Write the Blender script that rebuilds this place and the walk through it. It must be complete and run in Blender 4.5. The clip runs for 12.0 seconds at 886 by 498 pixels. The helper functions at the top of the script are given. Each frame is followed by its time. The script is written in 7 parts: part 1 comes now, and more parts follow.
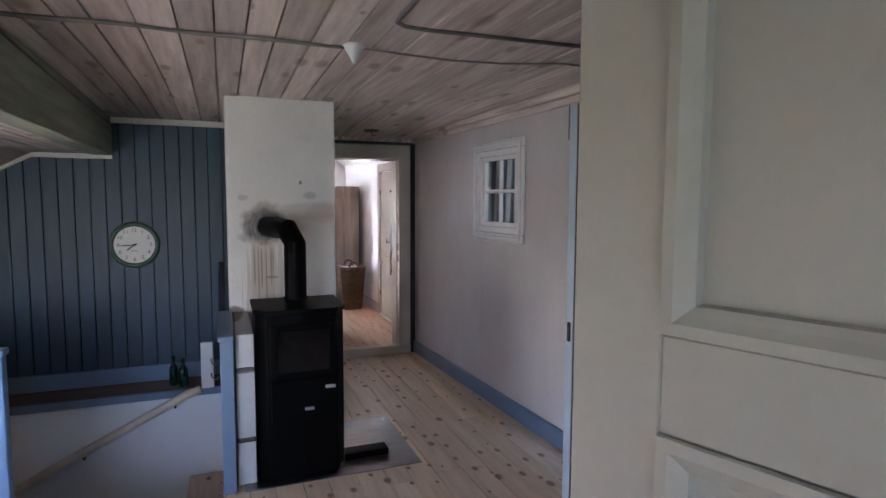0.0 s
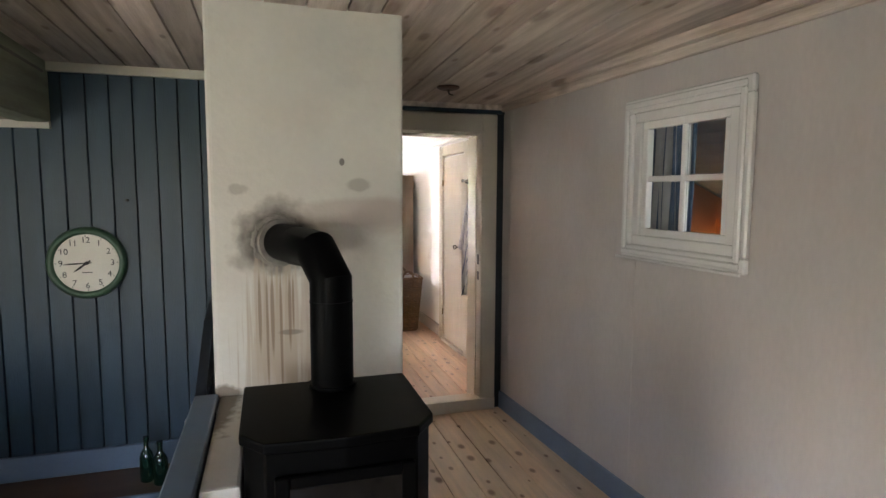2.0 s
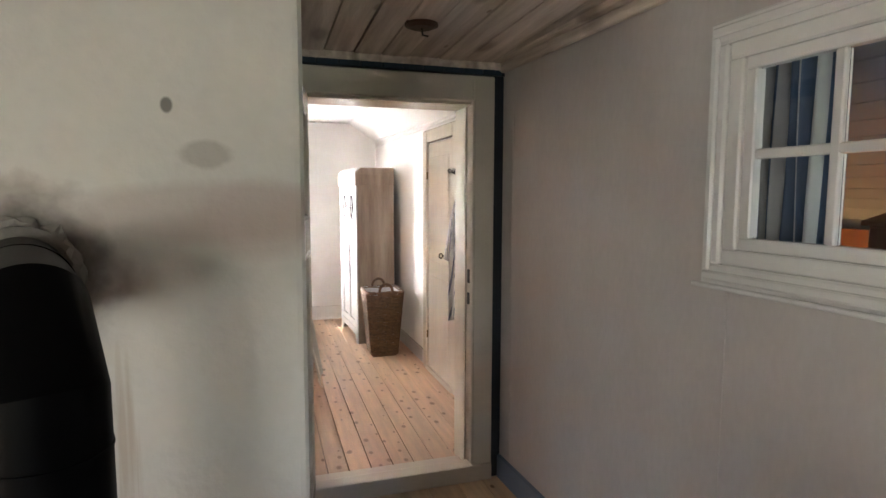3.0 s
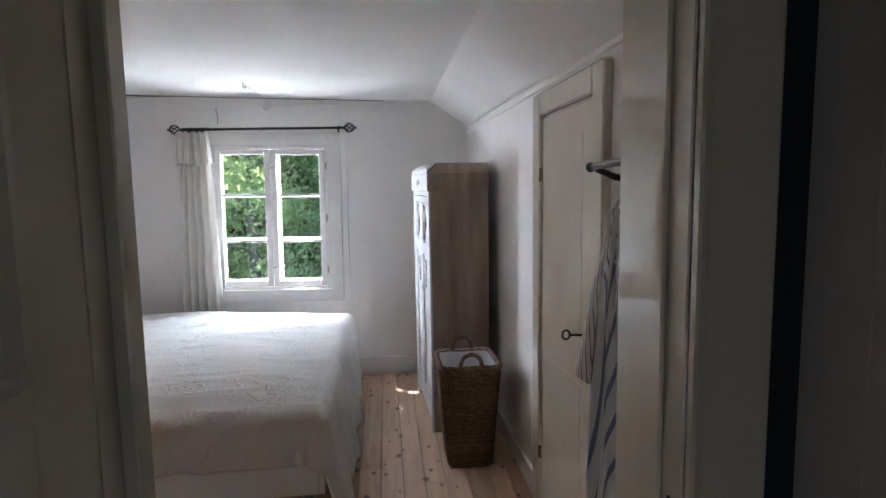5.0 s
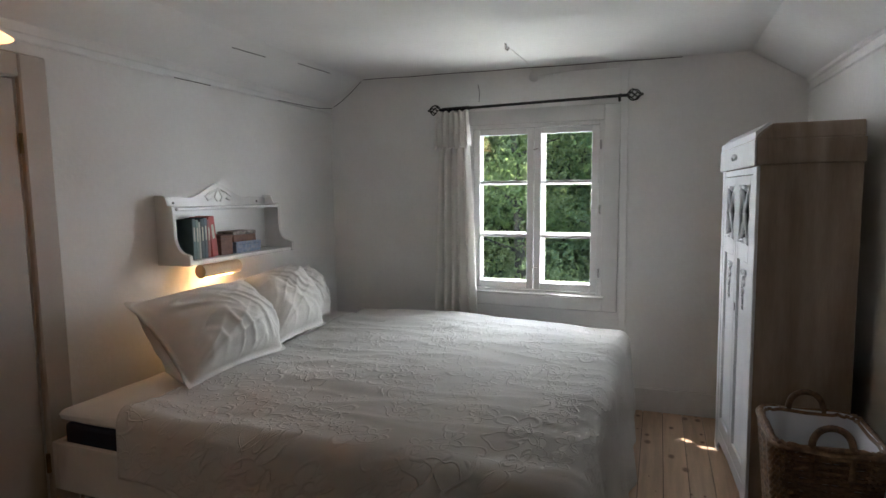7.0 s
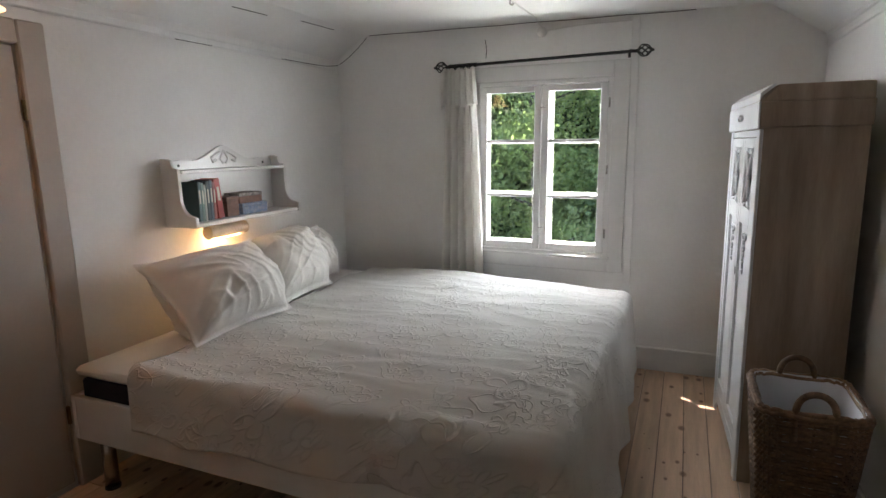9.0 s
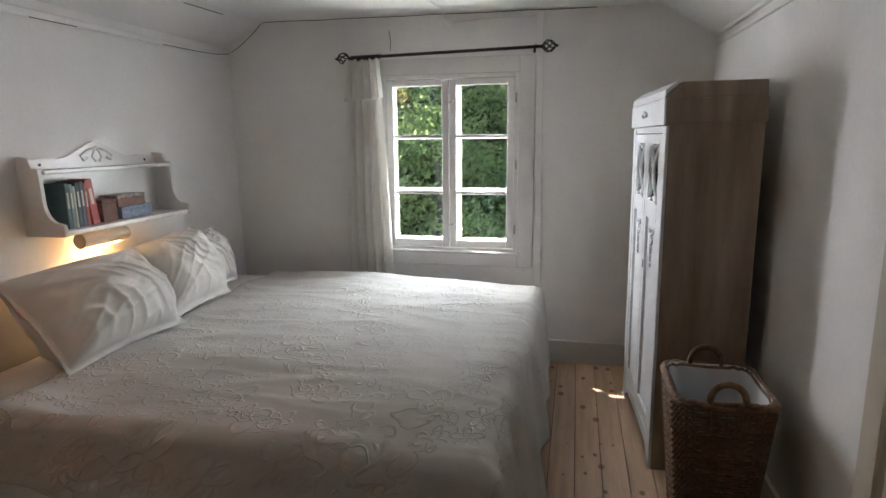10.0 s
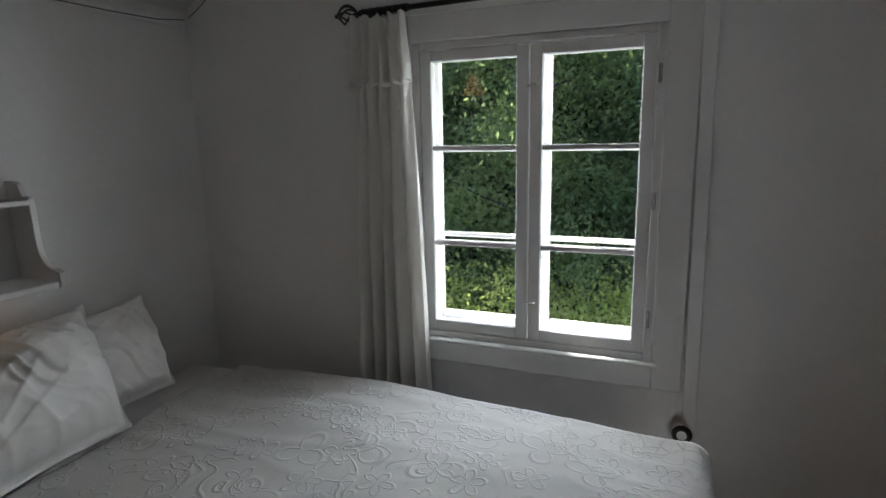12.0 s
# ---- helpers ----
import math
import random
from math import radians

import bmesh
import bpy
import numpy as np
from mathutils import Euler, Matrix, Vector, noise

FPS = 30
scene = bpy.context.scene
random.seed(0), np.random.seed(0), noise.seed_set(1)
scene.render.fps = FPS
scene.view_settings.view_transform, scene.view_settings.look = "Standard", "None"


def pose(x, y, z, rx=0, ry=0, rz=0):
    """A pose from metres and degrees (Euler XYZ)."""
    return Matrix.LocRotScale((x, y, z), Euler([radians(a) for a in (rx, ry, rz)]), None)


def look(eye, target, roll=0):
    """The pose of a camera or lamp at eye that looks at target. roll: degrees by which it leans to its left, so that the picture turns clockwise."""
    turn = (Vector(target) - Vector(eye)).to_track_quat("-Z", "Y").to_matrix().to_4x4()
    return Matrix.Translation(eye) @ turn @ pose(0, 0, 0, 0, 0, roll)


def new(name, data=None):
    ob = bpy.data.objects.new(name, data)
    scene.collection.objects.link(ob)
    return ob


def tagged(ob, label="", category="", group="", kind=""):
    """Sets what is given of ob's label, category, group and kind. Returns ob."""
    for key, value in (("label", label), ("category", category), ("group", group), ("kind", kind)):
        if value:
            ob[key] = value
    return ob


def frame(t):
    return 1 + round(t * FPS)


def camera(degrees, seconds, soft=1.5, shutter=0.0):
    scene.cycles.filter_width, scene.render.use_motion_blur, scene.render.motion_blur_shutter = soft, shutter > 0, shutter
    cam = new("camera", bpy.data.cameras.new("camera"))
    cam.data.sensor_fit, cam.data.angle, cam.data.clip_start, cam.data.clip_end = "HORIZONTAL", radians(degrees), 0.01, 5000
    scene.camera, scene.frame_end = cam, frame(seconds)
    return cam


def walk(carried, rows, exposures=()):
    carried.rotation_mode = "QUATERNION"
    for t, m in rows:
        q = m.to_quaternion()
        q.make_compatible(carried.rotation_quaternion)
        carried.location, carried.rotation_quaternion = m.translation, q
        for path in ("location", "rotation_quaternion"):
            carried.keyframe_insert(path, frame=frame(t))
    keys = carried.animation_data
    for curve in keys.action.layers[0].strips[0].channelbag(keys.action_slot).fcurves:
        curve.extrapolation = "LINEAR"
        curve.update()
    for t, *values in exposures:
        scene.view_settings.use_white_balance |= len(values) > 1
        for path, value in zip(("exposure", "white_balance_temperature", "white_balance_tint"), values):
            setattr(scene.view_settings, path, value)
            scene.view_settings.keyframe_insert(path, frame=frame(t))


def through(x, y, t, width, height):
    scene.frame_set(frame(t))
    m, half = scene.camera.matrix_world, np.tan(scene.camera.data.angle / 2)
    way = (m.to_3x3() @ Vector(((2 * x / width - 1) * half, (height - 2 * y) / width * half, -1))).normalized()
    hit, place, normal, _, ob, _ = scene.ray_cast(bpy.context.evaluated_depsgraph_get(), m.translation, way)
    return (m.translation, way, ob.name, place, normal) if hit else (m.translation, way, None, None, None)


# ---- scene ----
cam = camera(75.9, 12.0)
PATH = [
    (0, (0.356, 0.299, 1.486), (1.073, 2.159, 1.32), 0.2),
    (0.5, (0.32, 0.684, 1.48), (0.934, 2.58, 1.311), 0.2),
    (1, (0.328, 1.106, 1.464), (0.908, 3.011, 1.286), 0.1),
    (1.5, (0.421, 1.552, 1.473), (0.994, 3.459, 1.29), 0.1),
    (2, (0.567, 2.021, 1.494), (1.153, 3.923, 1.3), 0.2),
    (2.5, (0.748, 2.54, 1.478), (1.357, 4.435, 1.283), 0.0),
    (2.7, (0.838, 2.739, 1.448), (1.455, 4.631, 1.256), 0.2),
    (3.5, (1.205, 3.53, 1.495), (1.745, 5.45, 1.29), -0.2),
    (4.3, (1.473, 4.387, 1.542), (1.918, 6.325, 1.323), -0.7),
    (4.5, (1.51, 4.546, 1.551), (1.874, 6.5, 1.329), -0.8),
    (5, (1.546, 4.958, 1.552), (1.746, 6.936, 1.336), -0.9),
    (5.5, (1.538, 5.326, 1.532), (1.509, 7.313, 1.318), -1.0),
    (6, (1.487, 5.580, 1.495), (1.154, 7.543, 1.304), -1.0),
    (6.5, (1.420, 5.755, 1.462), (0.938, 7.687, 1.273), -1.0),
    (7, (1.442, 5.783, 1.436), (0.734, 7.644, 1.244), -0.9),
    (7.2, (1.462, 5.786, 1.432), (0.687, 7.615, 1.212), -1.0),
    (8.8, (1.548, 5.802, 1.487), (0.685, 7.572, 1.139), -1.1),
    (9, (1.545, 5.807, 1.486), (0.775, 7.617, 1.131), -1.1),
    (9.5, (1.520, 5.841, 1.491), (0.98, 7.731, 1.12), -1.1),
    (10, (1.461, 5.924, 1.493), (1.012, 7.835, 1.113), -1.1),
    (10.5, (1.408, 6.294, 1.498), (0.972, 8.207, 1.111), -1.1),
    (11, (1.331, 6.695, 1.521), (0.899, 8.61, 1.137), -1.2),
    (11.5, (1.223, 7.142, 1.525), (0.725, 9.043, 1.154), -1.3),
    (12, (1.144, 7.571, 1.539), (0.397, 9.389, 1.168), -1.6),
]
EXPO = [(0, 4.1, 5800, 25), (1.0, 4.95, 6300, 15), (1.6, 4.45, 6650, 16), (2.7, 4.5, 6850, 18), (4.3, 3.75, 5950, 14), (5.0, 2.95, 5850, 14), (5.6, 2.55, 5950, 12),
        (6.5, 1.95, 6200, 11), (9.0, 2.36, 6500, 12), (11, 1.92, 6350, 12), (11.5, 1.48, 6150, 10), (12, 1.0, 6150, 11)]
walk(cam, [(t, look(eye, target, roll)) for t, eye, target, roll in PATH], EXPO)

# ---- light ----
world = bpy.data.worlds.new("sky")
scene.world = world
world.use_nodes = True
wn = world.node_tree
sky = wn.nodes.new("ShaderNodeTexSky")
sky.sky_type, sky.sun_disc = "NISHITA", False
SUN_EL, SUN_AZ = radians(50), radians(-61)          # azimuth from +y towards +x
sky.sun_elevation, sky.sun_rotation = SUN_EL, SUN_AZ
wn.nodes["Background"].inputs[1].default_value = 0.15
wn.links.new(sky.outputs[0], wn.nodes["Background"].inputs[0])

sun = new("sun", bpy.data.lights.new("sun", "SUN"))
sun.data.energy, sun.data.angle, sun.data.color = 5.0, radians(0.6), (1.0, 0.95, 0.86)
sun_way = Vector((math.sin(SUN_AZ) * math.cos(SUN_EL), math.cos(SUN_AZ) * math.cos(SUN_EL), math.sin(SUN_EL)))
sun.matrix_world = look(sun_way * 30, (0, 0, 0))


def window_light(name, eye, target, w, h, power, color, spread=180):
    ob = new(name, bpy.data.lights.new(name, "AREA"))
    ob.data.shape, ob.data.size, ob.data.size_y, ob.data.energy, ob.data.color = "RECTANGLE", w, h, power, color
    ob.data.spread = radians(spread)
    ob.matrix_world = look(eye, target)
    return ob


window_light("sky_above_window", (0.64, 10.75, 2.95), (0.64, 8.7, 0.6), 2.2, 1.4, 70, (0.88, 0.95, 1.0))
window_light("sky_left_of_window", (-1.15, 10.75, 1.6), (1.4, 9.1, 1.2), 1.1, 1.7, 92, (0.95, 0.98, 1.0))
window_light("sky_beside_window", (2.05, 10.85, 1.5), (0.1, 9.0, 1.2), 1.3, 1.6, 32, (0.93, 0.98, 1.0))
window_light("sunlit_meadow_below", (0.64, 10.9, -0.35), (0.64, 8.6, 2.2), 2.2, 1.2, 34, (0.98, 1.0, 0.92))
window_light("daylight_hall", (-2.12, 2.6, 1.0), (0.2, 3.35, 1.45), 1.1, 0.80, 0.44, (0.95, 0.98, 1.0), 105)
window_light("daylight_hall_south", (-1.0, 0.07, 1.2), (-0.2, 4.0, 1.2), 1.0, 0.9, 0.40, (0.96, 0.98, 1.0), 105)
window_light("daylight_entry", (0.5, -1.92, 1.35), (0.6, 1.0, 1.25), 0.9, 1.1, 0.09, (1.0, 0.98, 0.97))
window_light("daylight_side_room", (3.05, 1.52, 1.35), (3.05, 3.0, 0.9), 0.8, 1.0, 0.36, (0.82, 0.93, 1.0))


# ---- materials ----
def _node(nt, kind, **values):
    n = nt.nodes.new(kind)
    for key, value in values.items():
        n.inputs[key].default_value = value
    return n


def mat(name, col, rough=0.6, var=0.12, scale=4.0, bump=0.12, bscale=90.0, stretch=(1, 1, 1), metal=0.0, col2=None, blot=0.5,
        rand=0.0, knots=0.0, coat=0.0, spec=0.5, dist=0.003, knot_cell=(6.5, 2.2, 0), island=0.0):
    """Colour with broad blotches and fine grain, knots where asked, and a fine relief."""
    m = bpy.data.materials.new(name)
    m.use_nodes = True
    nt = m.node_tree
    b = nt.nodes["Principled BSDF"]
    b.inputs["Roughness"].default_value, b.inputs["Metallic"].default_value = rough, metal
    b.inputs["Coat Weight"].default_value, b.inputs["Specular IOR Level"].default_value = coat, spec
    geo = nt.nodes.new("ShaderNodeNewGeometry")
    info = nt.nodes.new("ShaderNodeObjectInfo")
    shift = nt.nodes.new("ShaderNodeVectorMath")
    shift.operation = "MULTIPLY_ADD"
    comb = nt.nodes.new("ShaderNodeCombineXYZ")
    mul = nt.nodes.new("ShaderNodeMath")
    mul.operation = "MULTIPLY"
    mul.inputs[1].default_value = 7.0 if rand else 0.0
    nt.links.new(info.outputs["Random"], mul.inputs[0])
    for i in range(3):
        nt.links.new(mul.outputs[0], comb.inputs[i])
    nt.links.new(geo.outputs["Position"], shift.inputs[0])
    shift.inputs[1].default_value = stretch
    nt.links.new(comb.outputs[0], shift.inputs[2])
    big = _node(nt, "ShaderNodeTexNoise", Scale=scale, Detail=4.0, Roughness=0.55)
    fine = _node(nt, "ShaderNodeTexNoise", Scale=bscale, Detail=3.0)
    nt.links.new(shift.outputs[0], big.inputs["Vector"])
    nt.links.new(shift.outputs[0], fine.inputs["Vector"])
    ramp = nt.nodes.new("ShaderNodeMapRange")
    ramp.inputs["From Min"].default_value, ramp.inputs["From Max"].default_value = 0.3, 0.7
    nt.links.new(big.outputs["Fac"], ramp.inputs[0])
    mix = nt.nodes.new("ShaderNodeMix")
    mix.data_type = "RGBA"
    dark = col2 or tuple(c * (1 - 2.2 * var) for c in col)
    mix.inputs[6].default_value, mix.inputs[7].default_value = (*dark, 1), (*col, 1)
    nt.links.new(ramp.outputs[0], mix.inputs[0])
    out = mix.outputs[2]
    grain = nt.nodes.new("ShaderNodeMix")
    grain.data_type, grain.blend_type = "RGBA", "MULTIPLY"
    gr = nt.nodes.new("ShaderNodeMapRange")
    gr.inputs["To Min"].default_value, gr.inputs["To Max"].default_value = 1 - var * blot * 2, 1 + var * blot
    nt.links.new(fine.outputs["Fac"], gr.inputs[0])
    grain.inputs[0].default_value = 1.0
    nt.links.new(out, grain.inputs[6])
    nt.links.new(gr.outputs[0], grain.inputs[7])
    out = grain.outputs[2]
    if rand:
        rr = nt.nodes.new("ShaderNodeMapRange")
        rr.inputs["To Min"].default_value, rr.inputs["To Max"].default_value = 1 - rand, 1 + rand
        nt.links.new(info.outputs["Random"], rr.inputs[0])
        rm = nt.nodes.new("ShaderNodeMix")
        rm.data_type, rm.blend_type = "RGBA", "MULTIPLY"
        rm.inputs[0].default_value = 1.0
        nt.links.new(out, rm.inputs[6])
        nt.links.new(rr.outputs[0], rm.inputs[7])
        out = rm.outputs[2]
    if island:
        ir = nt.nodes.new("ShaderNodeMapRange")
        ir.inputs["To Min"].default_value, ir.inputs["To Max"].default_value = 1 - island, 1 + island
        nt.links.new(geo.outputs["Random Per Island"], ir.inputs[0])
        im = nt.nodes.new("ShaderNodeMix")
        im.data_type, im.blend_type = "RGBA", "MULTIPLY"
        im.inputs[0].default_value = 1.0
        nt.links.new(out, im.inputs[6])
        nt.links.new(ir.outputs[0], im.inputs[7])
        out = im.outputs[2]
    if knots:
        kv = nt.nodes.new("ShaderNodeVectorMath")
        kv.operation = "MULTIPLY"
        kv.inputs[1].default_value = knot_cell
        nt.links.new(geo.outputs["Position"], kv.inputs[0])
        vor = _node(nt, "ShaderNodeTexVoronoi", Scale=1.0)
        vor.voronoi_dimensions = "2D"
        nt.links.new(kv.outputs[0], vor.inputs["Vector"])
        kr = nt.nodes.new("ShaderNodeMapRange")
        kr.inputs["From Min"].default_value, kr.inputs["From Max"].default_value = 0.07, 0.15
        kr.inputs["To Min"].default_value, kr.inputs["To Max"].default_value = knots, 0.0
        sep = nt.nodes.new("ShaderNodeSeparateColor")
        nt.links.new(vor.outputs["Color"], sep.inputs[0])
        size = _node(nt, "ShaderNodeMapRange")
        size.inputs["To Min"].default_value, size.inputs["To Max"].default_value = 0.35, 1.7
        nt.links.new(sep.outputs[1], size.inputs[0])
        rel = nt.nodes.new("ShaderNodeMath")
        rel.operation = "DIVIDE"
        nt.links.new(vor.outputs["Distance"], rel.inputs[0])
        nt.links.new(size.outputs[0], rel.inputs[1])
        nt.links.new(rel.outputs[0], kr.inputs[0])
        some = nt.nodes.new("ShaderNodeMath")
        some.operation = "GREATER_THAN"
        some.inputs[1].default_value = 0.38
        nt.links.new(sep.outputs[0], some.inputs[0])
        kept = nt.nodes.new("ShaderNodeMath")
        kept.operation = "MULTIPLY"
        nt.links.new(kr.outputs[0], kept.inputs[0])
        nt.links.new(some.outputs[0], kept.inputs[1])
        km = nt.nodes.new("ShaderNodeMix")
        km.data_type = "RGBA"
        km.inputs[7].default_value = (col[0] * 0.22, col[1] * 0.14, col[2] * 0.10, 1)
        nt.links.new(kept.outputs[0], km.inputs[0])
        nt.links.new(out, km.inputs[6])
        out = km.outputs[2]
    nt.links.new(out, b.inputs["Base Color"])
    if bump:
        bp = _node(nt, "ShaderNodeBump", Strength=bump, Distance=dist)
        nt.links.new(fine.outputs["Fac"], bp.inputs["Height"])
        nt.links.new(bp.outputs[0], b.inputs["Normal"])
    return m


def glass(name, tint=(1, 1, 1), rough=0.0):
    m = bpy.data.materials.new(name)
    m.use_nodes = True
    b = m.node_tree.nodes["Principled BSDF"]
    b.inputs["Base Color"].default_value = (*tint, 1)
    b.inputs["Transmission Weight"].default_value, b.inputs["Roughness"].default_value, b.inputs["IOR"].default_value = 1.0, rough, 1.45
    return m


def glow(name, col, strength):
    m = bpy.data.materials.new(name)
    m.use_nodes = True
    b = m.node_tree.nodes["Principled BSDF"]
    b.inputs["Base Color"].default_value = (*col, 1)
    b.inputs["Emission Color"].default_value, b.inputs["Emission Strength"].default_value = (*col, 1), strength
    return m


M = dict(
    wall_bed=mat("white_limewash", (0.86, 0.85, 0.835), 0.85, 0.05, 1.3, 0.25, 45, dist=0.006),
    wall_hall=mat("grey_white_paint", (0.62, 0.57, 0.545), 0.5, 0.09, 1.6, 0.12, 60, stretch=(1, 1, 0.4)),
    ceil_bed=mat("white_ceiling_paint", (0.86, 0.86, 0.85), 0.8, 0.05, 1.2, 0.12, 50),
    ceil_hall=mat("whitewashed_boards", (0.72, 0.63, 0.56), 0.7, 0.17, 2.6, 0.4, 30, stretch=(9, 0.6, 9), col2=(0.42, 0.34, 0.285), knots=0.55, knot_cell=(5.5, 2.2, 0), island=0.22),
    # green light from the garden is mixed into the beam's colour
    beam=mat("weathered_beam_green_lit", (0.40, 0.42, 0.31), 0.75, 0.18, 3.0, 0.3, 30, stretch=(7, 0.7, 7)),
    blue=mat("blue_painted_boards", (0.024, 0.054, 0.083), 0.45, 0.14, 2.5, 0.18, 60, stretch=(4, 4, 0.5), rand=0.10),
    blue_trim=mat("blue_gloss_trim", (0.165, 0.225, 0.315), 0.35, 0.08, 3, 0.1, 60),
    blue_dark=mat("dark_blue_board_and_gap", (0.014, 0.019, 0.028), 0.5, 0.15, 3, 0.1, 60),
    floor_hall=mat("scrubbed_pine_floor", (0.72, 0.54, 0.365), 0.42, 0.12, 3.0, 0.22, 40, stretch=(9, 0.7, 1), rand=0.10, knots=0.92, knot_cell=(9.0, 5.6, 0)),
    floor_bed=mat("pine_floor", (0.72, 0.485, 0.325), 0.36, 0.14, 3.0, 0.2, 40, stretch=(9, 0.7, 1), rand=0.13, knots=0.9, knot_cell=(11.0, 7.0, 0)),
    trim=mat("cream_trim_paint", (0.70, 0.64, 0.55), 0.35, 0.06, 3, 0.1, 70),
    trim_white=mat("white_gloss_paint", (0.80, 0.79, 0.77), 0.22, 0.05, 3, 0.10, 40),
    door_cream=mat("cream_door_paint", (0.47, 0.42, 0.375), 0.42, 0.05, 2.5, 0.14, 70),
    door_gloss=mat("cream_gloss_door", (0.75, 0.70, 0.60), 0.10, 0.04, 2.2, 0.35, 7, dist=0.014, stretch=(1, 1, 0.5)),
    plaster=mat("chimney_plaster", (0.70, 0.67, 0.62), 0.85, 0.06, 2.2, 0.3, 40, dist=0.006),
    dark_wood=mat("dark_brown_wood", (0.13, 0.065, 0.035), 0.5, 0.2, 4, 0.2, 60, stretch=(1, 1, 0.3)),
    ledge=mat("brown_ledge_wood", (0.16, 0.085, 0.05), 0.5, 0.2, 4, 0.2, 60, stretch=(0.4, 2, 2)),
    black=mat("black_stove_steel", (0.003, 0.003, 0.0032), 0.42, 0.2, 6, 0.06, 300, spec=0.05),
    iron=mat("black_wrought_iron", (0.015, 0.014, 0.014), 0.5, 0.2, 20, 0.2, 200),
    steel=mat("brushed_steel", (0.33, 0.33, 0.33), 0.32, 0.12, 6, 0.08, 120, metal=1.0, stretch=(1, 8, 1)),
    concrete=mat("cement_repair", (0.27, 0.25, 0.225), 0.9, 0.15, 20, 0.5, 120),
    white_plain=mat("white_plastic", (0.75, 0.74, 0.72), 0.4, 0.03, 4, 0.0),
)


# ---- geometry helpers ----
def box(bm, x0, x1, y0, y1, z0, z1):
    vs = [bm.verts.new((x, y, z)) for x in (x0, x1) for y in (y0, y1) for z in (z0, z1)]
    for f in ((0, 1, 3, 2), (4, 6, 7, 5), (0, 4, 5, 1), (2, 3, 7, 6), (0, 2, 6, 4), (1, 5, 7, 3)):
        bm.faces.new([vs[i] for i in f])
    return vs


def bevel(bm, w, seg=1):
    bmesh.ops.recalc_face_normals(bm, faces=bm.faces)
    bmesh.ops.bevel(bm, geom=list(bm.edges), offset=w, segments=seg, affect="EDGES", profile=0.6, clamp_overlap=True)
    return bm


def bbox(x0, x1, y0, y1, z0, z1, w=0.004, seg=1):
    bm = bmesh.new()
    box(bm, x0, x1, y0, y1, z0, z1)
    return bevel(bm, w, seg) if w else bm


def prism(bm, pts, axis, a, b):
    """A polygon in the plane across the axis, drawn out from a to b."""
    def at(p, c):
        return {"x": (c, p[0], p[1]), "y": (p[0], c, p[1]), "z": (p[0], p[1], c)}[axis]
    lo, hi = [bm.verts.new(at(p, a)) for p in pts], [bm.verts.new(at(p, b)) for p in pts]
    n = len(pts)
    bm.faces.new(lo), bm.faces.new(hi[::-1])
    for i in range(n):
        bm.faces.new((lo[i], hi[i], hi[(i + 1) % n], lo[(i + 1) % n]))
    bmesh.ops.recalc_face_normals(bm, faces=bm.faces)
    return bm


def tube(bm, pts, r, seg=10, caps=True, closed=False):
    """A round bar along a line; r may be one radius or one for each point."""
    pts = [Vector(p) for p in pts]
    n = len(pts)
    rs = r if isinstance(r, (list, tuple)) else [r] * n
    rings, up = [], None
    for i, p in enumerate(pts):
        a = pts[(i - 1) % n] if closed or i else p
        b = pts[(i + 1) % n] if closed or i < n - 1 else p
        d = (b - a).normalized()
        if up is None:
            up = d.orthogonal().normalized()
        up = (up - d * up.dot(d)).normalized()
        side = d.cross(up)
        rings.append([bm.verts.new(p + rs[i] * (math.cos(q) * up + math.sin(q) * side)) for q in [2 * math.pi * k / seg for k in range(seg)]])
    for i in range(n if closed else n - 1):
        u, v = rings[i], rings[(i + 1) % n]
        for k in range(seg):
            bm.faces.new((u[k], u[(k + 1) % seg], v[(k + 1) % seg], v[k]))
    if caps and not closed:
        bm.faces.new(rings[0][::-1]), bm.faces.new(rings[-1])
    bmesh.ops.recalc_face_normals(bm, faces=bm.faces)
    return bm


def lathe(bm, profile, centre, axis="z", seg=24, caps=True):
    """profile: (radius, along)."""
    cx, cy, cz = centre
    rings = []
    for r, h in profile:
        ring = []
        for k in range(seg):
            q = 2 * math.pi * k / seg
            c, s = r * math.cos(q), r * math.sin(q)
            ring.append(bm.verts.new({"z": (cx + c, cy + s, cz + h), "y": (cx + c, cy + h, cz + s), "x": (cx + h, cy + c, cz + s)}[axis]))
        rings.append(ring)
    for u, v in zip(rings, rings[1:]):
        for k in range(seg):
            bm.faces.new((u[k], u[(k + 1) % seg], v[(k + 1) % seg], v[k]))
    if caps:
        bm.faces.new(rings[0][::-1]), bm.faces.new(rings[-1])
    bmesh.ops.recalc_face_normals(bm, faces=bm.faces)
    return bm


def sheet(bm, nu, nv, fn):
    """A grid of nu x nv faces; fn(u, v) gives the place for u, v from 0 to 1."""
    g = [[bm.verts.new(fn(i / nu, j / nv)) for j in range(nv + 1)] for i in range(nu + 1)]
    for i in range(nu):
        for j in range(nv):
            bm.faces.new((g[i][j], g[i + 1][j], g[i + 1][j + 1], g[i][j + 1]))
    return g


def mesh(name, bm, material, smooth=False):
    data = bpy.data.meshes.new(name)
    bm.to_mesh(data)
    bm.free()
    data.materials.append(material)
    if smooth:
        data.shade_smooth()
    return data


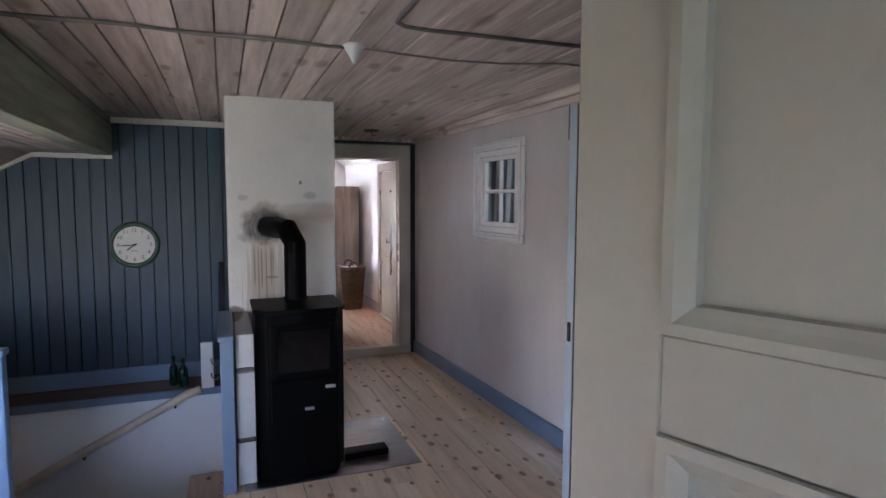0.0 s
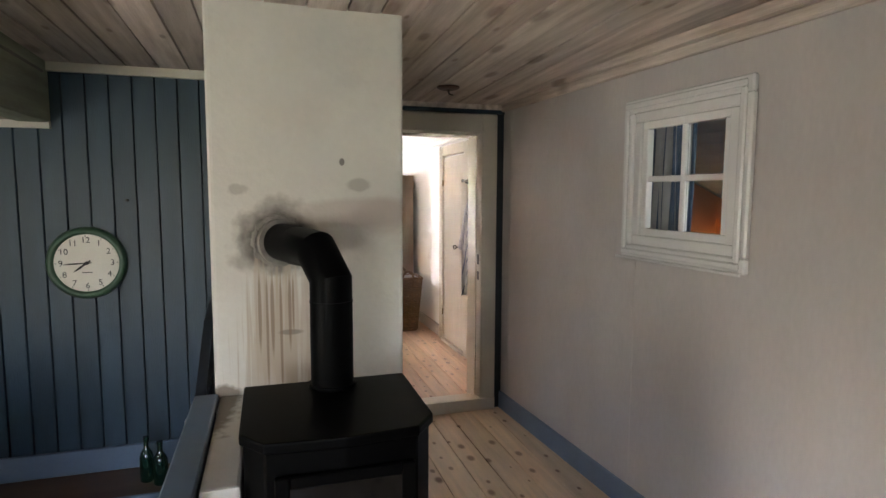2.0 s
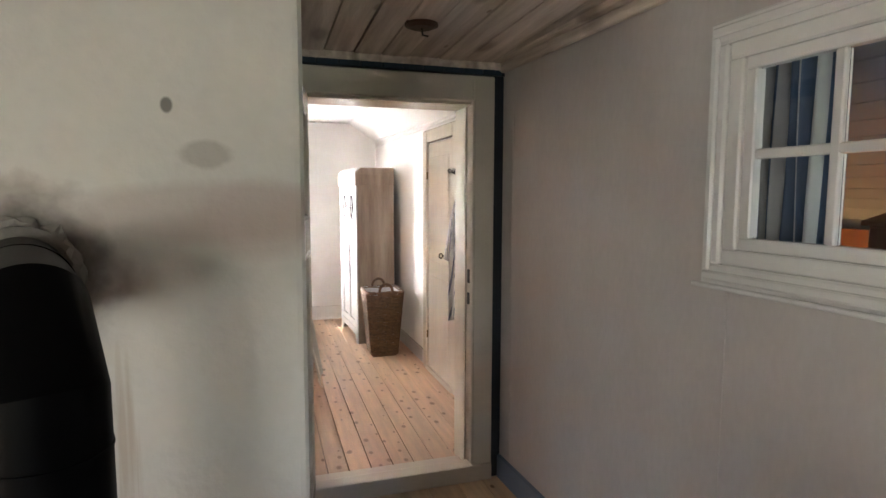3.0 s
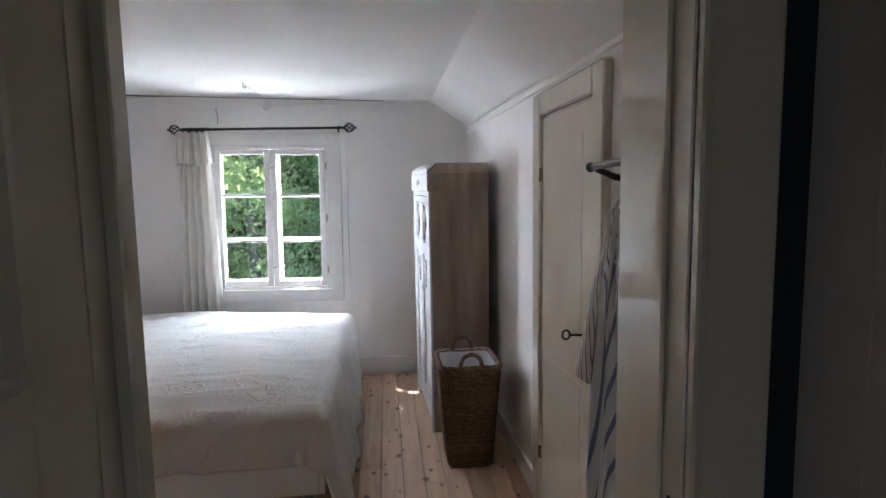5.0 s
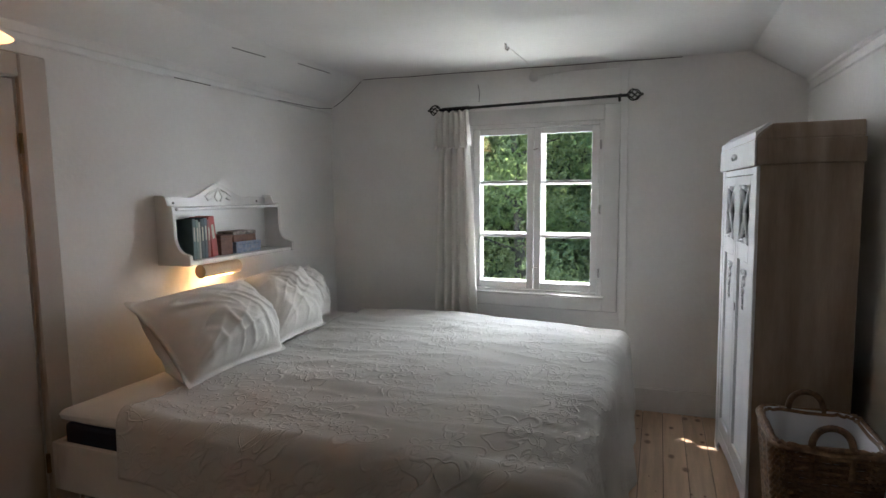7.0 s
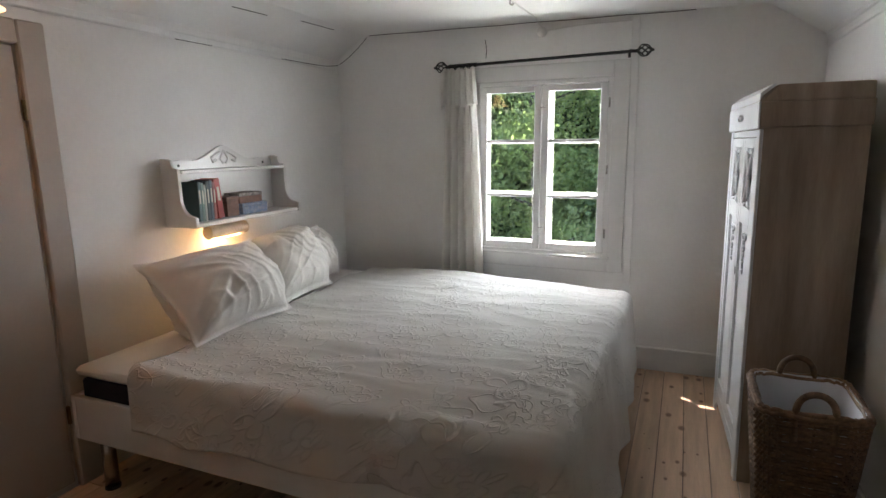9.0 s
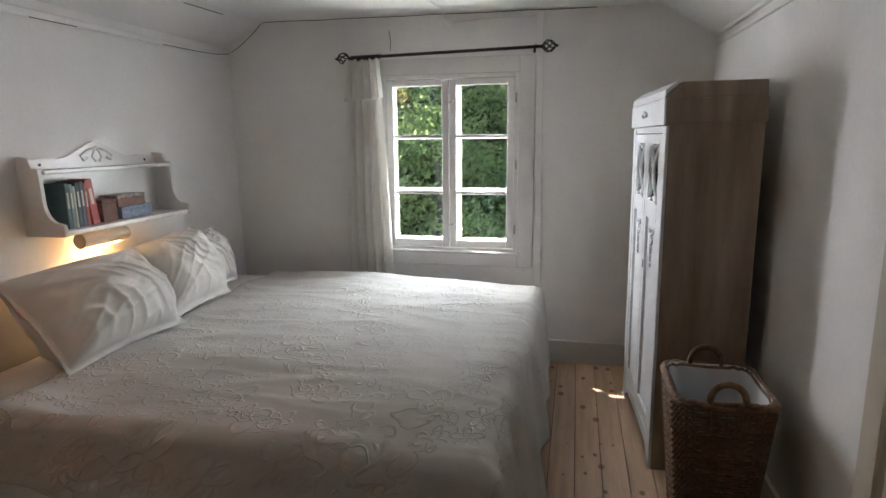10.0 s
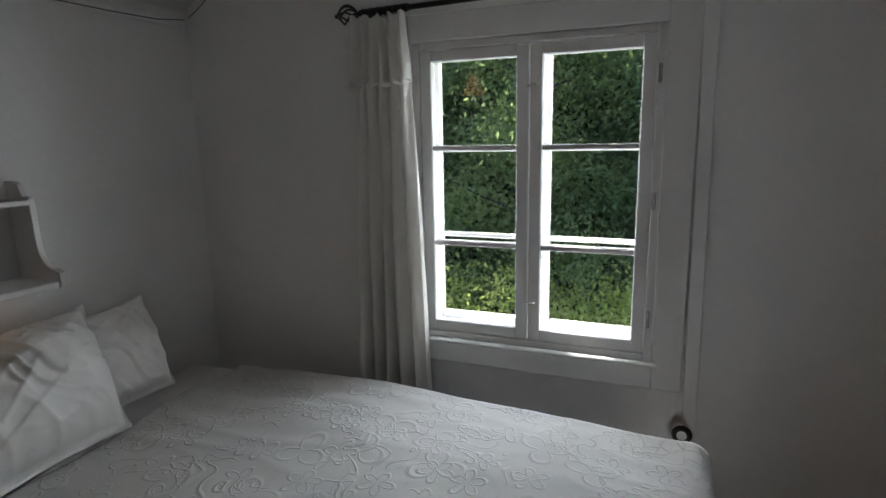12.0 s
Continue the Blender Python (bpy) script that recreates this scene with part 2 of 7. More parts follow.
def part(name, bm, material, parent, label="", smooth=False):
    ob = new(name, mesh(name, bm, material, smooth))
    if parent is not None:
        ob.parent = parent
        ob.matrix_parent_inverse = Matrix.Identity(4)
        ob.matrix_basis = parent.matrix_world.inverted() if parent.parent is None and parent.matrix_world != Matrix.Identity(4) else Matrix.Identity(4)
    return tagged(ob, label) if label else ob


def thing(name, label, category, group="", kind=""):
    return tagged(new(name), label, category, group, kind)


def solid(name, bm, material, label, category, kind="", group="", smooth=False):
    return tagged(new(name, mesh(name, bm, material, smooth)), label, category, group, kind)


def setting(name, bm, material, label, category):
    return solid(name, bm, material, label, category, "structure")


def solidify(ob, thick, offset=0.0):
    mod = ob.modifiers.new("thickness", "SOLIDIFY")
    mod.thickness, mod.offset = thick, offset
    return ob


def smoothed(ob, levels=1):
    mod = ob.modifiers.new("smooth", "SUBSURF")
    mod.levels = mod.render_levels = levels
    return ob


def ball(c, r, squash=(1, 1, 1), seg=10):
    bm = bmesh.new()
    bmesh.ops.create_uvsphere(bm, u_segments=seg, v_segments=max(6, seg // 2 + 2), radius=r)
    for v in bm.verts:
        v.co = Vector(c) + Vector((v.co.x * squash[0], v.co.y * squash[1], v.co.z * squash[2]))
    return bm

# ---- the large structure ----
HF = -0.036                     # hall floor; the bedroom floor is 0
HC = 2.14                       # hall ceiling
DOOR_Y0, DOOR_Y1 = 5.72, 5.92   # wall between hall and bedroom


def hall_wall_x(y):
    """The hall's long wall runs a little askew."""
    return 2.14 + (5.64 - y) * 0.052


def bed_wall_x(y):
    return 2.30 - (y - 6.0) * 0.018


def slab(bm, pts, z0, z1):
    return prism(bm, pts, "z", z0, z1)


# hall, long wall with the inner window and the side room's doorway
bm = bmesh.new()
T = 0.035
def hall_piece(y0, y1, z0, z1):
    slab(bm, [(hall_wall_x(y0), y0), (hall_wall_x(y1), y1), (hall_wall_x(y1) + T, y1), (hall_wall_x(y0) + T, y0)], z0, z1)
FW = (3.755, 4.255, 1.30, 1.83)         # inner window opening: y, y, z, z
RD = (2.48, 3.085, HF, 1.915)           # side room doorway
hall_piece(-0.1, RD[0], HF, 2.3)
hall_piece(RD[0], RD[1], RD[3], 2.3)
hall_piece(RD[1], FW[0], HF, 2.3)
hall_piece(FW[0], FW[1], HF, FW[2])
hall_piece(FW[0], FW[1], FW[3], 2.3)
hall_piece(FW[1], DOOR_Y0, HF, 2.3)
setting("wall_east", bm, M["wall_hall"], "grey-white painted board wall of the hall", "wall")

# wall between hall and bedroom
OX0, OX1, OZ = 1.15, 1.975, 1.905
bm = bmesh.new()
box(bm, 0.30, OX0, DOOR_Y0, 5.83, -0.2, 2.45)
box(bm, OX1, 2.40, DOOR_Y0, DOOR_Y1, -0.2, 2.45)
box(bm, OX0, OX1, DOOR_Y0, DOOR_Y1, OZ, 2.45)
setting("wall_north", bm, M["wall_bed"], "white painted wall between hall and bedroom", "wall")

# blue boarded wall above the stairs: a backing, boards are laid on it below
BY = 5.20
bm = bmesh.new()
box(bm, -2.4, 0.40, BY + 0.022, BY + 0.14, -2.6, 2.3)
box(bm, 0.30, 0.40, BY + 0.022, DOOR_Y0, -0.2, 2.3)
wall_blue = setting("wall_stairs", bm, M["blue_dark"], "blue painted matchboard wall above the stairs", "wall")
bm = bmesh.new()
box(bm, 0.9, 2.14, 5.690, 5.717, 2.035, 2.2)
# near-black strip stands in for the shadow gap beside the casing
box(bm, 2.085, 2.14, 5.700, 5.717, HF, 2.035)
setting("wall_trim_blue", bm, M["blue_dark"], "dark blue boards above the bedroom door and a strip for the shadow gap beside it", "wall")

# west and south walls of the hall
bm = bmesh.new()
box(bm, -2.35, -2.2, -0.1, 2.05, -2.6, 2.3)
box(bm, -2.35, -2.2, 3.15, 5.2, -2.6, 2.3)
box(bm, -2.35, -2.2, 2.05, 3.15, -2.6, 0.6)
box(bm, -2.35, -2.2, 2.05, 3.15, 1.4, 2.3)
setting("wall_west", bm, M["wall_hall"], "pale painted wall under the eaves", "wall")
bm = bmesh.new()
box(bm, -2.4, -1.5, -0.05, 0.05, HF, 2.4)
box(bm, -0.5, 0.10, -0.05, 0.05, HF, 2.4)
box(bm, -1.5, -0.5, -0.05, 0.05, HF, 0.75)
box(bm, -1.5, -0.5, -0.05, 0.05, 1.65, 2.4)
box(bm, 0.97, 2.5, -0.05, 0.05, HF, 2.4)
box(bm, 0.10, 0.97, -0.05, 0.05, 1.99, 2.4)
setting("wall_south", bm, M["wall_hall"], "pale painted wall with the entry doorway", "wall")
bm = bmesh.new()
box(bm, -0.6, -0.5, -2.0, -0.05, HF, 2.4)
box(bm, 1.6, 1.7, -2.0, -0.05, HF, 2.4)
box(bm, -0.6, 0.02, -2.1, -2.0, HF, 2.4)
box(bm, 0.98, 1.7, -2.1, -2.0, HF, 2.4)
box(bm, 0.02, 0.98, -2.1, -2.0, HF, 0.8)
box(bm, 0.02, 0.98, -2.1, -2.0, 1.95, 2.4)
setting("wall_entry", bm, M["wall_bed"], "white walls of the entry room", "wall")
bm = bmesh.new()
box(bm, -0.6, 1.7, -2.1, 0.05, HF - 0.1, HF)
setting("floor_entry", bm, M["floor_hall"], "pine floor of the entry room", "floor")
bm = bmesh.new()
box(bm, -0.6, 1.7, -2.1, -0.05, 2.35, 2.45)
setting("ceiling_entry", bm, M["ceil_bed"], "white ceiling of the entry room", "ceiling")

# bedroom walls
bm = bmesh.new()
WX0, WX1, WZ0, WZ1 = 0.185, 1.10, 0.745, 1.90
box(bm, -1.1, WX0, 9.64, 9.92, -0.3, 2.5)
box(bm, WX1, 2.5, 9.64, 9.92, -0.3, 2.5)
box(bm, WX0, WX1, 9.64, 9.92, -0.3, WZ0)
box(bm, WX0, WX1, 9.64, 9.92, WZ1, 2.5)
setting("wall_window", bm, M["wall_bed"], "white limewashed wall with the window", "wall")
bm = bmesh.new()
box(bm, -1.08, -0.93, 5.6, 9.70, -0.3, 2.5)
setting("wall_bed_head", bm, M["wall_bed"], "white limewashed wall behind the bed", "wall")
bm = bmesh.new()
slab(bm, [(bed_wall_x(5.7), 5.7), (bed_wall_x(9.7), 9.7), (bed_wall_x(9.7) + 0.15, 9.7), (bed_wall_x(5.7) + 0.15, 5.7)], -0.3, 2.5)
setting("wall_bed_east", bm, M["wall_bed"], "white limewashed wall with a cupboard door", "wall")
bm = bmesh.new()
box(bm, -1.0, 0.299, DOOR_Y0 + 0.02, 5.83, -0.3, 2.5)
setting("wall_bed_south", bm, M["wall_bed"], "white limewashed wall", "wall")

# bedroom ceiling with its sloping eaves
bm = bmesh.new()
prism(bm, [(-1.06, 2.06), (-0.66, 2.30), (1.93, 2.245), (2.42, 1.93), (2.42, 2.55), (-1.06, 2.55)], "y", 5.79, 9.66)
setting("ceiling_bedroom", bm, M["ceil_bed"], "white boarded ceiling with sloping eaves", "ceiling")

# hall ceiling boards, one mesh
bm = bmesh.new()
x, k = -0.42, 0
random.seed(4)
while x < 2.32:
    w = random.uniform(0.105, 0.15)
    drop = random.uniform(-0.003, 0.003)
    for y0, y1 in ((0.05, 5.72),):
        box(bm, x + 0.004, min(x + w, 2.36) - 0.004, y0, y1, HC + drop, HC + 0.03)
    x += w
box(bm, -0.5, 2.5, 0.0, 5.76, HC + 0.028, HC + 0.1)
bmesh.ops.bisect_plane(bm, geom=list(bm.verts) + list(bm.edges) + list(bm.faces), plane_co=(0, 3.9, 0), plane_no=(0, 1, 0))
for v in bm.verts:
    v.co.z -= 0.045 * max(0.0, (v.co.y - 3.9) / 1.7)
setting("ceiling_hall", bm, M["ceil_hall"], "whitewashed pine board ceiling", "ceiling")
# lower boarded ceiling under the eaves
bm = bmesh.new()
x = -0.53
while x > -0.86:
    box(bm, x - 0.122, x - 0.003, 0.05, BY, 1.832 + random.uniform(-0.003, 0.003), 1.86)
    x -= 0.125
dx, dz = -0.31, -0.17
for i in range(12):
    p, q = (-0.905 + dx * 0.35 * i, 1.832 + dz * 0.35 * i), (-0.905 + dx * 0.35 * (i + 0.96), 1.832 + dz * 0.35 * (i + 0.96))
    prism(bm, [p, q, (q[0] + 0.012, q[1] + 0.022), (p[0] + 0.012, p[1] + 0.022)], "y", 0.05, BY)
prism(bm, [(-0.42, 1.862), (-0.93, 1.862), (-2.3, 1.11), (-2.3, 1.5), (-0.42, 2.3)], "y", 0.0, BY + 0.02)
setting("ceiling_eaves", bm, M["ceil_hall"], "whitewashed board ceiling sloping under the eaves", "ceiling")
setting("roof_beam", bbox(-0.54, -0.41, 0.05, BY, 1.822, HC, 0.006), M["beam"], "pale weathered roof beam along the stairs, coloured as lit green", "beam")

# stairwell
bm = bmesh.new()
box(bm, -2.3, 0.36, 4.90, BY + 0.02, -2.6, 0.045)
setting("wall_stairwell", bm, M["ceil_bed"], "pale plastered stairwell wall", "wall")
bm = bmesh.new()
box(bm, -2.3, 0.36, 3.20, 3.30, -2.6, HF - 0.03)
box(bm, 0.36, 0.42, 3.20, 4.9, -2.6, HF - 0.03)
setting("wall_stairwell_near", bm, M["wall_hall"], "pale plastered stairwell wall", "wall")
setting("ledge", bbox(-2.3, 0.36, 4.885, BY, 0.045, 0.075, 0.004), M["ledge"], "dark brown wooden ledge above the stairs", "ledge")
setting("ledge_edge", bbox(-2.3, 0.36, 4.868, 4.8845, 0.02, 0.078, 0.003), M["blue_trim"], "blue painted edge board of the ledge", "trim")
setting("baseboard_stairs", bbox(-2.3, 0.34, BY - 0.02, BY - 0.001, 0.076, 0.20, 0.004), M["blue_trim"], "blue baseboard on the ledge", "baseboard")
bm = bmesh.new()
for i in range(10):
    box(bm, 0.30 - 0.24 * (i + 1), 0.30 - 0.24 * i, 3.31, 4.89, HF - 0.19 * (i + 3) - 0.04, HF - 0.19 * (i + 3))
stairs = setting("stairs", bm, M["floor_hall"], "pine stairs going down", "stairs")
setting("floor_below", bbox(-2.4, 0.5, 3.0, 5.3, -2.7, -2.6, 0), M["floor_hall"], "floor at the foot of the stairs", "floor")

# chimney
bm = bmesh.new()
box(bm, 0.374, 1.05, 4.10, 4.78, HF, HC + 0.01)
bevel(bm, 0.018, 3)
for v in bm.verts:
    v.co += Vector((0.006, 0.006, 0)) * noise.noise(v.co * 3)
chimney = setting("chimney", bm, M["plaster"], "white plastered chimney stained with soot and drips", "chimney")

# floors: a base and planks
bm = bmesh.new()
slab(bm, [(-2.3, 0.0), (2.36, 0.0), (2.2, 5.72), (0.36, 5.72), (0.36, 3.25), (-2.3, 3.25)], HF - 0.12, HF - 0.012)
floor_hall = setting("floor_hall", bm, M["dark_wood"], "scrubbed pine plank floor with dark knots", "floor")
bm = bmesh.new()
box(bm, -1.0, 2.4, 5.73, 9.75, -0.15, -0.014)
floor_bed = setting("floor_bedroom", bm, M["dark_wood"], "warm pine plank floor with knots", "floor")

# world outside
bm = bmesh.new()
box(bm, -3000, 3000, -3000, 3000, -3.2, -2.85)
M["lawn"] = mat("meadow_grass", (0.075, 0.12, 0.03), 0.9, 0.3, 0.6, 0.3, 20)
setting("ground", bm, M["lawn"], "green meadow outside the house", "ground")


# ---- more materials ----
def striped(name, base, stripe, way, period, duty=0.3, rough=0.85, base2=None, warp=0.0):
    """Woven cloth with stripes across the given way."""
    m = mat(name, base, rough, 0.06, 6, 0.3, 500)
    nt = m.node_tree
    b = nt.nodes["Principled BSDF"]
    old = b.inputs["Base Color"].links[0].from_socket
    tc = nt.nodes.new("ShaderNodeTexCoord")
    dot = nt.nodes.new("ShaderNodeVectorMath")
    dot.operation = "DOT_PRODUCT"
    dot.inputs[1].default_value = Vector(way) / period
    nt.links.new(tc.outputs["UV" if warp else "Object"], dot.inputs[0])
    fr = nt.nodes.new("ShaderNodeMath")
    fr.operation = "FRACT"
    nt.links.new(dot.outputs["Value"], fr.inputs[0])
    lt = nt.nodes.new("ShaderNodeMath")
    lt.operation = "LESS_THAN"
    lt.inputs[1].default_value = duty
    nt.links.new(fr.outputs[0], lt.inputs[0])
    mix = nt.nodes.new("ShaderNodeMix")
    mix.data_type = "RGBA"
    mix.inputs[7].default_value = (*stripe, 1)
    nt.links.new(lt.outputs[0], mix.inputs[0])
    nt.links.new(old, mix.inputs[6])
    nt.links.new(mix.outputs[2], b.inputs["Base Color"])
    return m


def stained(m, marks):
    """Stains with a shape of their own: (centre, size along x y z, colour, strength, raggedness)."""
    nt = m.node_tree
    b = nt.nodes["Principled BSDF"]
    geo = nt.nodes.new("ShaderNodeNewGeometry")
    for centre, size, col, strength, ragged, nscale in marks:
        rag = _node(nt, "ShaderNodeTexNoise", Detail=5.0, Scale=1.0)
        mp = nt.nodes.new("ShaderNodeVectorMath")
        mp.operation = "MULTIPLY"
        mp.inputs[1].default_value = nscale
        nt.links.new(geo.outputs["Position"], mp.inputs[0])
        nt.links.new(mp.outputs[0], rag.inputs["Vector"])
        sub = nt.nodes.new("ShaderNodeVectorMath")
        sub.operation = "SUBTRACT"
        sub.inputs[1].default_value = centre
        nt.links.new(geo.outputs["Position"], sub.inputs[0])
        div = nt.nodes.new("ShaderNodeVectorMath")
        div.operation = "DIVIDE"
        div.inputs[1].default_value = size
        nt.links.new(sub.outputs[0], div.inputs[0])
        ln = nt.nodes.new("ShaderNodeVectorMath")
        ln.operation = "LENGTH"
        nt.links.new(div.outputs[0], ln.inputs[0])
        add = nt.nodes.new("ShaderNodeMath")
        add.operation = "MULTIPLY_ADD"
        add.inputs[1].default_value = ragged
        nt.links.new(rag.outputs["Fac"], add.inputs[0])
        nt.links.new(ln.outputs["Value"], add.inputs[2])
        rng = nt.nodes.new("ShaderNodeMapRange")
        rng.inputs["From Min"].default_value, rng.inputs["From Max"].default_value = 0.75 + ragged * 0.5, 1.1 + ragged * 0.5
        rng.inputs["To Min"].default_value, rng.inputs["To Max"].default_value = strength, 0.0
        nt.links.new(add.outputs[0], rng.inputs[0])
        mix = nt.nodes.new("ShaderNodeMix")
        mix.data_type = "RGBA"
        mix.inputs[7].default_value = (*col, 1)
        nt.links.new(b.inputs["Base Color"].links[0].from_socket, mix.inputs[6])
        nt.links.new(rng.outputs[0], mix.inputs[0])
        nt.links.new(mix.outputs[2], b.inputs["Base Color"])
    return m


stained(M["plaster"], [
    ((0.597, 4.08, 1.33), (0.165, 0.4, 0.150), (0.30, 0.265, 0.235), 0.7, 1.4, (13, 13, 13)),
    ((0.597, 4.08, 1.33), (0.120, 0.4, 0.120), (0.085, 0.075, 0.068), 0.85, 0.7, (20, 20, 20)),
    ((0.90, 4.08, 1.425), (0.24, 0.3, 0.058), (0.47, 0.38, 0.345), 0.55, 0.35, (3, 3, 9)),
    ((0.97, 4.08, 1.41), (0.12, 0.3, 0.075), (0.45, 0.37, 0.335), 0.45, 0.4, (3, 3, 9)),
    ((0.60, 4.08, 1.03), (0.13, 0.3, 0.24), (0.46, 0.37, 0.29), 0.6, 2.6, (40, 40, 1.3)),
    ((0.58, 4.08, 0.90), (0.12, 0.3, 0.25), (0.44, 0.36, 0.28), 0.6, 3.2, (70, 70, 1.6)),
    ((0.636, 4.08, 0.996), (0.045, 0.3, 0.010), (0.22, 0.19, 0.16), 0.7, 0.5, (20, 20, 60)),
    ((0.885, 4.08, 1.525), (0.045, 0.3, 0.026), (0.36, 0.33, 0.29), 0.6, 1.0, (24, 24, 24)),
    ((0.826, 4.08, 1.606), (0.010, 0.3, 0.014), (0.10, 0.09, 0.08), 0.8, 0.2, (20, 20, 20)),
    ((0.469, 4.08, 1.507), (0.035, 0.3, 0.020), (0.34, 0.31, 0.28), 0.55, 1.0, (30, 30, 30)),
    ((0.86, 4.08, 1.90), (0.055, 0.3, 0.035), (0.60, 0.57, 0.53), 0.8, 1.5, (30, 30, 30)),
    ((0.40, 4.05, 0.79), (0.06, 0.3, 0.035), (0.20, 0.155, 0.115), 0.85, 1.2, (25, 25, 25)),
] + [((x, 4.08, z), (wide, 0.3, run), (0.25, 0.175, 0.12), 0.75, 0.5, (60, 60, 5))
     for x, z, wide, run in ((0.531, 1.07, 0.006, 0.15), (0.556, 1.00, 0.005, 0.22), (0.574, 1.06, 0.007, 0.15), (0.603, 0.99, 0.005, 0.23), (0.634, 1.07, 0.006, 0.14), (0.646, 1.10, 0.004, 0.11))])

M.update(
    glass=glass("window_glass"),
    stove_glass=mat("dark_stove_glass", (0.008, 0.007, 0.007), 0.06, 0.1, 4, 0.0),
    grey_mark=mat("grey_enamel", (0.45, 0.45, 0.44), 0.4, 0.05, 5, 0.0),
    clock_green=mat("green_clock_rim", (0.045, 0.105, 0.06), 0.35, 0.1, 8, 0.08, 80),
    clock_face=mat("cream_clock_face", (0.78, 0.74, 0.66), 0.45, 0.06, 6, 0.0),
    ink=mat("black_ink", (0.015, 0.014, 0.013), 0.5, 0.1, 5, 0.0),
    bottle=mat("dark_green_glass", (0.008, 0.035, 0.025), 0.08, 0.1, 5, 0.0, spec=0.7),
    rail_wood=mat("pale_handrail_wood", (0.74, 0.65, 0.52), 0.45, 0.1, 5, 0.1, 60),
    curtain_beige=mat("brown_curtain_cloth", (0.17, 0.115, 0.078), 0.9, 0.10, 5, 0.35, 380),
    tassel=mat("pale_cloth_tie", (0.42, 0.35, 0.27), 0.9, 0.1, 6, 0.3, 200),
    wicker_white=mat("white_painted_wicker", (0.72, 0.74, 0.72), 0.5, 0.12, 30, 0.3, 150),
    cushion=mat("cream_cushion_cloth", (0.70, 0.66, 0.55), 0.9, 0.07, 5, 0.3, 250),
    closet_blue=mat("pale_blue_boards", (0.23, 0.34, 0.42), 0.6, 0.08, 2.5, 0.15, 60, stretch=(1, 4, 4)),
    rug=striped("striped_rag_rug", (0.12, 0.17, 0.28), (0.55, 0.58, 0.62), (0.35, 1, 0), 0.16, 0.35),
    stripe_curtain=striped("blue_striped_cloth", (0.55, 0.57, 0.56), (0.07, 0.12, 0.19), (0, 1, 0), 0.052, 0.42),
    cable=mat("grey_cable", (0.20, 0.185, 0.165), 0.6, 0.15, 9, 0.05),
    brass=mat("aged_brass", (0.30, 0.22, 0.11), 0.4, 0.2, 20, 0.1, 100, metal=1.0),
    grey_door=mat("grey_door_paint", (0.17, 0.138, 0.116), 0.45, 0.07, 2.5, 0.15, 60),
    guard_blue=mat("bright_blue_paint", (0.17, 0.30, 0.52), 0.35, 0.08, 4, 0.1, 60),
    pale_edge=mat("pale_blue_edge_paint", (0.42, 0.49, 0.55), 0.4, 0.08, 4, 0.1, 60),
    warm_lamp=glow("lit_warm_shade", (1.0, 0.45, 0.16), 0.7),
)


# ---- hall: trim and fixtures ----
def slanted(y0, y1, z0, z1, out, w=0.003):
    """A board on the hall's long wall, standing out from it."""
    bm = slab(bmesh.new(), [(hall_wall_x(y0), y0), (hall_wall_x(y1), y1), (hall_wall_x(y1) - out, y1), (hall_wall_x(y0) - out, y0)], z0, z1)
    return bevel(bm, w) if w else bm


setting("baseboard_hall", slanted(RD[1] + 0.03, 5.688, HF, HF + 0.125, 0.022, 0.005), M["blue_trim"], "blue painted baseboard along the hall wall", "baseboard")
setting("cornice_hall", slanted(2.24, 5.688, 2.050, 2.095, 0.030, 0.006), M["ceil_hall"], "whitewashed cornice board under the ceiling", "trim")
setting("cornice_edge", slanted(2.24, 5.688, 2.095, HC - 0.002, 0.062, 0.004), M["ceil_hall"], "whitewashed upper cornice board", "trim")
bm = bmesh.new()
box(bm, -0.41, 0.385, BY - 0.03, BY - 0.001, 2.062, 2.104)
box(bm, -0.92, -0.41, BY - 0.028, BY - 0.001, 1.795, 1.829)
prism(bm, [(-0.92, 1.795), (-0.92, 1.829), (-2.2, 1.127), (-2.2, 1.09)], "y", BY - 0.028, BY - 0.001)
setting("batten_stairs", bm, M["trim"], "pale batten between blue boards and ceiling", "trim")
bm = bmesh.new()
box(bm, 1.06, 2.13, 5.672, 5.70, 2.060, 2.098)
setting("batten_door", bm, M["ceil_hall"], "whitewashed batten above the bedroom door", "trim")
setting("plank_joint_cover", slanted(4.285, 4.291, HF + 0.13, 1.19, 0.003, 0), M["wall_hall"], "thin joint cover between wall boards", "trim")
setting("plank_joint_cover", slanted(5.588, 5.594, HF + 0.13, 2.045, 0.003, 0), M["wall_hall"], "thin joint cover between wall boards", "trim")
setting("plank_joint_strip", slanted(3.19, 3.199, 1.85, 2.05, 0.004, 0), M["grey_door"], "thin strip on the wall", "trim")

# bedroom door frame
f = thing("door_frame", "cream painted frame and casing of the bedroom door", "door frame", kind="structure")
part("casing", bbox(OX1, 2.085, 5.686, 5.718, HF, 2.03, 0.006), M["trim"], f)
part("casing", bbox(1.03, OX0 - 0.012, 5.686, 5.718, HF, 2.03, 0.006), M["trim"], f)
part("head_casing", bbox(OX0 - 0.0115, OX1 - 0.0005, 5.686, 5.718, OZ, 2.03, 0.006), M["trim"], f)
part("inner_bead", bbox(OX1 - 0.010, OX1 + 0.006, 5.678, 5.700, 0.06, OZ + 0.01, 0.004), M["trim"], f)
part("jamb", bbox(OX1 - 0.002, OX1 + 0.012, 5.720, 5.94, 0.0, OZ, 0.003), M["trim"], f)
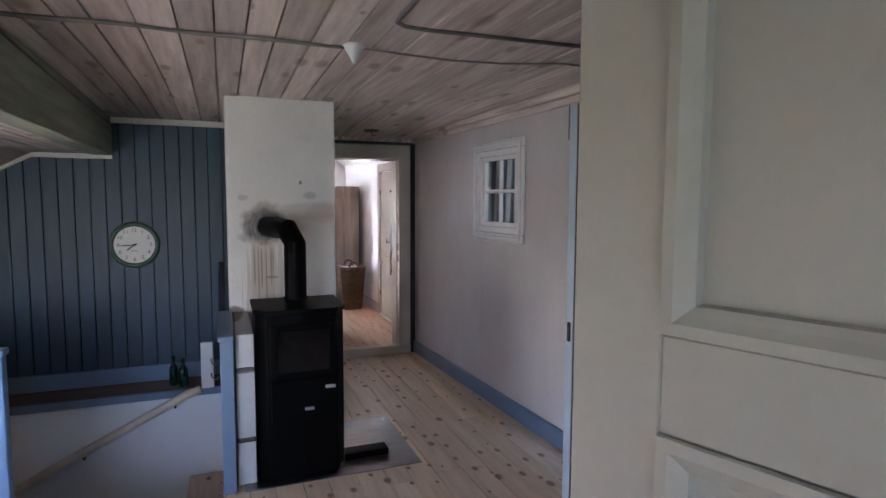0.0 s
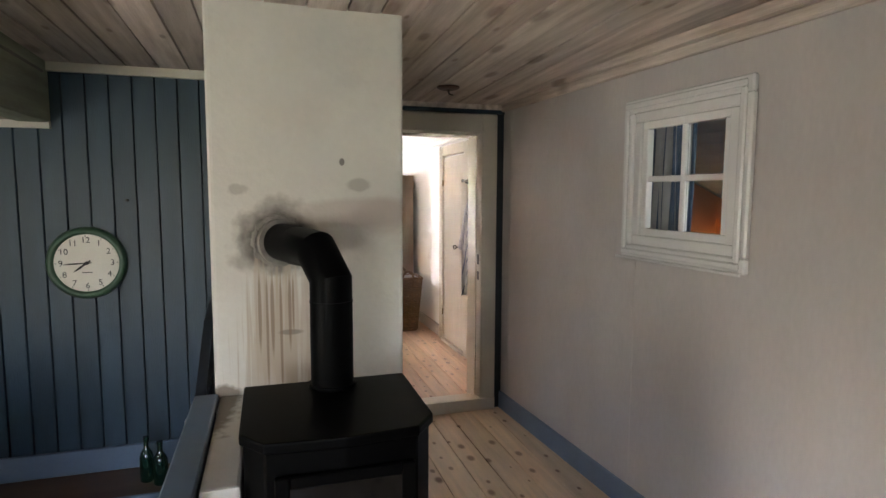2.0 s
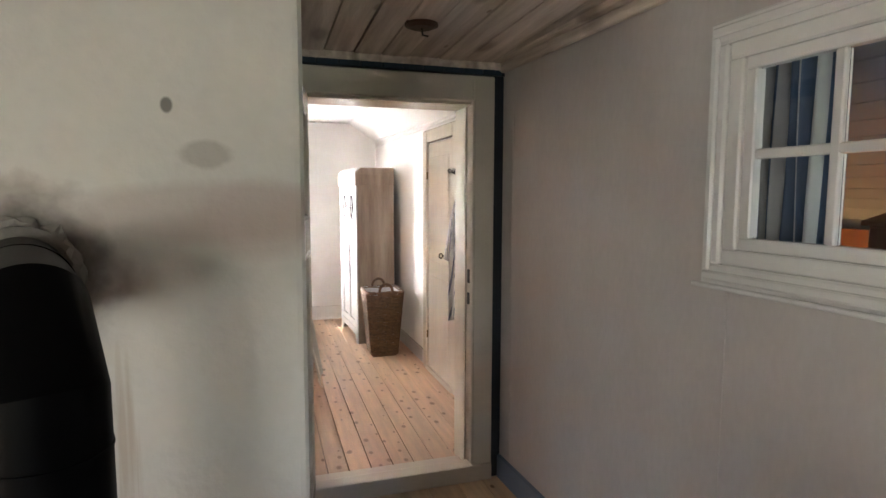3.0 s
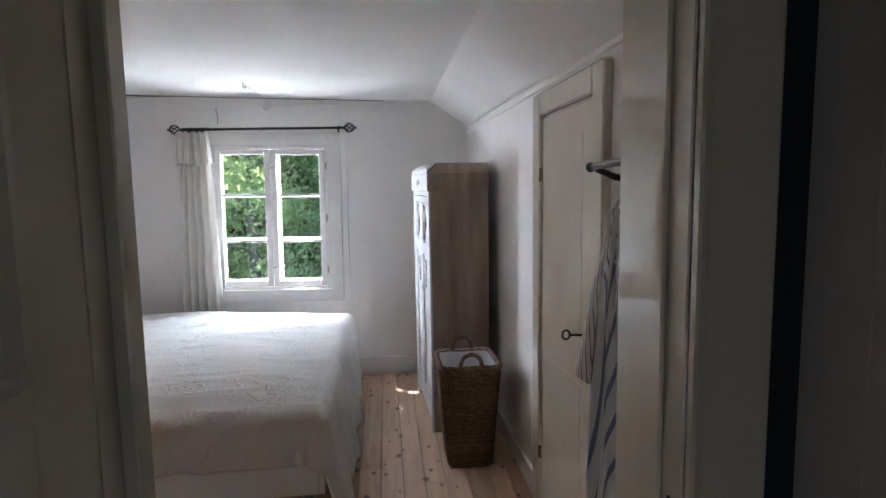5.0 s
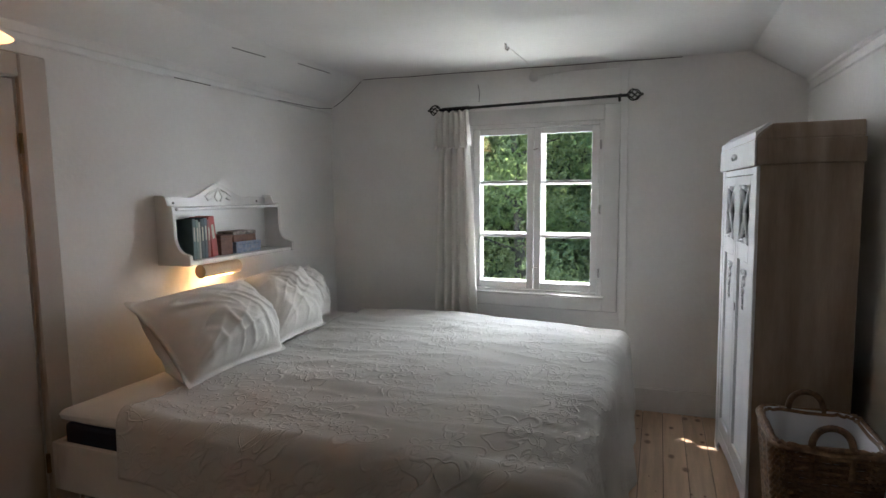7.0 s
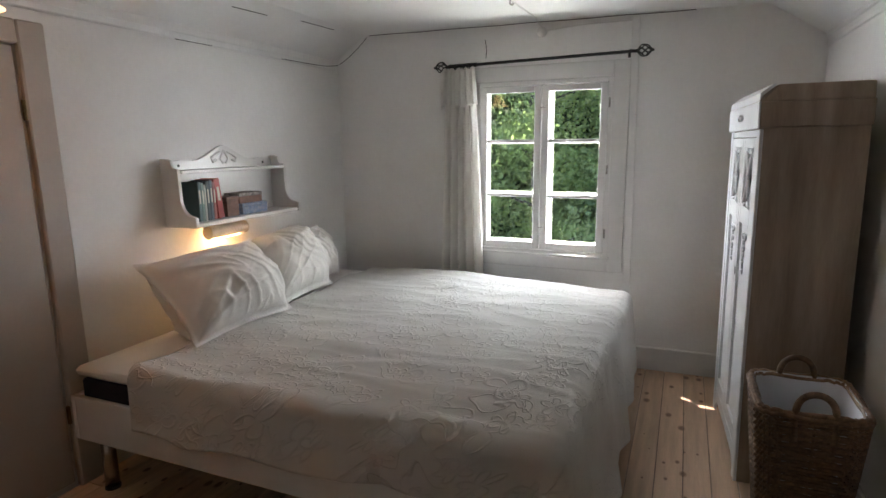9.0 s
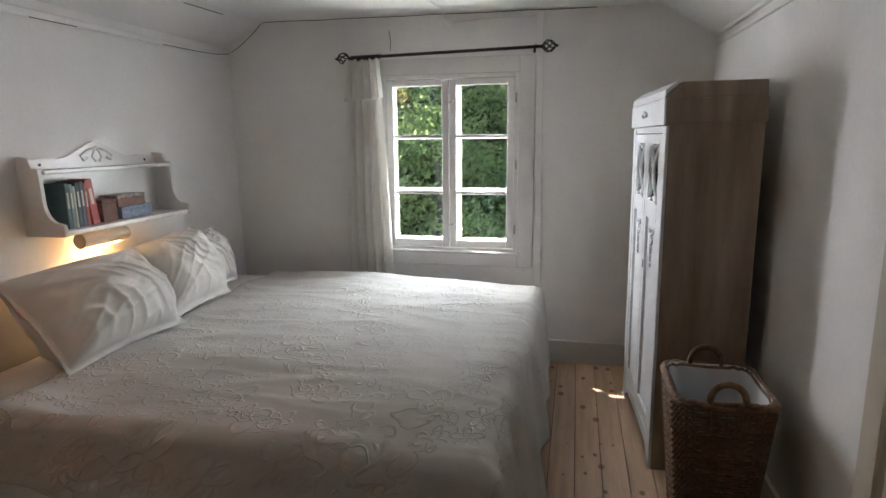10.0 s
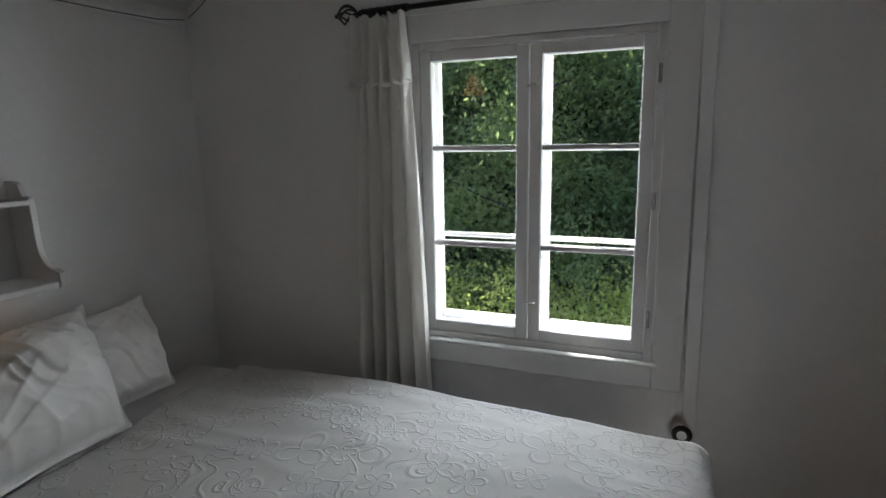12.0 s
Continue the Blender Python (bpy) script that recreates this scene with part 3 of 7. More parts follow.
part("jamb", bbox(OX0 - 0.012, OX0 + 0.012, 5.720, 5.832, 0.0, OZ, 0.003), M["trim"], f)
part("stop", bbox(OX1 - 0.012, OX1 - 0.0022, 5.775, 5.938, 0.0, OZ - 0.012, 0.003), M["door_gloss"], f)
part("stop", bbox(OX0 + 0.0125, OX0 + 0.036, 5.775, 5.825, 0.0, OZ - 0.012, 0.003), M["door_gloss"], f)
part("head_jamb", bbox(OX0, OX1, 5.720, 5.94, OZ - 0.012, OZ + 0.01, 0.003), M["door_gloss"], f)
part("sill", bbox(OX0 - 0.12, OX1 + 0.108, 5.672, 5.76, HF, 0.05, 0.008, 2), M["trim"], f)
part("threshold", bbox(OX0 + 0.012, OX1 - 0.012, 5.76, 5.858, -0.05, 0.03, 0.006), M["trim"], f)
part("strike_plate", bbox(OX1 - 0.0045, OX1 - 0.001, 5.728, 5.758, 1.00, 1.07, 0.001), M["iron"], f)
part("strike_plate", bbox(OX1 - 0.0045, OX1 - 0.001, 5.728, 5.758, 0.89, 0.95, 0.001), M["iron"], f)
part("casing_inside", bbox(OX1 + 0.013, OX1 + 0.105, 5.922, 5.945, 0, OZ + 0.09, 0.005), M["trim_white"], f)
part("casing_inside", bbox(OX0 - 0.105, OX0 - 0.013, 5.832, 5.855, 0, OZ + 0.09, 0.005), M["trim_white"], f)
part("casing_inside", bbox(OX0 + 0.001, OX1 + 0.0125, 5.922, 5.945, OZ + 0.011, OZ + 0.09, 0.005), M["trim_white"], f)


def key(parent, x, y, z, way):
    """An iron key in its lock; way: the side it sticks out to along y."""
    bm = tube(bmesh.new(), [(x, y, z), (x, y + way * 0.045, z)], 0.0045, 8)
    ring = [(x + 0.017 * math.cos(q), y + way * 0.062 , z + 0.017 * math.sin(q)) for q in [2 * math.pi * i / 14 for i in range(14)]]
    tube(bm, ring, 0.004, 6, closed=True)
    tube(bm, [(x, y + way * 0.040, z), (x, y + way * 0.062, z + 0.016)], 0.004, 6)
    k = part("key", bm, M["iron"], parent, "black iron key in the lock", True)
    part("escutcheon", lathe(bmesh.new(), [(0.016, 0), (0.016, 0.002), (0.010, 0.004)], (x, y, z), "y", 14), M["iron"], parent)
    return k


def panel_door(name, label, w, h, material, panels, stile=0.105, keyed=None):
    """A panelled leaf from x = 0 to w, 38 mm thick, with mouldings round sunk panels on both faces."""
    d = thing(name, label, "door")
    bm = bmesh.new()
    box(bm, 0, stile, 0, 0.038, 0, h)
    box(bm, w - stile, w, 0, 0.038, 0, h)
    zs = [0] + [z for p in panels for z in p] + [h]
    for i in range(0, len(zs), 2):
        box(bm, stile, w - stile, 0, 0.038, zs[i], zs[i + 1])
    part("leaf_frame", bevel(bm, 0.002), material, d)
    for z0, z1 in panels:
        part("panel", bbox(stile - 0.005, w - stile + 0.005, 0.0145, 0.0235, z0 - 0.005, z1 + 0.005, 0), material, d)
        for y0, y1 in ((0.0, 0.012), (0.026, 0.038)):
            bm = bmesh.new()
            out = y0 == 0.0
            ring = []
            for inset, depth in ((0.0, 0.0), (0.001, -0.006), (0.012, -0.007), (0.020, -0.002), (0.028, 0.002), (0.029, 0.0145)):
                yy = depth if out else 0.038 - depth
                ring.append([bm.verts.new((x, yy, z)) for x, z in ((stile + inset, z0 + inset), (w - stile - inset, z0 + inset), (w - stile - inset, z1 - inset), (stile + inset, z1 - inset))])
            for u, v in zip(ring, ring[1:]):
                for k in range(4):
                    bm.faces.new((u[k], u[(k + 1) % 4], v[(k + 1) % 4], v[k]))
            bmesh.ops.recalc_face_normals(bm, faces=bm.faces)
            part("moulding", bm, material, d)
    if keyed:
        key(d, *keyed)
    return d


M["door_glossy"] = mat("glossy_cream_door_paint", (0.66, 0.61, 0.52), 0.16, 0.05, 2.5, 0.5, 6, dist=0.014)
d = panel_door("bedroom_door", "cream panelled bedroom door standing open into the hall", 0.805, 1.86, M["door_glossy"], [(0.12, 1.175), (1.305, 1.785)], 0.10)
d.matrix_basis = pose(1.142, 5.690, 0.032, 0, 0, -98)
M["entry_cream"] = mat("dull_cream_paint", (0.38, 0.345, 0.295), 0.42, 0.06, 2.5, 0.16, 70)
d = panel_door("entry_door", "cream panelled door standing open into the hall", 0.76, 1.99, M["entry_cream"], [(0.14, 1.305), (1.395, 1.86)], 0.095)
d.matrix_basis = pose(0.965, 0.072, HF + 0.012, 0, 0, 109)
d = panel_door("side_room_door", "plain grey-brown door standing open with a key", 0.635, 1.90, M["grey_door"], [], 0.31, (0.575, 0.038, 0.99, 1))
part("edge_strip", bbox(0.6345, 0.639, 0.001, 0.037, 0.0, 1.90, 0.001), M["pale_edge"], d, "pale blue painted door edge")
part("latch", bbox(0.630, 0.647, 0.012, 0.026, 0.94, 1.02, 0.003), M["iron"], d)
d.matrix_basis = pose(2.265, 2.475, HF + 0.012, 0, 0, 198.5)

f = thing("side_room_door_frame", "blue-grey painted frame of the side room doorway", "door frame", kind="structure")
for y0, y1 in ((RD[1] - 0.022, RD[1]), (RD[0], RD[0] + 0.022)):
    bm = slab(bmesh.new(), [(hall_wall_x(y0) - 0.005, y0), (hall_wall_x(y1) - 0.005, y1), (hall_wall_x(y1) + 0.037, y1), (hall_wall_x(y0) + 0.037, y0)], HF, RD[3])
    part("jamb", bm, M["blue_trim"], f)
part("head", slab(bmesh.new(), [(hall_wall_x(RD[0]) - 0.010, RD[0]), (hall_wall_x(RD[1]) - 0.010, RD[1]), (hall_wall_x(RD[1]) + 0.040, RD[1]), (hall_wall_x(RD[0]) + 0.040, RD[0])], RD[3] - 0.022, RD[3]), M["blue_trim"], f)
part("latch_plate", bbox(2.255, 2.262, 3.058, 3.075, 0.93, 1.03, 0.002), M["iron"], f)

# inner window in the long wall: built square to the room, then turned with the wall
w = thing("inner_window", "white four-pane window set in the hall wall", "window")
def frame_ring(name, y0, y1, z0, z1, width, x0, x1, bev=0.004, label=""):
    part(name, bbox(x0, x1, y0, y1, z1 - width, z1, bev), M["trim_white"], w, label)
    part(name, bbox(x0, x1, y0, y1, z0, z0 + width, bev), M["trim_white"], w, label)
    part(name, bbox(x0, x1, y0, y0 + width, z0 + width, z1 - width, bev), M["trim_white"], w, label)
    part(name, bbox(x0, x1, y1 - width, y1, z0 + width, z1 - width, bev), M["trim_white"], w, label)
frame_ring("casing", -0.352, 0.352, -0.362, 0.362, 0.062, -0.030, -0.001, 0.007)
frame_ring("casing_step", -0.335, 0.335, -0.345, 0.345, 0.026, -0.046, -0.0295, 0.006)
frame_ring("inner_frame", -0.291, 0.291, -0.301, 0.301, 0.045, -0.020, 0.03, 0.005)
frame_ring("sash", -0.247, 0.247, -0.257, 0.257, 0.034, -0.008, 0.028, 0.004)
part("muntin", bbox(-0.004, 0.024, -0.013, 0.013, -0.223, 0.223, 0.004), M["trim_white"], w)
part("muntin", bbox(-0.003, 0.023, -0.213, 0.213, -0.013, 0.013, 0.004), M["trim_white"], w)
for y0, y1 in ((-0.213, -0.0135), (0.0135, 0.213)):
    for z0, z1 in ((-0.223, -0.0135), (0.0135, 0.223)):
        p = part("pane", bbox(0.009, 0.012, y0, y1, z0, z1, 0), M["glass"], w)
        p.visible_shadow = False
part("sill", bbox(-0.058, -0.0465, -0.358, 0.358, -0.366, -0.352, 0.004), M["trim_white"], w)
part("hinge", tube(bmesh.new(), [(-0.012, 0.262, -0.20), (-0.012, 0.262, -0.14)], 0.007, 8), M["trim_white"], w)
part("hinge", tube(bmesh.new(), [(-0.012, 0.262, 0.14), (-0.012, 0.262, 0.20)], 0.007, 8), M["trim_white"], w)
w.matrix_basis = pose(hall_wall_x(4.008), 4.008, 1.562, 0, 0, 2.98)

# partition beside the tied curtain
# shade on this wall is put into its colour, darker than the hall paint
M["partition"] = mat("shaded_grey_green", (0.22, 0.22, 0.195), 0.55, 0.12, 1.4, 0.12, 60)
setting("wall_partition", bbox(2.14, 2.22, 0.05, 2.20, HF, HC, 0.006), M["partition"], "grey-green partition beside the curtain, darkened in its colour for shade", "wall")
part("cornice", bbox(2.105, 2.139, 0.06, 2.19, 2.06, HC - 0.003, 0.006), M["ceil_hall"], bpy.data.objects["wall_partition"])


def curtain_tied(x, y, top, waist, foot):
    """A heavy curtain gathered at the waist by a tie."""
    c = thing("door_curtain", "brown cloth curtain tied back at the waist", "curtain")
    def fn(u, v):
        z = top + (foot - top) * v
        vw = (top - waist) / (top - foot)
        k = abs(v - vw) / (vw if v < vw else (1 - vw))
        half = 0.035 + (0.15 * k ** 0.75 if v < vw else 0.085 * min(1, k * 2.2) ** 0.6)
        lean = 0.10 * (min(v, vw) / vw) ** 1.4
        s = (u - 0.5) * 2
        fold = math.sin(u * 38 + 1.5 * math.sin(v * 3)) * (0.016 + 0.020 * k) + 0.01 * math.sin(u * 11 + v * 9)
        return (x + lean * 0.75 + s * half * 0.80 - fold * 0.45, y - lean * 0.15 - s * half * 0.5 - fold * 0.8, z)
    bm = bmesh.new()
    sheet(bm, 110, 60, fn)
    ob = part("cloth", bm, M["curtain_beige"], c, smooth=True)
    solidify(ob, 0.004)
    bm = bmesh.new()
    tube(bm, [(x + 0.075 + 0.05 * math.cos(q), y - 0.015 + 0.05 * math.sin(q) , waist + 0.012 * math.sin(q * 2)) for q in [2 * math.pi * i / 20 for i in range(20)]], 0.017, 8, closed=True)
    part("tie", bm, M["tassel"], c, "knotted cloth tie", True)
    bm = bmesh.new()
    tube(bm, [(x + 0.05, y - 0.065, waist), (x + 0.03, y - 0.085, waist - 0.06), (x + 0.035, y - 0.08, waist - 0.2)], [0.02, 0.024, 0.014], 8)
    part("tie_end", bm, M["tassel"], c, "loose end of the tie", True)
    return c


curtain_tied(1.985, 2.235, 2.11, 1.02, HF + 0.02)
k = thing("wall_peg", "turned wooden peg holding the curtain tie", "knob")
part("stem", tube(bmesh.new(), [(2.14, 2.16, 1.10), (2.085, 2.16, 1.10)], 0.006, 8), M["rail_wood"], k)
part("head", ball((2.078, 2.16, 1.10), 0.016), M["rail_wood"], k, smooth=True)
c = solid("curtain_wire", tube(bmesh.new(), [(1.76, 2.36, 2.115), (2.135, 2.13, 2.115)], 0.006, 6), M["cable"], "curtain wire under the ceiling", "curtain wire")

# cables and ceiling fittings
def cable(name, pts, r, label, category="cable"):
    return solid(name, tube(bmesh.new(), pts, r, 6), M["cable"], label, category, smooth=True)


random.seed(8)
pts = [(-0.405 + 0.108 * i, 2.72 + 0.012 * math.sin(i * 1.3), HC - 0.011) for i in range(13)]
cable("ceiling_cable", pts, 0.006, "grey twin cable stapled across the ceiling boards")
cable("ceiling_cable", [(p[0], p[1] + 0.022 + 0.008 * math.sin(i), HC - 0.010) for i, p in enumerate(pts)], 0.005, "grey cable stapled across the ceiling boards")
cable("ceiling_cable", [(0.90, 2.72, HC - 0.009), (1.1, 2.75, HC - 0.009), (1.35, 2.775, HC - 0.009), (1.6, 2.74, HC - 0.009), (1.85, 2.64, HC - 0.009), (2.15, 2.64, HC - 0.009)], 0.0045, "thin slack cable along the ceiling")
cable("ceiling_cable", [(0.96, 0.4, HC - 0.011), (0.955, 1.6, HC - 0.011), (0.945, 2.22, HC - 0.011), (0.955, 2.32, HC - 0.011), (1.0, 2.362, HC - 0.011), (1.1, 2.372, HC - 0.011), (1.8, 2.35, HC - 0.011)], 0.008, "dark cable bent across the ceiling boards")
cable("beam_cable", [(-0.402, 2.72, HC - 0.012), (-0.401, 2.70, 2.0), (-0.401, 2.69, 1.83)], 0.006, "cable running down the beam")
cable("beam_cable", [(-0.402, 2.74, HC - 0.02), (-0.402, 3.6, 2.08), (-0.402, 5.1, 2.045)], 0.006, "cable clipped along the beam")
cap = thing("lamp_outlet", "white cone-shaped ceiling outlet cap", "ceiling fitting")
part("cone", lathe(bmesh.new(), [(0.043, 0.0), (0.043, -0.010), (0.012, -0.062), (0.006, -0.075)], (0.885, 2.72, HC), seg=20), M["white_plain"], cap, smooth=True)
part("collar", lathe(bmesh.new(), [(0.047, 0.001), (0.047, -0.009)], (0.885, 2.72, HC), seg=20), M["white_plain"], cap)
cap = thing("smoke_detector", "small brown round detector on the ceiling", "smoke detector")
part("plate", lathe(bmesh.new(), [(0.065, 0.001), (0.065, -0.010), (0.045, -0.018)], (1.575, 5.20, HC - 0.034), seg=20), M["dark_wood"], cap)
part("hook", tube(bmesh.new(), [(1.575, 5.20, HC - 0.047), (1.58, 5.20, HC - 0.077), (1.60, 5.19, HC - 0.082)], 0.004, 6), M["iron"], cap)


# ---- hall: stove ----
s = thing("wood_stove", "black steel wood stove with a glass door and bent flue pipe", "stove")
def stove_plan(grow=0.0):
    g = grow
    return [(0.495 - g, 3.78 + g), (0.495 - g, 3.435 - g * 0.6), (0.545 - g * 0.3, 3.365 - g), (0.735, 3.350 - g), (0.915 + g * 0.3, 3.365 - g), (0.965 + g, 3.435 - g * 0.6), (0.965 + g, 3.78 + g)]
bm = slab(bmesh.new(), stove_plan(), HF + 0.04, 0.885)
part("body", bevel(bm, 0.004), M["black"], s)
bm = slab(bmesh.new(), stove_plan(0.010), 0.885, 0.912)
part("top_plate", bevel(bm, 0.006, 2), M["black"], s)
bm = slab(bmesh.new(), stove_plan(-0.02), HF + 0.006, HF + 0.04)
part("plinth", bm, M["black"], s)
bm = bmesh.new()
for x0, x1, z0, z1 in ((0.565, 0.60, 0.545, 0.83), (0.87, 0.905, 0.545, 0.83), (0.60, 0.87, 0.545, 0.58), (0.60, 0.87, 0.80, 0.83)):
    box(bm, x0, x1, 3.338, 3.356, z0, z1)
dr = part("fire_door", bevel(bm, 0.003), M["black"], s)
part("door_glass", bbox(0.598, 0.872, 3.342, 3.352, 0.578, 0.802, 0.001), M["stove_glass"], dr, "dark reflecting stove glass")
dr = part("ash_door", bbox(0.565, 0.905, 3.338, 3.354, 0.30, 0.535, 0.003), M["black"], s)
part("handle", bbox(0.845, 0.900, 3.322, 3.339, 0.478, 0.494, 0.004), M["grey_mark"], dr, "grey metal handle")
part("handle", bbox(0.735, 0.785, 3.322, 3.339, 0.368, 0.384, 0.004), M["grey_mark"], dr, "grey metal handle")
part("flue_pipe", tube(bmesh.new(), [(0.743, 3.735, 0.91), (0.743, 3.735, 1.03), (0.743, 3.735, 1.236), (0.708, 3.812, 1.318), (0.666, 3.92, 1.321), (0.596, 4.11, 1.326)], 0.064, 32), M["black"], s)
part("flue_seam", tube(bmesh.new(), [(0.743, 3.735, 1.170), (0.743, 3.735, 1.174)], 0.0653, 32), M["black"], s)
part("flue_seam", tube(bmesh.new(), [(0.655, 3.952, 1.322), (0.653, 3.958, 1.322)], 0.0653, 32), M["black"], s)
part("collar_ring", tube(bmesh.new(), [(0.743, 3.735, 0.911), (0.743, 3.735, 0.922)], 0.071, 32), M["black"], s)
part("wall_collar", tube(bmesh.new(), [(0.611, 4.07, 1.325), (0.603, 4.092, 1.325)], 0.080, 32), M["concrete"], s, "crumbling mortar collar")
for o in s.children:
    if o.name.startswith(("flue", "collar_ring")):
        o.data.shade_smooth()
        o.data.set_sharp_from_angle(angle=radians(28))
solid("hearth_plate", bbox(0.42, 1.40, 3.335, 4.12, HF, HF + 0.0055, 0.002), M["steel"], "worn steel hearth plate under the stove", "hearth plate")
solid("fire_tool_box", bbox(0.985, 1.245, 3.50, 3.60, HF + 0.0055, HF + 0.045, 0.004), M["black"], "flat black iron bar lying on the hearth plate", "fire tool")

# rough cement round the pipe's entry
ring = bmesh.new()
tube(ring, [(0.600 + 0.082 * math.cos(q), 4.098, 1.327 + 0.082 * math.sin(q)) for q in [2 * math.pi * i / 40 for i in range(40)]], [0.010 + 0.005 * noise.noise(Vector((i * 0.9, 3, 1))) for i in range(40)], 7, closed=True)
for v in ring.verts:
    v.co += Vector((noise.noise(v.co * 60), 0.3 * noise.noise(v.co * 50), noise.noise(v.co * 55 + Vector((5, 0, 0))))) * 0.012
part("cement_collar", ring, M["concrete"], chimney, "ragged grey cement collar")

# white block plinth beside the chimney, with cement joints
b = thing("chimney_plinth", "white block plinth with rough cement joints beside the stove", "plinth")
bm = bmesh.new()
for z0, z1 in ((HF, 0.205), (0.222, 0.585), (0.602, 0.785)):
    part("block", bbox(0.392, 0.487, 3.42, 4.098, z0, z1, 0.010, 2), M["plaster"], b)
for z in (0.2135, 0.5935):
    bm = bmesh.new()
    def fn(u, v):
        q = v * 2 * math.pi
        n = noise.noise(Vector((u * 9, v * 4, z * 7)))
        return (0.44 + (0.048 + 0.003 * n) * math.copysign(abs(math.cos(q)) ** 0.4, math.cos(q)), 3.413 + 0.66 * u, z + (0.014 + 0.010 * n) * math.sin(q))
    sheet(bm, 30, 12, fn)
    part("cement_joint", bm, M["concrete"], b, "grey cement joint")

# blue half wall along the stairs
h = thing("stair_half_wall", "blue painted low board wall beside the stairs", "half wall", kind="structure")
for i in range(12):
    y0 = 3.395 + i * 0.124
    part("board", bbox(0.325, 0.347, y0, y0 + 0.121, HF, 0.77, 0.003), M["blue"], h)
part("end_post", bbox(0.318, 0.384, 3.345, 3.393, HF - 0.0, 0.775, 0.004), M["blue_trim"], h)
part("cap", bbox(0.308, 0.386, 3.338, 4.09, 0.771, 0.797, 0.005), M["blue_trim"], h)
part("back_panel", prism(bmesh.new(), [(4.093, 0.79), (4.86, 0.79), (4.86, 1.03), (4.45, 0.98)], "x", 0.31, 0.345), M["blue_dark"], h, "dark blue raised panel")
h = thing("stair_guard", "bright blue painted guard panel at the stair head", "half wall", kind="structure")
part("post", bbox(-0.63, -0.57, 3.27, 3.33, HF, 0.80, 0.004), M["guard_blue"], h)
part("cap", bbox(-2.2, -0.56, 3.26, 3.34, 0.80, 0.83, 0.005), M["guard_blue"], h)
for i in range(12):
    part("board", bbox(-0.635 - 0.13 * (i + 1), -0.638 - 0.13 * i, 3.285, 3.305, HF, 0.80, 0.003), M["guard_blue"], h)

# handrail on the stairwell wall
r = thing("handrail", "pale wooden handrail sloping down the stairwell wall", "handrail")
part("rail", tube(bmesh.new(), [(0.16, 4.835, 0.075), (0.06, 4.835, 0.045), (-2.0, 4.835, -0.985)], 0.031, 14), M["rail_wood"], r, smooth=True)
for x in (-0.02, -0.62, -1.4):
    z = 0.045 - (0.06 - x) * 0.5
    br = part("bracket", tube(bmesh.new(), [(x, 4.90, z - 0.06), (x, 4.86, z - 0.055), (x, 4.835, z - 0.018)], 0.008, 8), M["iron"], r, "dark iron bracket", True)
n = thing("newel_board", "white painted board with steel hooks at the stair head", "newel post")
part("board", bbox(0.165, 0.255, 4.845, 4.885, 0.076, 0.425, 0.012, 3), M["white_plain"], n)
for z in (0.16, 0.27):
    part("hook", tube(bmesh.new(), [(0.235, 4.846, z + 0.03), (0.24, 4.825, z), (0.27, 4.80, z - 0.012), (0.292, 4.80, z + 0.012)], 0.005, 6), M["steel"], n, smooth=True)


def bottle(x, y, z, h, r):
    b = thing("bottle", "dark green glass bottle standing on the ledge", "bottle", "bottles on the ledge")
    part("glass_body", lathe(bmesh.new(), [(r * 0.8, 0), (r, 0.006), (r, h * 0.55), (r * 0.8, h * 0.65), (r * 0.36, h * 0.76), (r * 0.33, h * 0.93)], (x, y, z), seg=18), M["bottle"], b, smooth=True)
    part("lip", lathe(bmesh.new(), [(r * 0.42, h * 0.93), (r * 0.42, h)], (x, y, z), seg=14), M["bottle"], b)


bottle(-0.035, 5.02, 0.075, 0.225, 0.032)
bottle(0.035, 4.97, 0.075, 0.215, 0.034)
bottle(-1.22, 5.02, 0.075, 0.17, 0.04)


# ---- hall: clock ----
def text(body, size, centre, material, parent, name="numeral", normal="-y"):
    cu = bpy.data.curves.new(name, "FONT")
    cu.body, cu.size, cu.align_x, cu.align_y, cu.extrude = body, size, "CENTER", "CENTER", 0.0004
    tmp = new(name, cu)
    data = bpy.data.meshes.new_from_object(tmp)
    bpy.data.objects.remove(tmp)
    data.materials.clear()
    data.materials.append(material)
    data.transform(pose(*centre, 90, 0, 0))
    ob = new(name, data)
    ob.parent = parent
    return ob


CX, CY, CZ, CR = -0.285, BY - 0.003, 1.150, 0.176
c = thing("wall_clock", "round green-rimmed wall clock with a cream face", "clock")
part("case", lathe(bmesh.new(), [(CR * 0.93, 0.0), (CR, -0.012), (CR, -0.026), (CR * 0.95, -0.040), (CR * 0.88, -0.046), (CR * 0.82, -0.040), (CR * 0.80, -0.026)], (CX, CY, CZ), "y", 48), M["clock_green"], c, smooth=True)
face = part("face", lathe(bmesh.new(), [(CR * 0.80, -0.026), (CR * 0.80, -0.030), (0.001, -0.0302)], (CX, CY, CZ), "y", 48, caps=False), M["clock_face"], c)
for i in range(1, 13):
    q = math.radians(90 - 30 * i)
    text(str(i), 0.040, (CX + 0.112 * math.cos(q), CY - 0.0308, CZ + 0.112 * math.sin(q)), M["ink"], c)
for i in range(60):
    q = math.radians(6 * i)
    if i % 5 == 0:
        bm = tube(bmesh.new(), [(CX + 0.130 * math.cos(q), CY - 0.031, CZ + 0.130 * math.sin(q)), (CX + 0.137 * math.cos(q), CY - 0.031, CZ + 0.137 * math.sin(q))], 0.0016, 4)
        part("tick", bm, M["ink"], c)
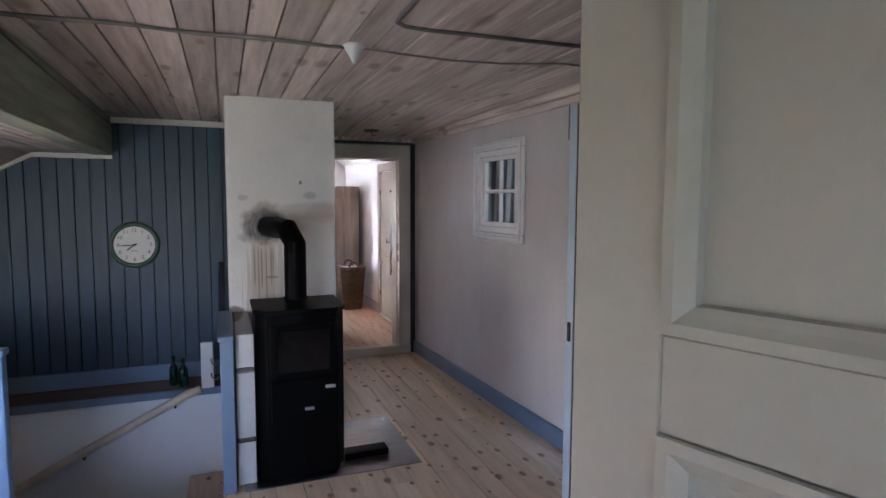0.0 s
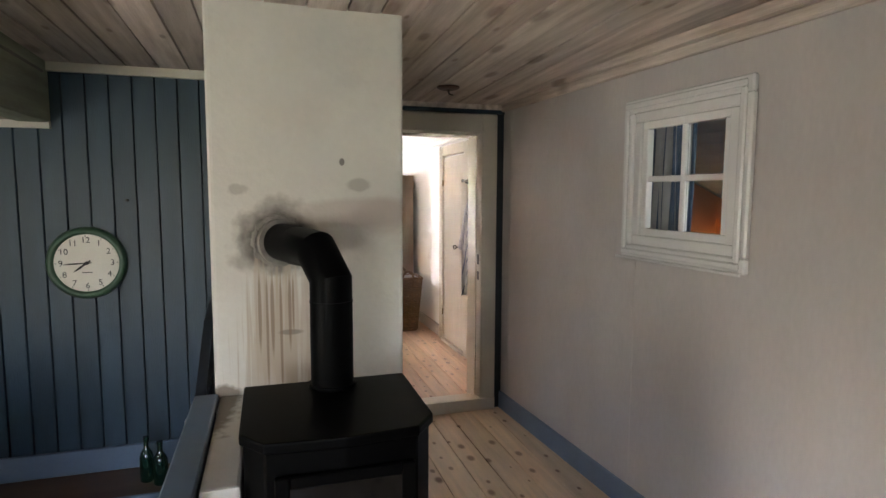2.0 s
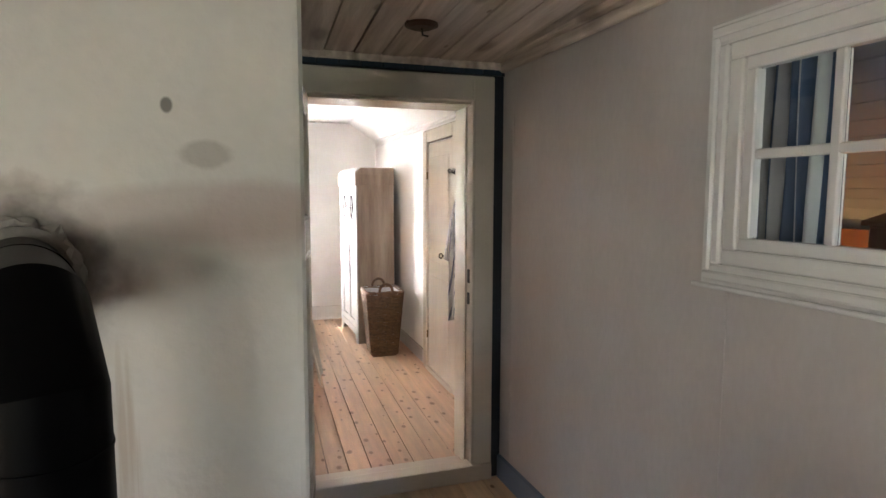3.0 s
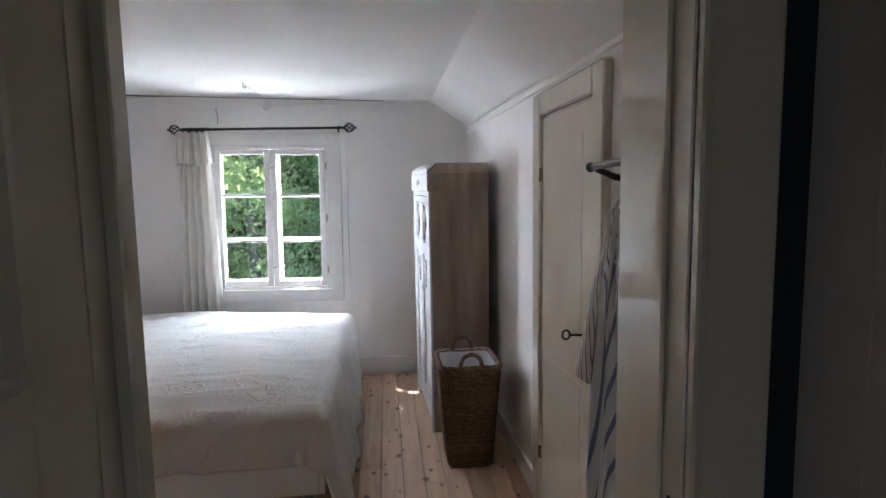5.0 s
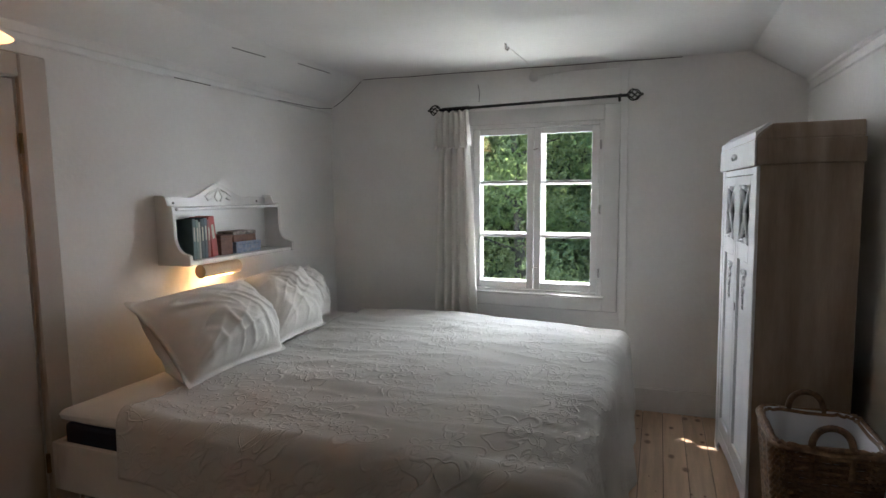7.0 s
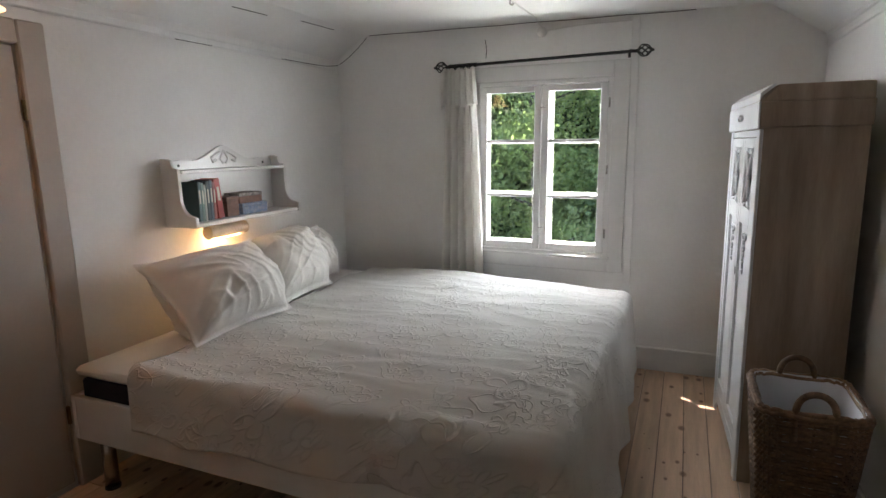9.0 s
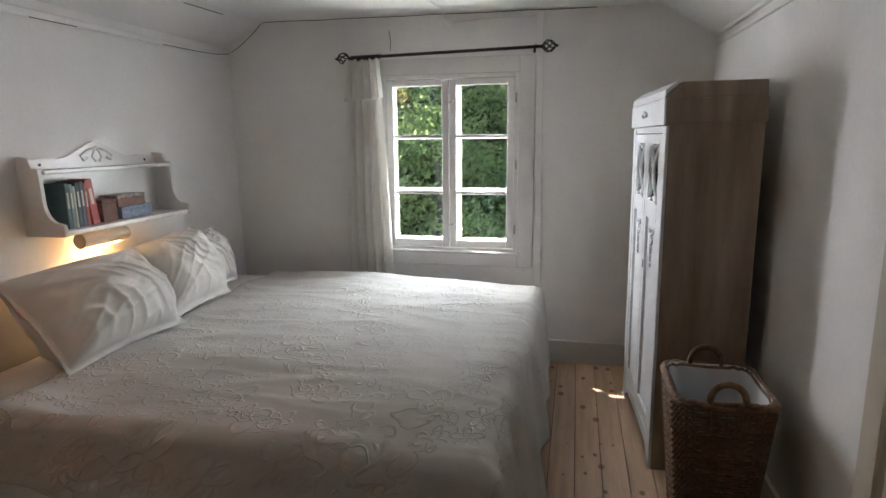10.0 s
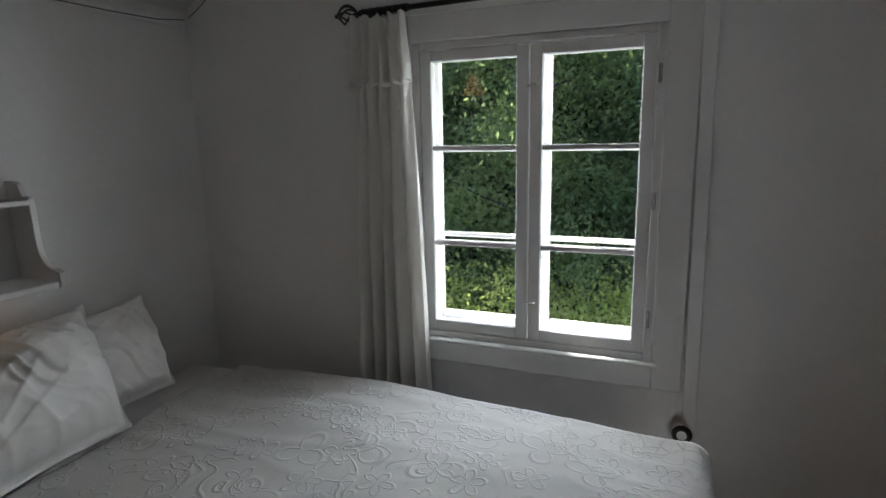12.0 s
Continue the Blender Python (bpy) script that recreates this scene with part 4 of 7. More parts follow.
def pointer(name, hour_angle, length, r):
    q = math.radians(90 - hour_angle)
    bm = tube(bmesh.new(), [(CX - 0.02 * math.cos(q), CY - 0.035, CZ - 0.02 * math.sin(q)), (CX + length * 0.6 * math.cos(q), CY - 0.035, CZ + length * 0.6 * math.sin(q)), (CX + length * math.cos(q), CY - 0.035, CZ + length * math.sin(q))], [r * 0.7, r, r * 0.3], 6)
    part(name, bm, M["ink"], c)
pointer("minute_pointer", 267, 0.105, 0.0035)
pointer("hour_pointer", 233, 0.07, 0.005)
part("hub", lathe(bmesh.new(), [(0.009, -0.033), (0.009, -0.039)], (CX, CY, CZ), "y", 14), M["ink"], c)
part("maker_mark", bbox(CX - 0.022, CX + 0.022, CY - 0.0312, CY - 0.0302, CZ - 0.048, CZ - 0.044, 0), M["ink"], c)
solid("nail", tube(bmesh.new(), [(-0.10, BY + 0.001, 1.455), (-0.10, BY - 0.022, 1.458)], 0.006, 8), M["iron"], "rusty nail in the blue boards", "nail")

# rugs near the stair head
def rag_rug(name, x0, x1, y0, y1, z, material, label):
    bm = bmesh.new()
    sheet(bm, 40, 30, lambda u, v: (x0 + (x1 - x0) * u + 0.01 * math.sin(v * 21), y0 + (y1 - y0) * v + 0.008 * math.sin(u * 17), z + 0.006 + 0.004 * noise.noise(Vector((u * 9, v * 9, 1)))))
    ob = solid(name, bm, material, label, "rug", smooth=True)
    solidify(ob, 0.012, -1)
    return ob


M["rag"] = striped("grey_blue_rag", (0.50, 0.52, 0.55), (0.16, 0.20, 0.28), (1, 0.2, 0), 0.07, 0.5)
rag_rug("rag_rug", 0.02, 0.40, 2.45, 3.12, HF + 0.004, M["rag"], "grey and blue rag rug on the pine floor")

# ---- side room ----
bm = bmesh.new()
box(bm, 2.2, 4.5, 1.38, 5.6, HF - 0.1, HF - 0.002)
setting("floor_side_room", bm, M["floor_hall"], "pine floor of the side room", "floor")
bm = bmesh.new()
prism(bm, [(2.30, 2.16), (4.25, 1.26), (4.25, 2.4), (2.30, 2.4)], "y", 1.4, 5.6)
ob = setting("ceiling_side_room", bm, M["closet_blue"], "blue boarded sloping ceiling of the side room", "ceiling")
bm = bmesh.new()
for i in range(18):
    x0 = 2.30 + i * 0.11
    z0 = 2.16 - (x0 - 2.30) * 0.4615
    prism(bm, [(x0 + 0.003, z0 - 0.016), (x0 + 0.107, z0 - 0.048 - 0.016), (x0 + 0.107, z0 - 0.048), (x0 + 0.003, z0)], "y", 1.42, 5.5)
setting("ceiling_side_boards", bm, M["closet_blue"], "blue painted ceiling boards", "ceiling")
bm = bmesh.new()
box(bm, 4.10, 4.25, 1.4, 5.6, HF, 1.5)
box(bm, 2.2, 4.25, 5.45, 5.6, HF, 2.3)
box(bm, 2.36, 2.6, 1.38, 1.48, HF, 2.3)
box(bm, 3.5, 4.25, 1.38, 1.48, HF, 2.3)
box(bm, 2.6, 3.5, 1.38, 1.48, HF, 0.8)
box(bm, 2.6, 3.5, 1.38, 1.48, 1.9, 2.3)
box(bm, 2.28, 2.36, 1.38, 2.0, HF, 2.3)
wall_side = setting("wall_side_room", bm, M["closet_blue"], "blue boarded walls of the side room", "wall")
for i in range(34):
    part("board", bbox(4.085, 4.099, 1.5 + i * 0.115, 1.612 + i * 0.115, HF, 1.32, 0.003), M["closet_blue"], wall_side)
rag_rug("striped_rug", 2.40, 3.95, 2.3, 4.2, HF + 0.0, M["rug"], "blue and white striped rag rug in the side room")

k = thing("cabinet", "dark brown wooden cabinet with small white knobs", "cabinet")
part("body", bbox(3.52, 3.98, 4.26, 4.85, HF, 1.32, 0.006), M["dark_wood"], k)
part("gable_top", prism(bmesh.new(), [(3.50, 1.32), (4.0, 1.32), (4.0, 1.34), (3.75, 1.40), (3.50, 1.34)], "y", 4.24, 4.87), M["dark_wood"], k)
part("door", bbox(3.55, 3.95, 4.245, 4.26, 0.05, 1.28, 0.004), M["dark_wood"], k)
for z in (0.98, 1.10):
    part("knob", ball((3.60, 4.235, z), 0.018), M["white_plain"], k, smooth=True)
# gathered striped curtain behind the inner window
bm = bmesh.new()
sheet(bm, 90, 12, lambda u, v: (2.40 + 0.02 * math.sin(u * 46) + 0.01 * math.sin(u * 17 + v * 4), 4.165 + 0.30 * u, 1.98 - 0.95 * v))
ob = solid("striped_curtain", bm, M["stripe_curtain"], "blue and white striped cotton curtain behind the inner window", "curtain", smooth=True)
solidify(ob, 0.003)
bm = bmesh.new()
sheet(bm, 40, 12, lambda u, v: (2.41 + 0.02 * math.sin(u * 26) + 0.01 * math.sin(u * 9 + v * 4), 3.87 + 0.06 * u, 1.98 - 0.95 * v))
ob = solid("striped_curtain", bm, M["stripe_curtain"], "blue and white striped cotton curtain at the window's edge", "curtain", smooth=True)
solidify(ob, 0.003)
solid("curtain_rod", tube(bmesh.new(), [(2.405, 3.58, 1.985), (2.405, 4.50, 1.985)], 0.008, 8), M["iron"], "thin rod behind the inner window", "curtain rod")
k = thing("bookcase", "brown wooden open shelf in the side room", "shelf")
part("back", prism(bmesh.new(), [(3.0, HF), (4.05, HF), (4.05, 1.32), (3.0, 1.80)], "y", 5.40, 5.448), M["dark_wood"], k)
for z in (0.4, 0.85):
    part("shelf_board", bbox(3.026, 4.02, 5.12, 5.399, z, z + 0.025, 0.003), M["dark_wood"], k)
for x, top in ((3.0, 1.74), (4.0205, 1.27)):
    part("side_board", bbox(x, x + 0.025, 5.10, 5.399, HF, top, 0.003), M["dark_wood"], k)
l = thing("side_lamp", "small lamp with a glowing warm shade", "lamp")
part("base", lathe(bmesh.new(), [(0.05, 0), (0.05, 0.012), (0.012, 0.03), (0.012, 0.16)], (3.72, 5.26, 0.8755), seg=18), M["brass"], l)
part("shade", lathe(bmesh.new(), [(0.10, 0.15), (0.06, 0.27)], (3.72, 5.26, 0.8755), seg=20, caps=False), M["warm_lamp"], l, "lit orange shade", True)


def wicker_chair(cx, cy, turn):
    """A white wicker armchair: woven back hoop, arms, seat and legs, with its cushions."""
    ch = thing("wicker_armchair", "white painted wicker armchair with cream cushions", "chair")
    def hoop(a, r, z):
        return (r * math.sin(a), r * 0.85 * math.cos(a) , z)
    def rim(a):
        k = 0.5 + 0.5 * math.cos(a)
        return 0.60 + 0.36 * k ** 0.6
    A = [math.radians(-125 + 250 * i / 60) for i in range(61)]
    for dz, r in ((0, 0.33), (-0.025, 0.325), (-0.05, 0.318)):
        part("rim", tube(bmesh.new(), [hoop(a, r, rim(a) + dz) for a in A], 0.016, 8), M["wicker_white"], ch, smooth=True)
    bm = bmesh.new()
    for i in range(0, 61, 2):
        for way in (-1, 1):
            j = min(60, max(0, i + way * 4))
            tube(bm, [hoop(A[i], 0.315, rim(A[i]) - 0.05), hoop(A[j], 0.30, 0.45)], 0.006, 5)
    part("lattice", bm, M["wicker_white"], ch, "open diagonal wicker lattice")
    for i in range(9):
        z = 0.38 - i * 0.012
        bm = tube(bmesh.new(), [(0.30 * math.sin(q) , 0.27 * math.cos(q), z) for q in [2 * math.pi * k / 36 for k in range(36)]], 0.008, 5, closed=True)
        part("seat_rail", bm, M["wicker_white"], ch)
    part("seat", lathe(bmesh.new(), [(0.29, 0.35), (0.29, 0.375)], (0, 0, 0), seg=30), M["wicker_white"], ch)
    for a in (-135, -48, 48, 135):
        q = math.radians(a)
        x, y = 0.27 * math.sin(q), 0.25 * math.cos(q)
        lg = part("leg", tube(bmesh.new(), [(x, y, 0.60 if abs(a) > 90 else 0.42), (x * 1.02, y * 1.02, 0.2), (x * 1.08, y * 1.08, 0.0)], [0.02, 0.024, 0.02], 10), M["wicker_white"], ch, smooth=True)
        bm = bmesh.new()
        for k in range(14):
            z = 0.02 + k * 0.025
            tube(bm, [(x * 1.04 + 0.026 * math.cos(t), y * 1.04 + 0.026 * math.sin(t), z) for t in [2 * math.pi * n / 8 for n in range(8)]], 0.006, 4, closed=True)
        part("leg_wrap", bm, M["wicker_white"], lg)
    bm = bmesh.new()
    for sgn in (-1, 1):
        tube(bm, [(sgn * 0.20, -0.20, 0.12), (sgn * 0.1, -0.22, 0.26), (0, -0.225, 0.30)], 0.010, 6)
    for i in range(9):
        x = -0.17 + i * 0.0425
        tube(bm, [(x, -0.215, 0.16 + 0.12 * (1 - abs(x) / 0.2)), (x, -0.215, 0.36)], 0.005, 5)
    part("apron", bm, M["wicker_white"], ch)
    def cushion(name, c, sx, sy, sz, tilt):
        bm = bmesh.new()
        bmesh.ops.create_cube(bm, size=1)
        bmesh.ops.subdivide_edges(bm, edges=bm.edges, cuts=7, use_grid_fill=True)
        for v in bm.verts:
            x, y, z = v.co * 2
            e = (1 - abs(x) ** 5) * (1 - abs(y) ** 5)
            z *= 0.25 + 0.75 * max(0, e) ** 0.5
            v.co = Vector((x * sx, y * sy, z * sz)) + Vector((0, 0, 0.012 * noise.noise(Vector((x * 2.5, y * 2.5, sx)))))
            v.co = Matrix.Rotation(radians(tilt), 3, "X") @ v.co + Vector(c)
        part(name, bm, M["cushion"], ch, "crumpled cream cushion", True)
    cushion("seat_cushion", (0, -0.03, 0.44), 0.24, 0.25, 0.07, 0)
    cushion("back_cushion", (0, 0.16, 0.60), 0.20, 0.15, 0.055, 68)
    ch.matrix_basis = pose(cx, cy, HF + 0.012, 0, 0, turn)
    return ch


wicker_chair(3.12, 3.70, 8)


# ---- bedroom: materials ----
def embroidered(name, col):
    m = mat(name, col, 0.9, 0.05, 3, 0.0, 300)
    nt = m.node_tree
    b = nt.nodes["Principled BSDF"]
    geo = nt.nodes.new("ShaderNodeNewGeometry")
    def ridge(scale, width, seed):
        add = nt.nodes.new("ShaderNodeVectorMath")
        add.operation = "ADD"
        add.inputs[1].default_value = (seed, seed, 0)
        nt.links.new(geo.outputs["Position"], add.inputs[0])
        n = _node(nt, "ShaderNodeTexNoise", Scale=scale, Detail=1.0, Distortion=1.6)
        nt.links.new(add.outputs[0], n.inputs["Vector"])
        s = nt.nodes.new("ShaderNodeMath")
        s.operation = "SUBTRACT"
        s.inputs[1].default_value = 0.5
        a = nt.nodes.new("ShaderNodeMath")
        a.operation = "ABSOLUTE"
        r = nt.nodes.new("ShaderNodeMapRange")
        r.inputs["From Min"].default_value, r.inputs["From Max"].default_value = 0.0, width
        r.inputs["To Min"].default_value, r.inputs["To Max"].default_value = 1.0, 0.0
        nt.links.new(n.outputs["Fac"], s.inputs[0])
        nt.links.new(s.outputs[0], a.inputs[0])
        nt.links.new(a.outputs[0], r.inputs[0])
        return r.outputs[0]
    def math_node(op, a, b=None):
        n = nt.nodes.new("ShaderNodeMath")
        n.operation = op
        for k, v in enumerate((a, b)):
            if v is None:
                continue
            if isinstance(v, (int, float)):
                n.inputs[k].default_value = v
            else:
                nt.links.new(v, n.inputs[k])
        return n.outputs[0]
    # the cloth's own plane: hanging sides go on where the top ends
    where = nt.nodes.new("ShaderNodeSeparateXYZ")
    nt.links.new(geo.outputs["Position"], where.inputs[0])
    laid = nt.nodes.new("ShaderNodeCombineXYZ")
    for k in range(2):
        nt.links.new(math_node("SUBTRACT", where.outputs[k], where.outputs[2]), laid.inputs[k])
    def sprays(cell, seed, petals):
        """Flower sprays with petal outlines, one to a cell, each turned its own way."""
        mp = nt.nodes.new("ShaderNodeVectorMath")
        mp.operation = "MULTIPLY_ADD"
        mp.inputs[1].default_value, mp.inputs[2].default_value = (1 / cell, 1 / cell, 0), (seed, seed * 2, 0)
        nt.links.new(laid.outputs[0], mp.inputs[0])
        vor = _node(nt, "ShaderNodeTexVoronoi", Scale=1.0, Randomness=0.75)
        vor.voronoi_dimensions = "2D"
        nt.links.new(mp.outputs[0], vor.inputs["Vector"])
        loc = nt.nodes.new("ShaderNodeVectorMath")
        loc.operation = "SUBTRACT"
        nt.links.new(mp.outputs[0], loc.inputs[0])
        nt.links.new(vor.outputs["Position"], loc.inputs[1])
        xyz = nt.nodes.new("ShaderNodeSeparateXYZ")
        nt.links.new(loc.outputs[0], xyz.inputs[0])
        sep = nt.nodes.new("ShaderNodeSeparateColor")
        nt.links.new(vor.outputs["Color"], sep.inputs[0])
        turn = math_node("MULTIPLY", sep.outputs[0], 9.0)
        ang = math_node("ADD", math_node("ARCTAN2", xyz.outputs[1], xyz.outputs[0]), turn)
        lobe = math_node("ABSOLUTE", math_node("COSINE", math_node("MULTIPLY", ang, petals / 2)))
        edge = math_node("ADD", math_node("MULTIPLY", lobe, 0.27), 0.06)
        off = math_node("ABSOLUTE", math_node("SUBTRACT", vor.outputs["Distance"], edge))
        r = nt.nodes.new("ShaderNodeMapRange")
        r.inputs["From Max"].default_value = 0.05
        r.inputs["To Min"].default_value, r.inputs["To Max"].default_value = 1.0, 0.0
        nt.links.new(off, r.inputs[0])
        return r.outputs[0]
    flowers = math_node("MAXIMUM", sprays(0.16, 0.0, 5), sprays(0.25, 4.7, 3))
    vine = ridge(6.0, 0.022, 0)
    mask = _node(nt, "ShaderNodeTexNoise", Scale=5.0, Detail=0.0)
    nt.links.new(geo.outputs["Position"], mask.inputs["Vector"])
    mr = nt.nodes.new("ShaderNodeMapRange")
    mr.inputs["From Min"].default_value, mr.inputs["From Max"].default_value = 0.44, 0.56
    nt.links.new(mask.outputs["Fac"], mr.inputs[0])
    mul = nt.nodes.new("ShaderNodeMath")
    mul.operation = "MAXIMUM"
    nt.links.new(math_node("MULTIPLY", flowers, 0.62), mul.inputs[0])
    nt.links.new(math_node("MULTIPLY", vine, mr.outputs[0]), mul.inputs[1])
    weave = _node(nt, "ShaderNodeTexNoise", Scale=420.0, Detail=2.0)
    nt.links.new(geo.outputs["Position"], weave.inputs["Vector"])
    wm = nt.nodes.new("ShaderNodeMath")
    wm.operation = "MULTIPLY_ADD"
    wm.inputs[1].default_value = 0.18
    nt.links.new(weave.outputs["Fac"], wm.inputs[0])
    nt.links.new(mul.outputs[0], wm.inputs[2])
    bp = _node(nt, "ShaderNodeBump", Strength=0.65, Distance=0.006)
    nt.links.new(wm.outputs[0], bp.inputs["Height"])
    nt.links.new(bp.outputs[0], b.inputs["Normal"])
    return m


def thin_cloth(name, col, through=0.35):
    m = mat(name, col, 0.9, 0.05, 5, 0.25, 400)
    nt = m.node_tree
    b = nt.nodes["Principled BSDF"]
    tr = nt.nodes.new("ShaderNodeBsdfTranslucent")
    tr.inputs["Color"].default_value = (*col, 1)
    mx = nt.nodes.new("ShaderNodeMixShader")
    mx.inputs[0].default_value = through
    nt.links.new(b.outputs[0], mx.inputs[1])
    nt.links.new(tr.outputs[0], mx.inputs[2])
    nt.links.new(mx.outputs[0], nt.nodes["Material Output"].inputs["Surface"])
    return m


M.update(
    coverlet=embroidered("white_embroidered_coverlet", (0.62, 0.605, 0.575)),
    linen=mat("white_linen", (0.82, 0.80, 0.765), 0.9, 0.04, 4, 0.3, 350),
    curtain_white=thin_cloth("white_curtain_cloth", (0.92, 0.90, 0.865), 0.5),
    navy=mat("navy_bed_base_cloth", (0.008, 0.010, 0.028), 0.85, 0.1, 6, 0.2, 300),
    ward_side=mat("limed_brown_wood", (0.46, 0.365, 0.285), 0.55, 0.18, 2.6, 0.25, 50, stretch=(4, 4, 0.45), col2=(0.23, 0.165, 0.122)),
    ward_white=mat("white_wardrobe_paint", (0.74, 0.76, 0.79), 0.4, 0.05, 4, 0.12, 60),
    ward_glass=mat("dark_wardrobe_glass", (0.02, 0.03, 0.03), 0.08, 0.1, 4, 0.0),
    wicker=mat("brown_wicker", (0.25, 0.142, 0.075), 0.6, 0.3, 40, 0.4, 160, rand=0.2),
    liner=mat("white_liner_cloth", (0.68, 0.70, 0.74), 0.9, 0.05, 5, 0.25, 300),
    shirt=striped("striped_linen_shirt", (0.76, 0.75, 0.73), (0.20, 0.23, 0.32), (0, 1, 0.06), 0.0125, 0.27),
    hanger_white=mat("white_hanger_plastic", (0.70, 0.69, 0.66), 0.35, 0.04, 5, 0.0),
    hanger_wood=mat("pale_hanger_wood", (0.42, 0.29, 0.17), 0.45, 0.12, 6, 0.1, 60),
    chrome=mat("polished_metal", (0.55, 0.54, 0.52), 0.25, 0.08, 6, 0.05, 100, metal=1.0),
    lamp_wood=mat("pale_lamp_wood", (0.62, 0.52, 0.40), 0.5, 0.08, 8, 0.08, 60),
    lamp_lit=glow("warm_lamp_opening", (1.0, 0.58, 0.24), 10.0),
    shade_lit=glow("lit_bell_shade", (1.0, 0.55, 0.25), 0.6),
    bulb_lit=glow("warm_bulb", (1.0, 0.62, 0.32), 5.0),
)

# ---- bedroom: trim ----
def east(y0, y1, z0, z1, out, w=0.003, back=0.0):
    bm = slab(bmesh.new(), [(bed_wall_x(y0) - back, y0), (bed_wall_x(y1) - back, y1), (bed_wall_x(y1) - out, y1), (bed_wall_x(y0) - out, y0)], z0, z1)
    return bevel(bm, w) if w else bm


setting("baseboard_window", bbox(-0.93, 2.23, 9.618, 9.639, 0, 0.155, 0.005), M["trim_white"], "white painted baseboard under the window", "baseboard")
setting("baseboard_east", east(7.64, 9.617, 0, 0.12, 0.020, 0.005), M["trim_white"], "white painted baseboard", "baseboard")
setting("baseboard_head", bbox(-0.929, -0.91, 7.46, 9.617, 0, 0.14, 0.005), M["trim_white"], "white painted baseboard", "baseboard")
setting("moulding_east", east(5.95, 9.615, 2.035, 2.060, 0.022, 0.005), M["ceil_bed"], "white moulding under the sloping eaves", "trim")
setting("moulding_east_upper", east(5.95, 9.615, 1.985, 2.005, 0.014, 0.004), M["ceil_bed"], "thin white moulding on the wall", "trim")
setting("moulding_head", bbox(-0.929, -0.905, 5.95, 9.615, 2.06, 2.095, 0.006), M["ceil_bed"], "white moulding under the sloping eaves", "trim")
setting("corner_board", bbox(1.205, 1.250, 9.622, 9.639, 0.0, 2.24, 0.003), M["wall_bed"], "white board joint cover beside the window", "trim")

# cupboard door in the east wall
YC0, YC1, ZC = 6.860, 7.480, 1.860
d = thing("cupboard_door", "glossy cream cupboard door with an iron key", "door")
part("leaf", east(YC0 + 0.012, YC1 - 0.012, 0.03, ZC - 0.010, 0.020, 0.004), M["door_gloss"], d)
for z0, z1 in ((0.16, 0.80), (0.92, 1.74)):
    part("panel_field", east(YC0 + 0.11, YC1 - 0.11, z0, z1, 0.0225, 0.002, 0.018), M["door_gloss"], d)
for z in (0.30, 1.60):
    part("hinge", tube(bmesh.new(), [(bed_wall_x(YC1) - 0.028, YC1 - 0.006, z - 0.03), (bed_wall_x(YC1) - 0.028, YC1 - 0.006, z + 0.03)], 0.007, 8), M["brass"], d)
xk, yk, zk = bed_wall_x(6.95) - 0.020, 6.930, 1.005
bm = tube(bmesh.new(), [(xk, yk, zk), (xk - 0.05, yk + 0.012, zk)], 0.0045, 8)
tube(bm, [(xk - 0.066 + 0.014 * math.cos(q), yk + 0.016, zk + 0.017 * math.sin(q)) for q in [2 * math.pi * i / 14 for i in range(14)]], 0.004, 6, closed=True)
part("key", bm, M["iron"], d, "black iron key in the lock", True)
f = thing("cupboard_frame", "glossy cream casing round the cupboard door", "door frame", kind="structure")
part("casing", east(YC1, YC1 + 0.10, 0.0, ZC + 0.10, 0.034, 0.007), M["door_gloss"], f)
part("casing", east(YC0 - 0.10, YC0, 0.0, ZC + 0.10, 0.034, 0.007), M["door_gloss"], f)
part("head_casing", east(YC0 + 0.0005, YC1 - 0.0005, ZC, ZC + 0.10, 0.034, 0.007), M["door_gloss"], f)
part("sill", east(YC0, YC1, 0.0, 0.03, 0.045, 0.006), M["trim"], f)

# closet door in the wall behind the bed's near end
d = thing("closet_door", "plain cream closet door beside the bed", "door")
part("leaf", bbox(-0.929, -0.912, 6.60, 7.305, 0.03, 1.91, 0.004), M["door_cream"], d)
for z in (0.35, 1.66):
    part("hinge", tube(bmesh.new(), [(-0.905, 7.312, z - 0.04), (-0.905, 7.312, z + 0.04)], 0.008, 8), M["brass"], d)
f = thing("closet_frame", "cream casing round the closet door", "door frame", kind="structure")
part("casing", bbox(-0.929, -0.895, 7.32, 7.43, 0.0, 2.01, 0.007), M["door_cream"], f)
part("casing", bbox(-0.929, -0.895, 6.48, 6.59, 0.0, 2.01, 0.007), M["door_cream"], f)
part("head_casing", bbox(-0.929, -0.895, 6.591, 7.319, 1.915, 2.01, 0.007), M["door_cream"], f)

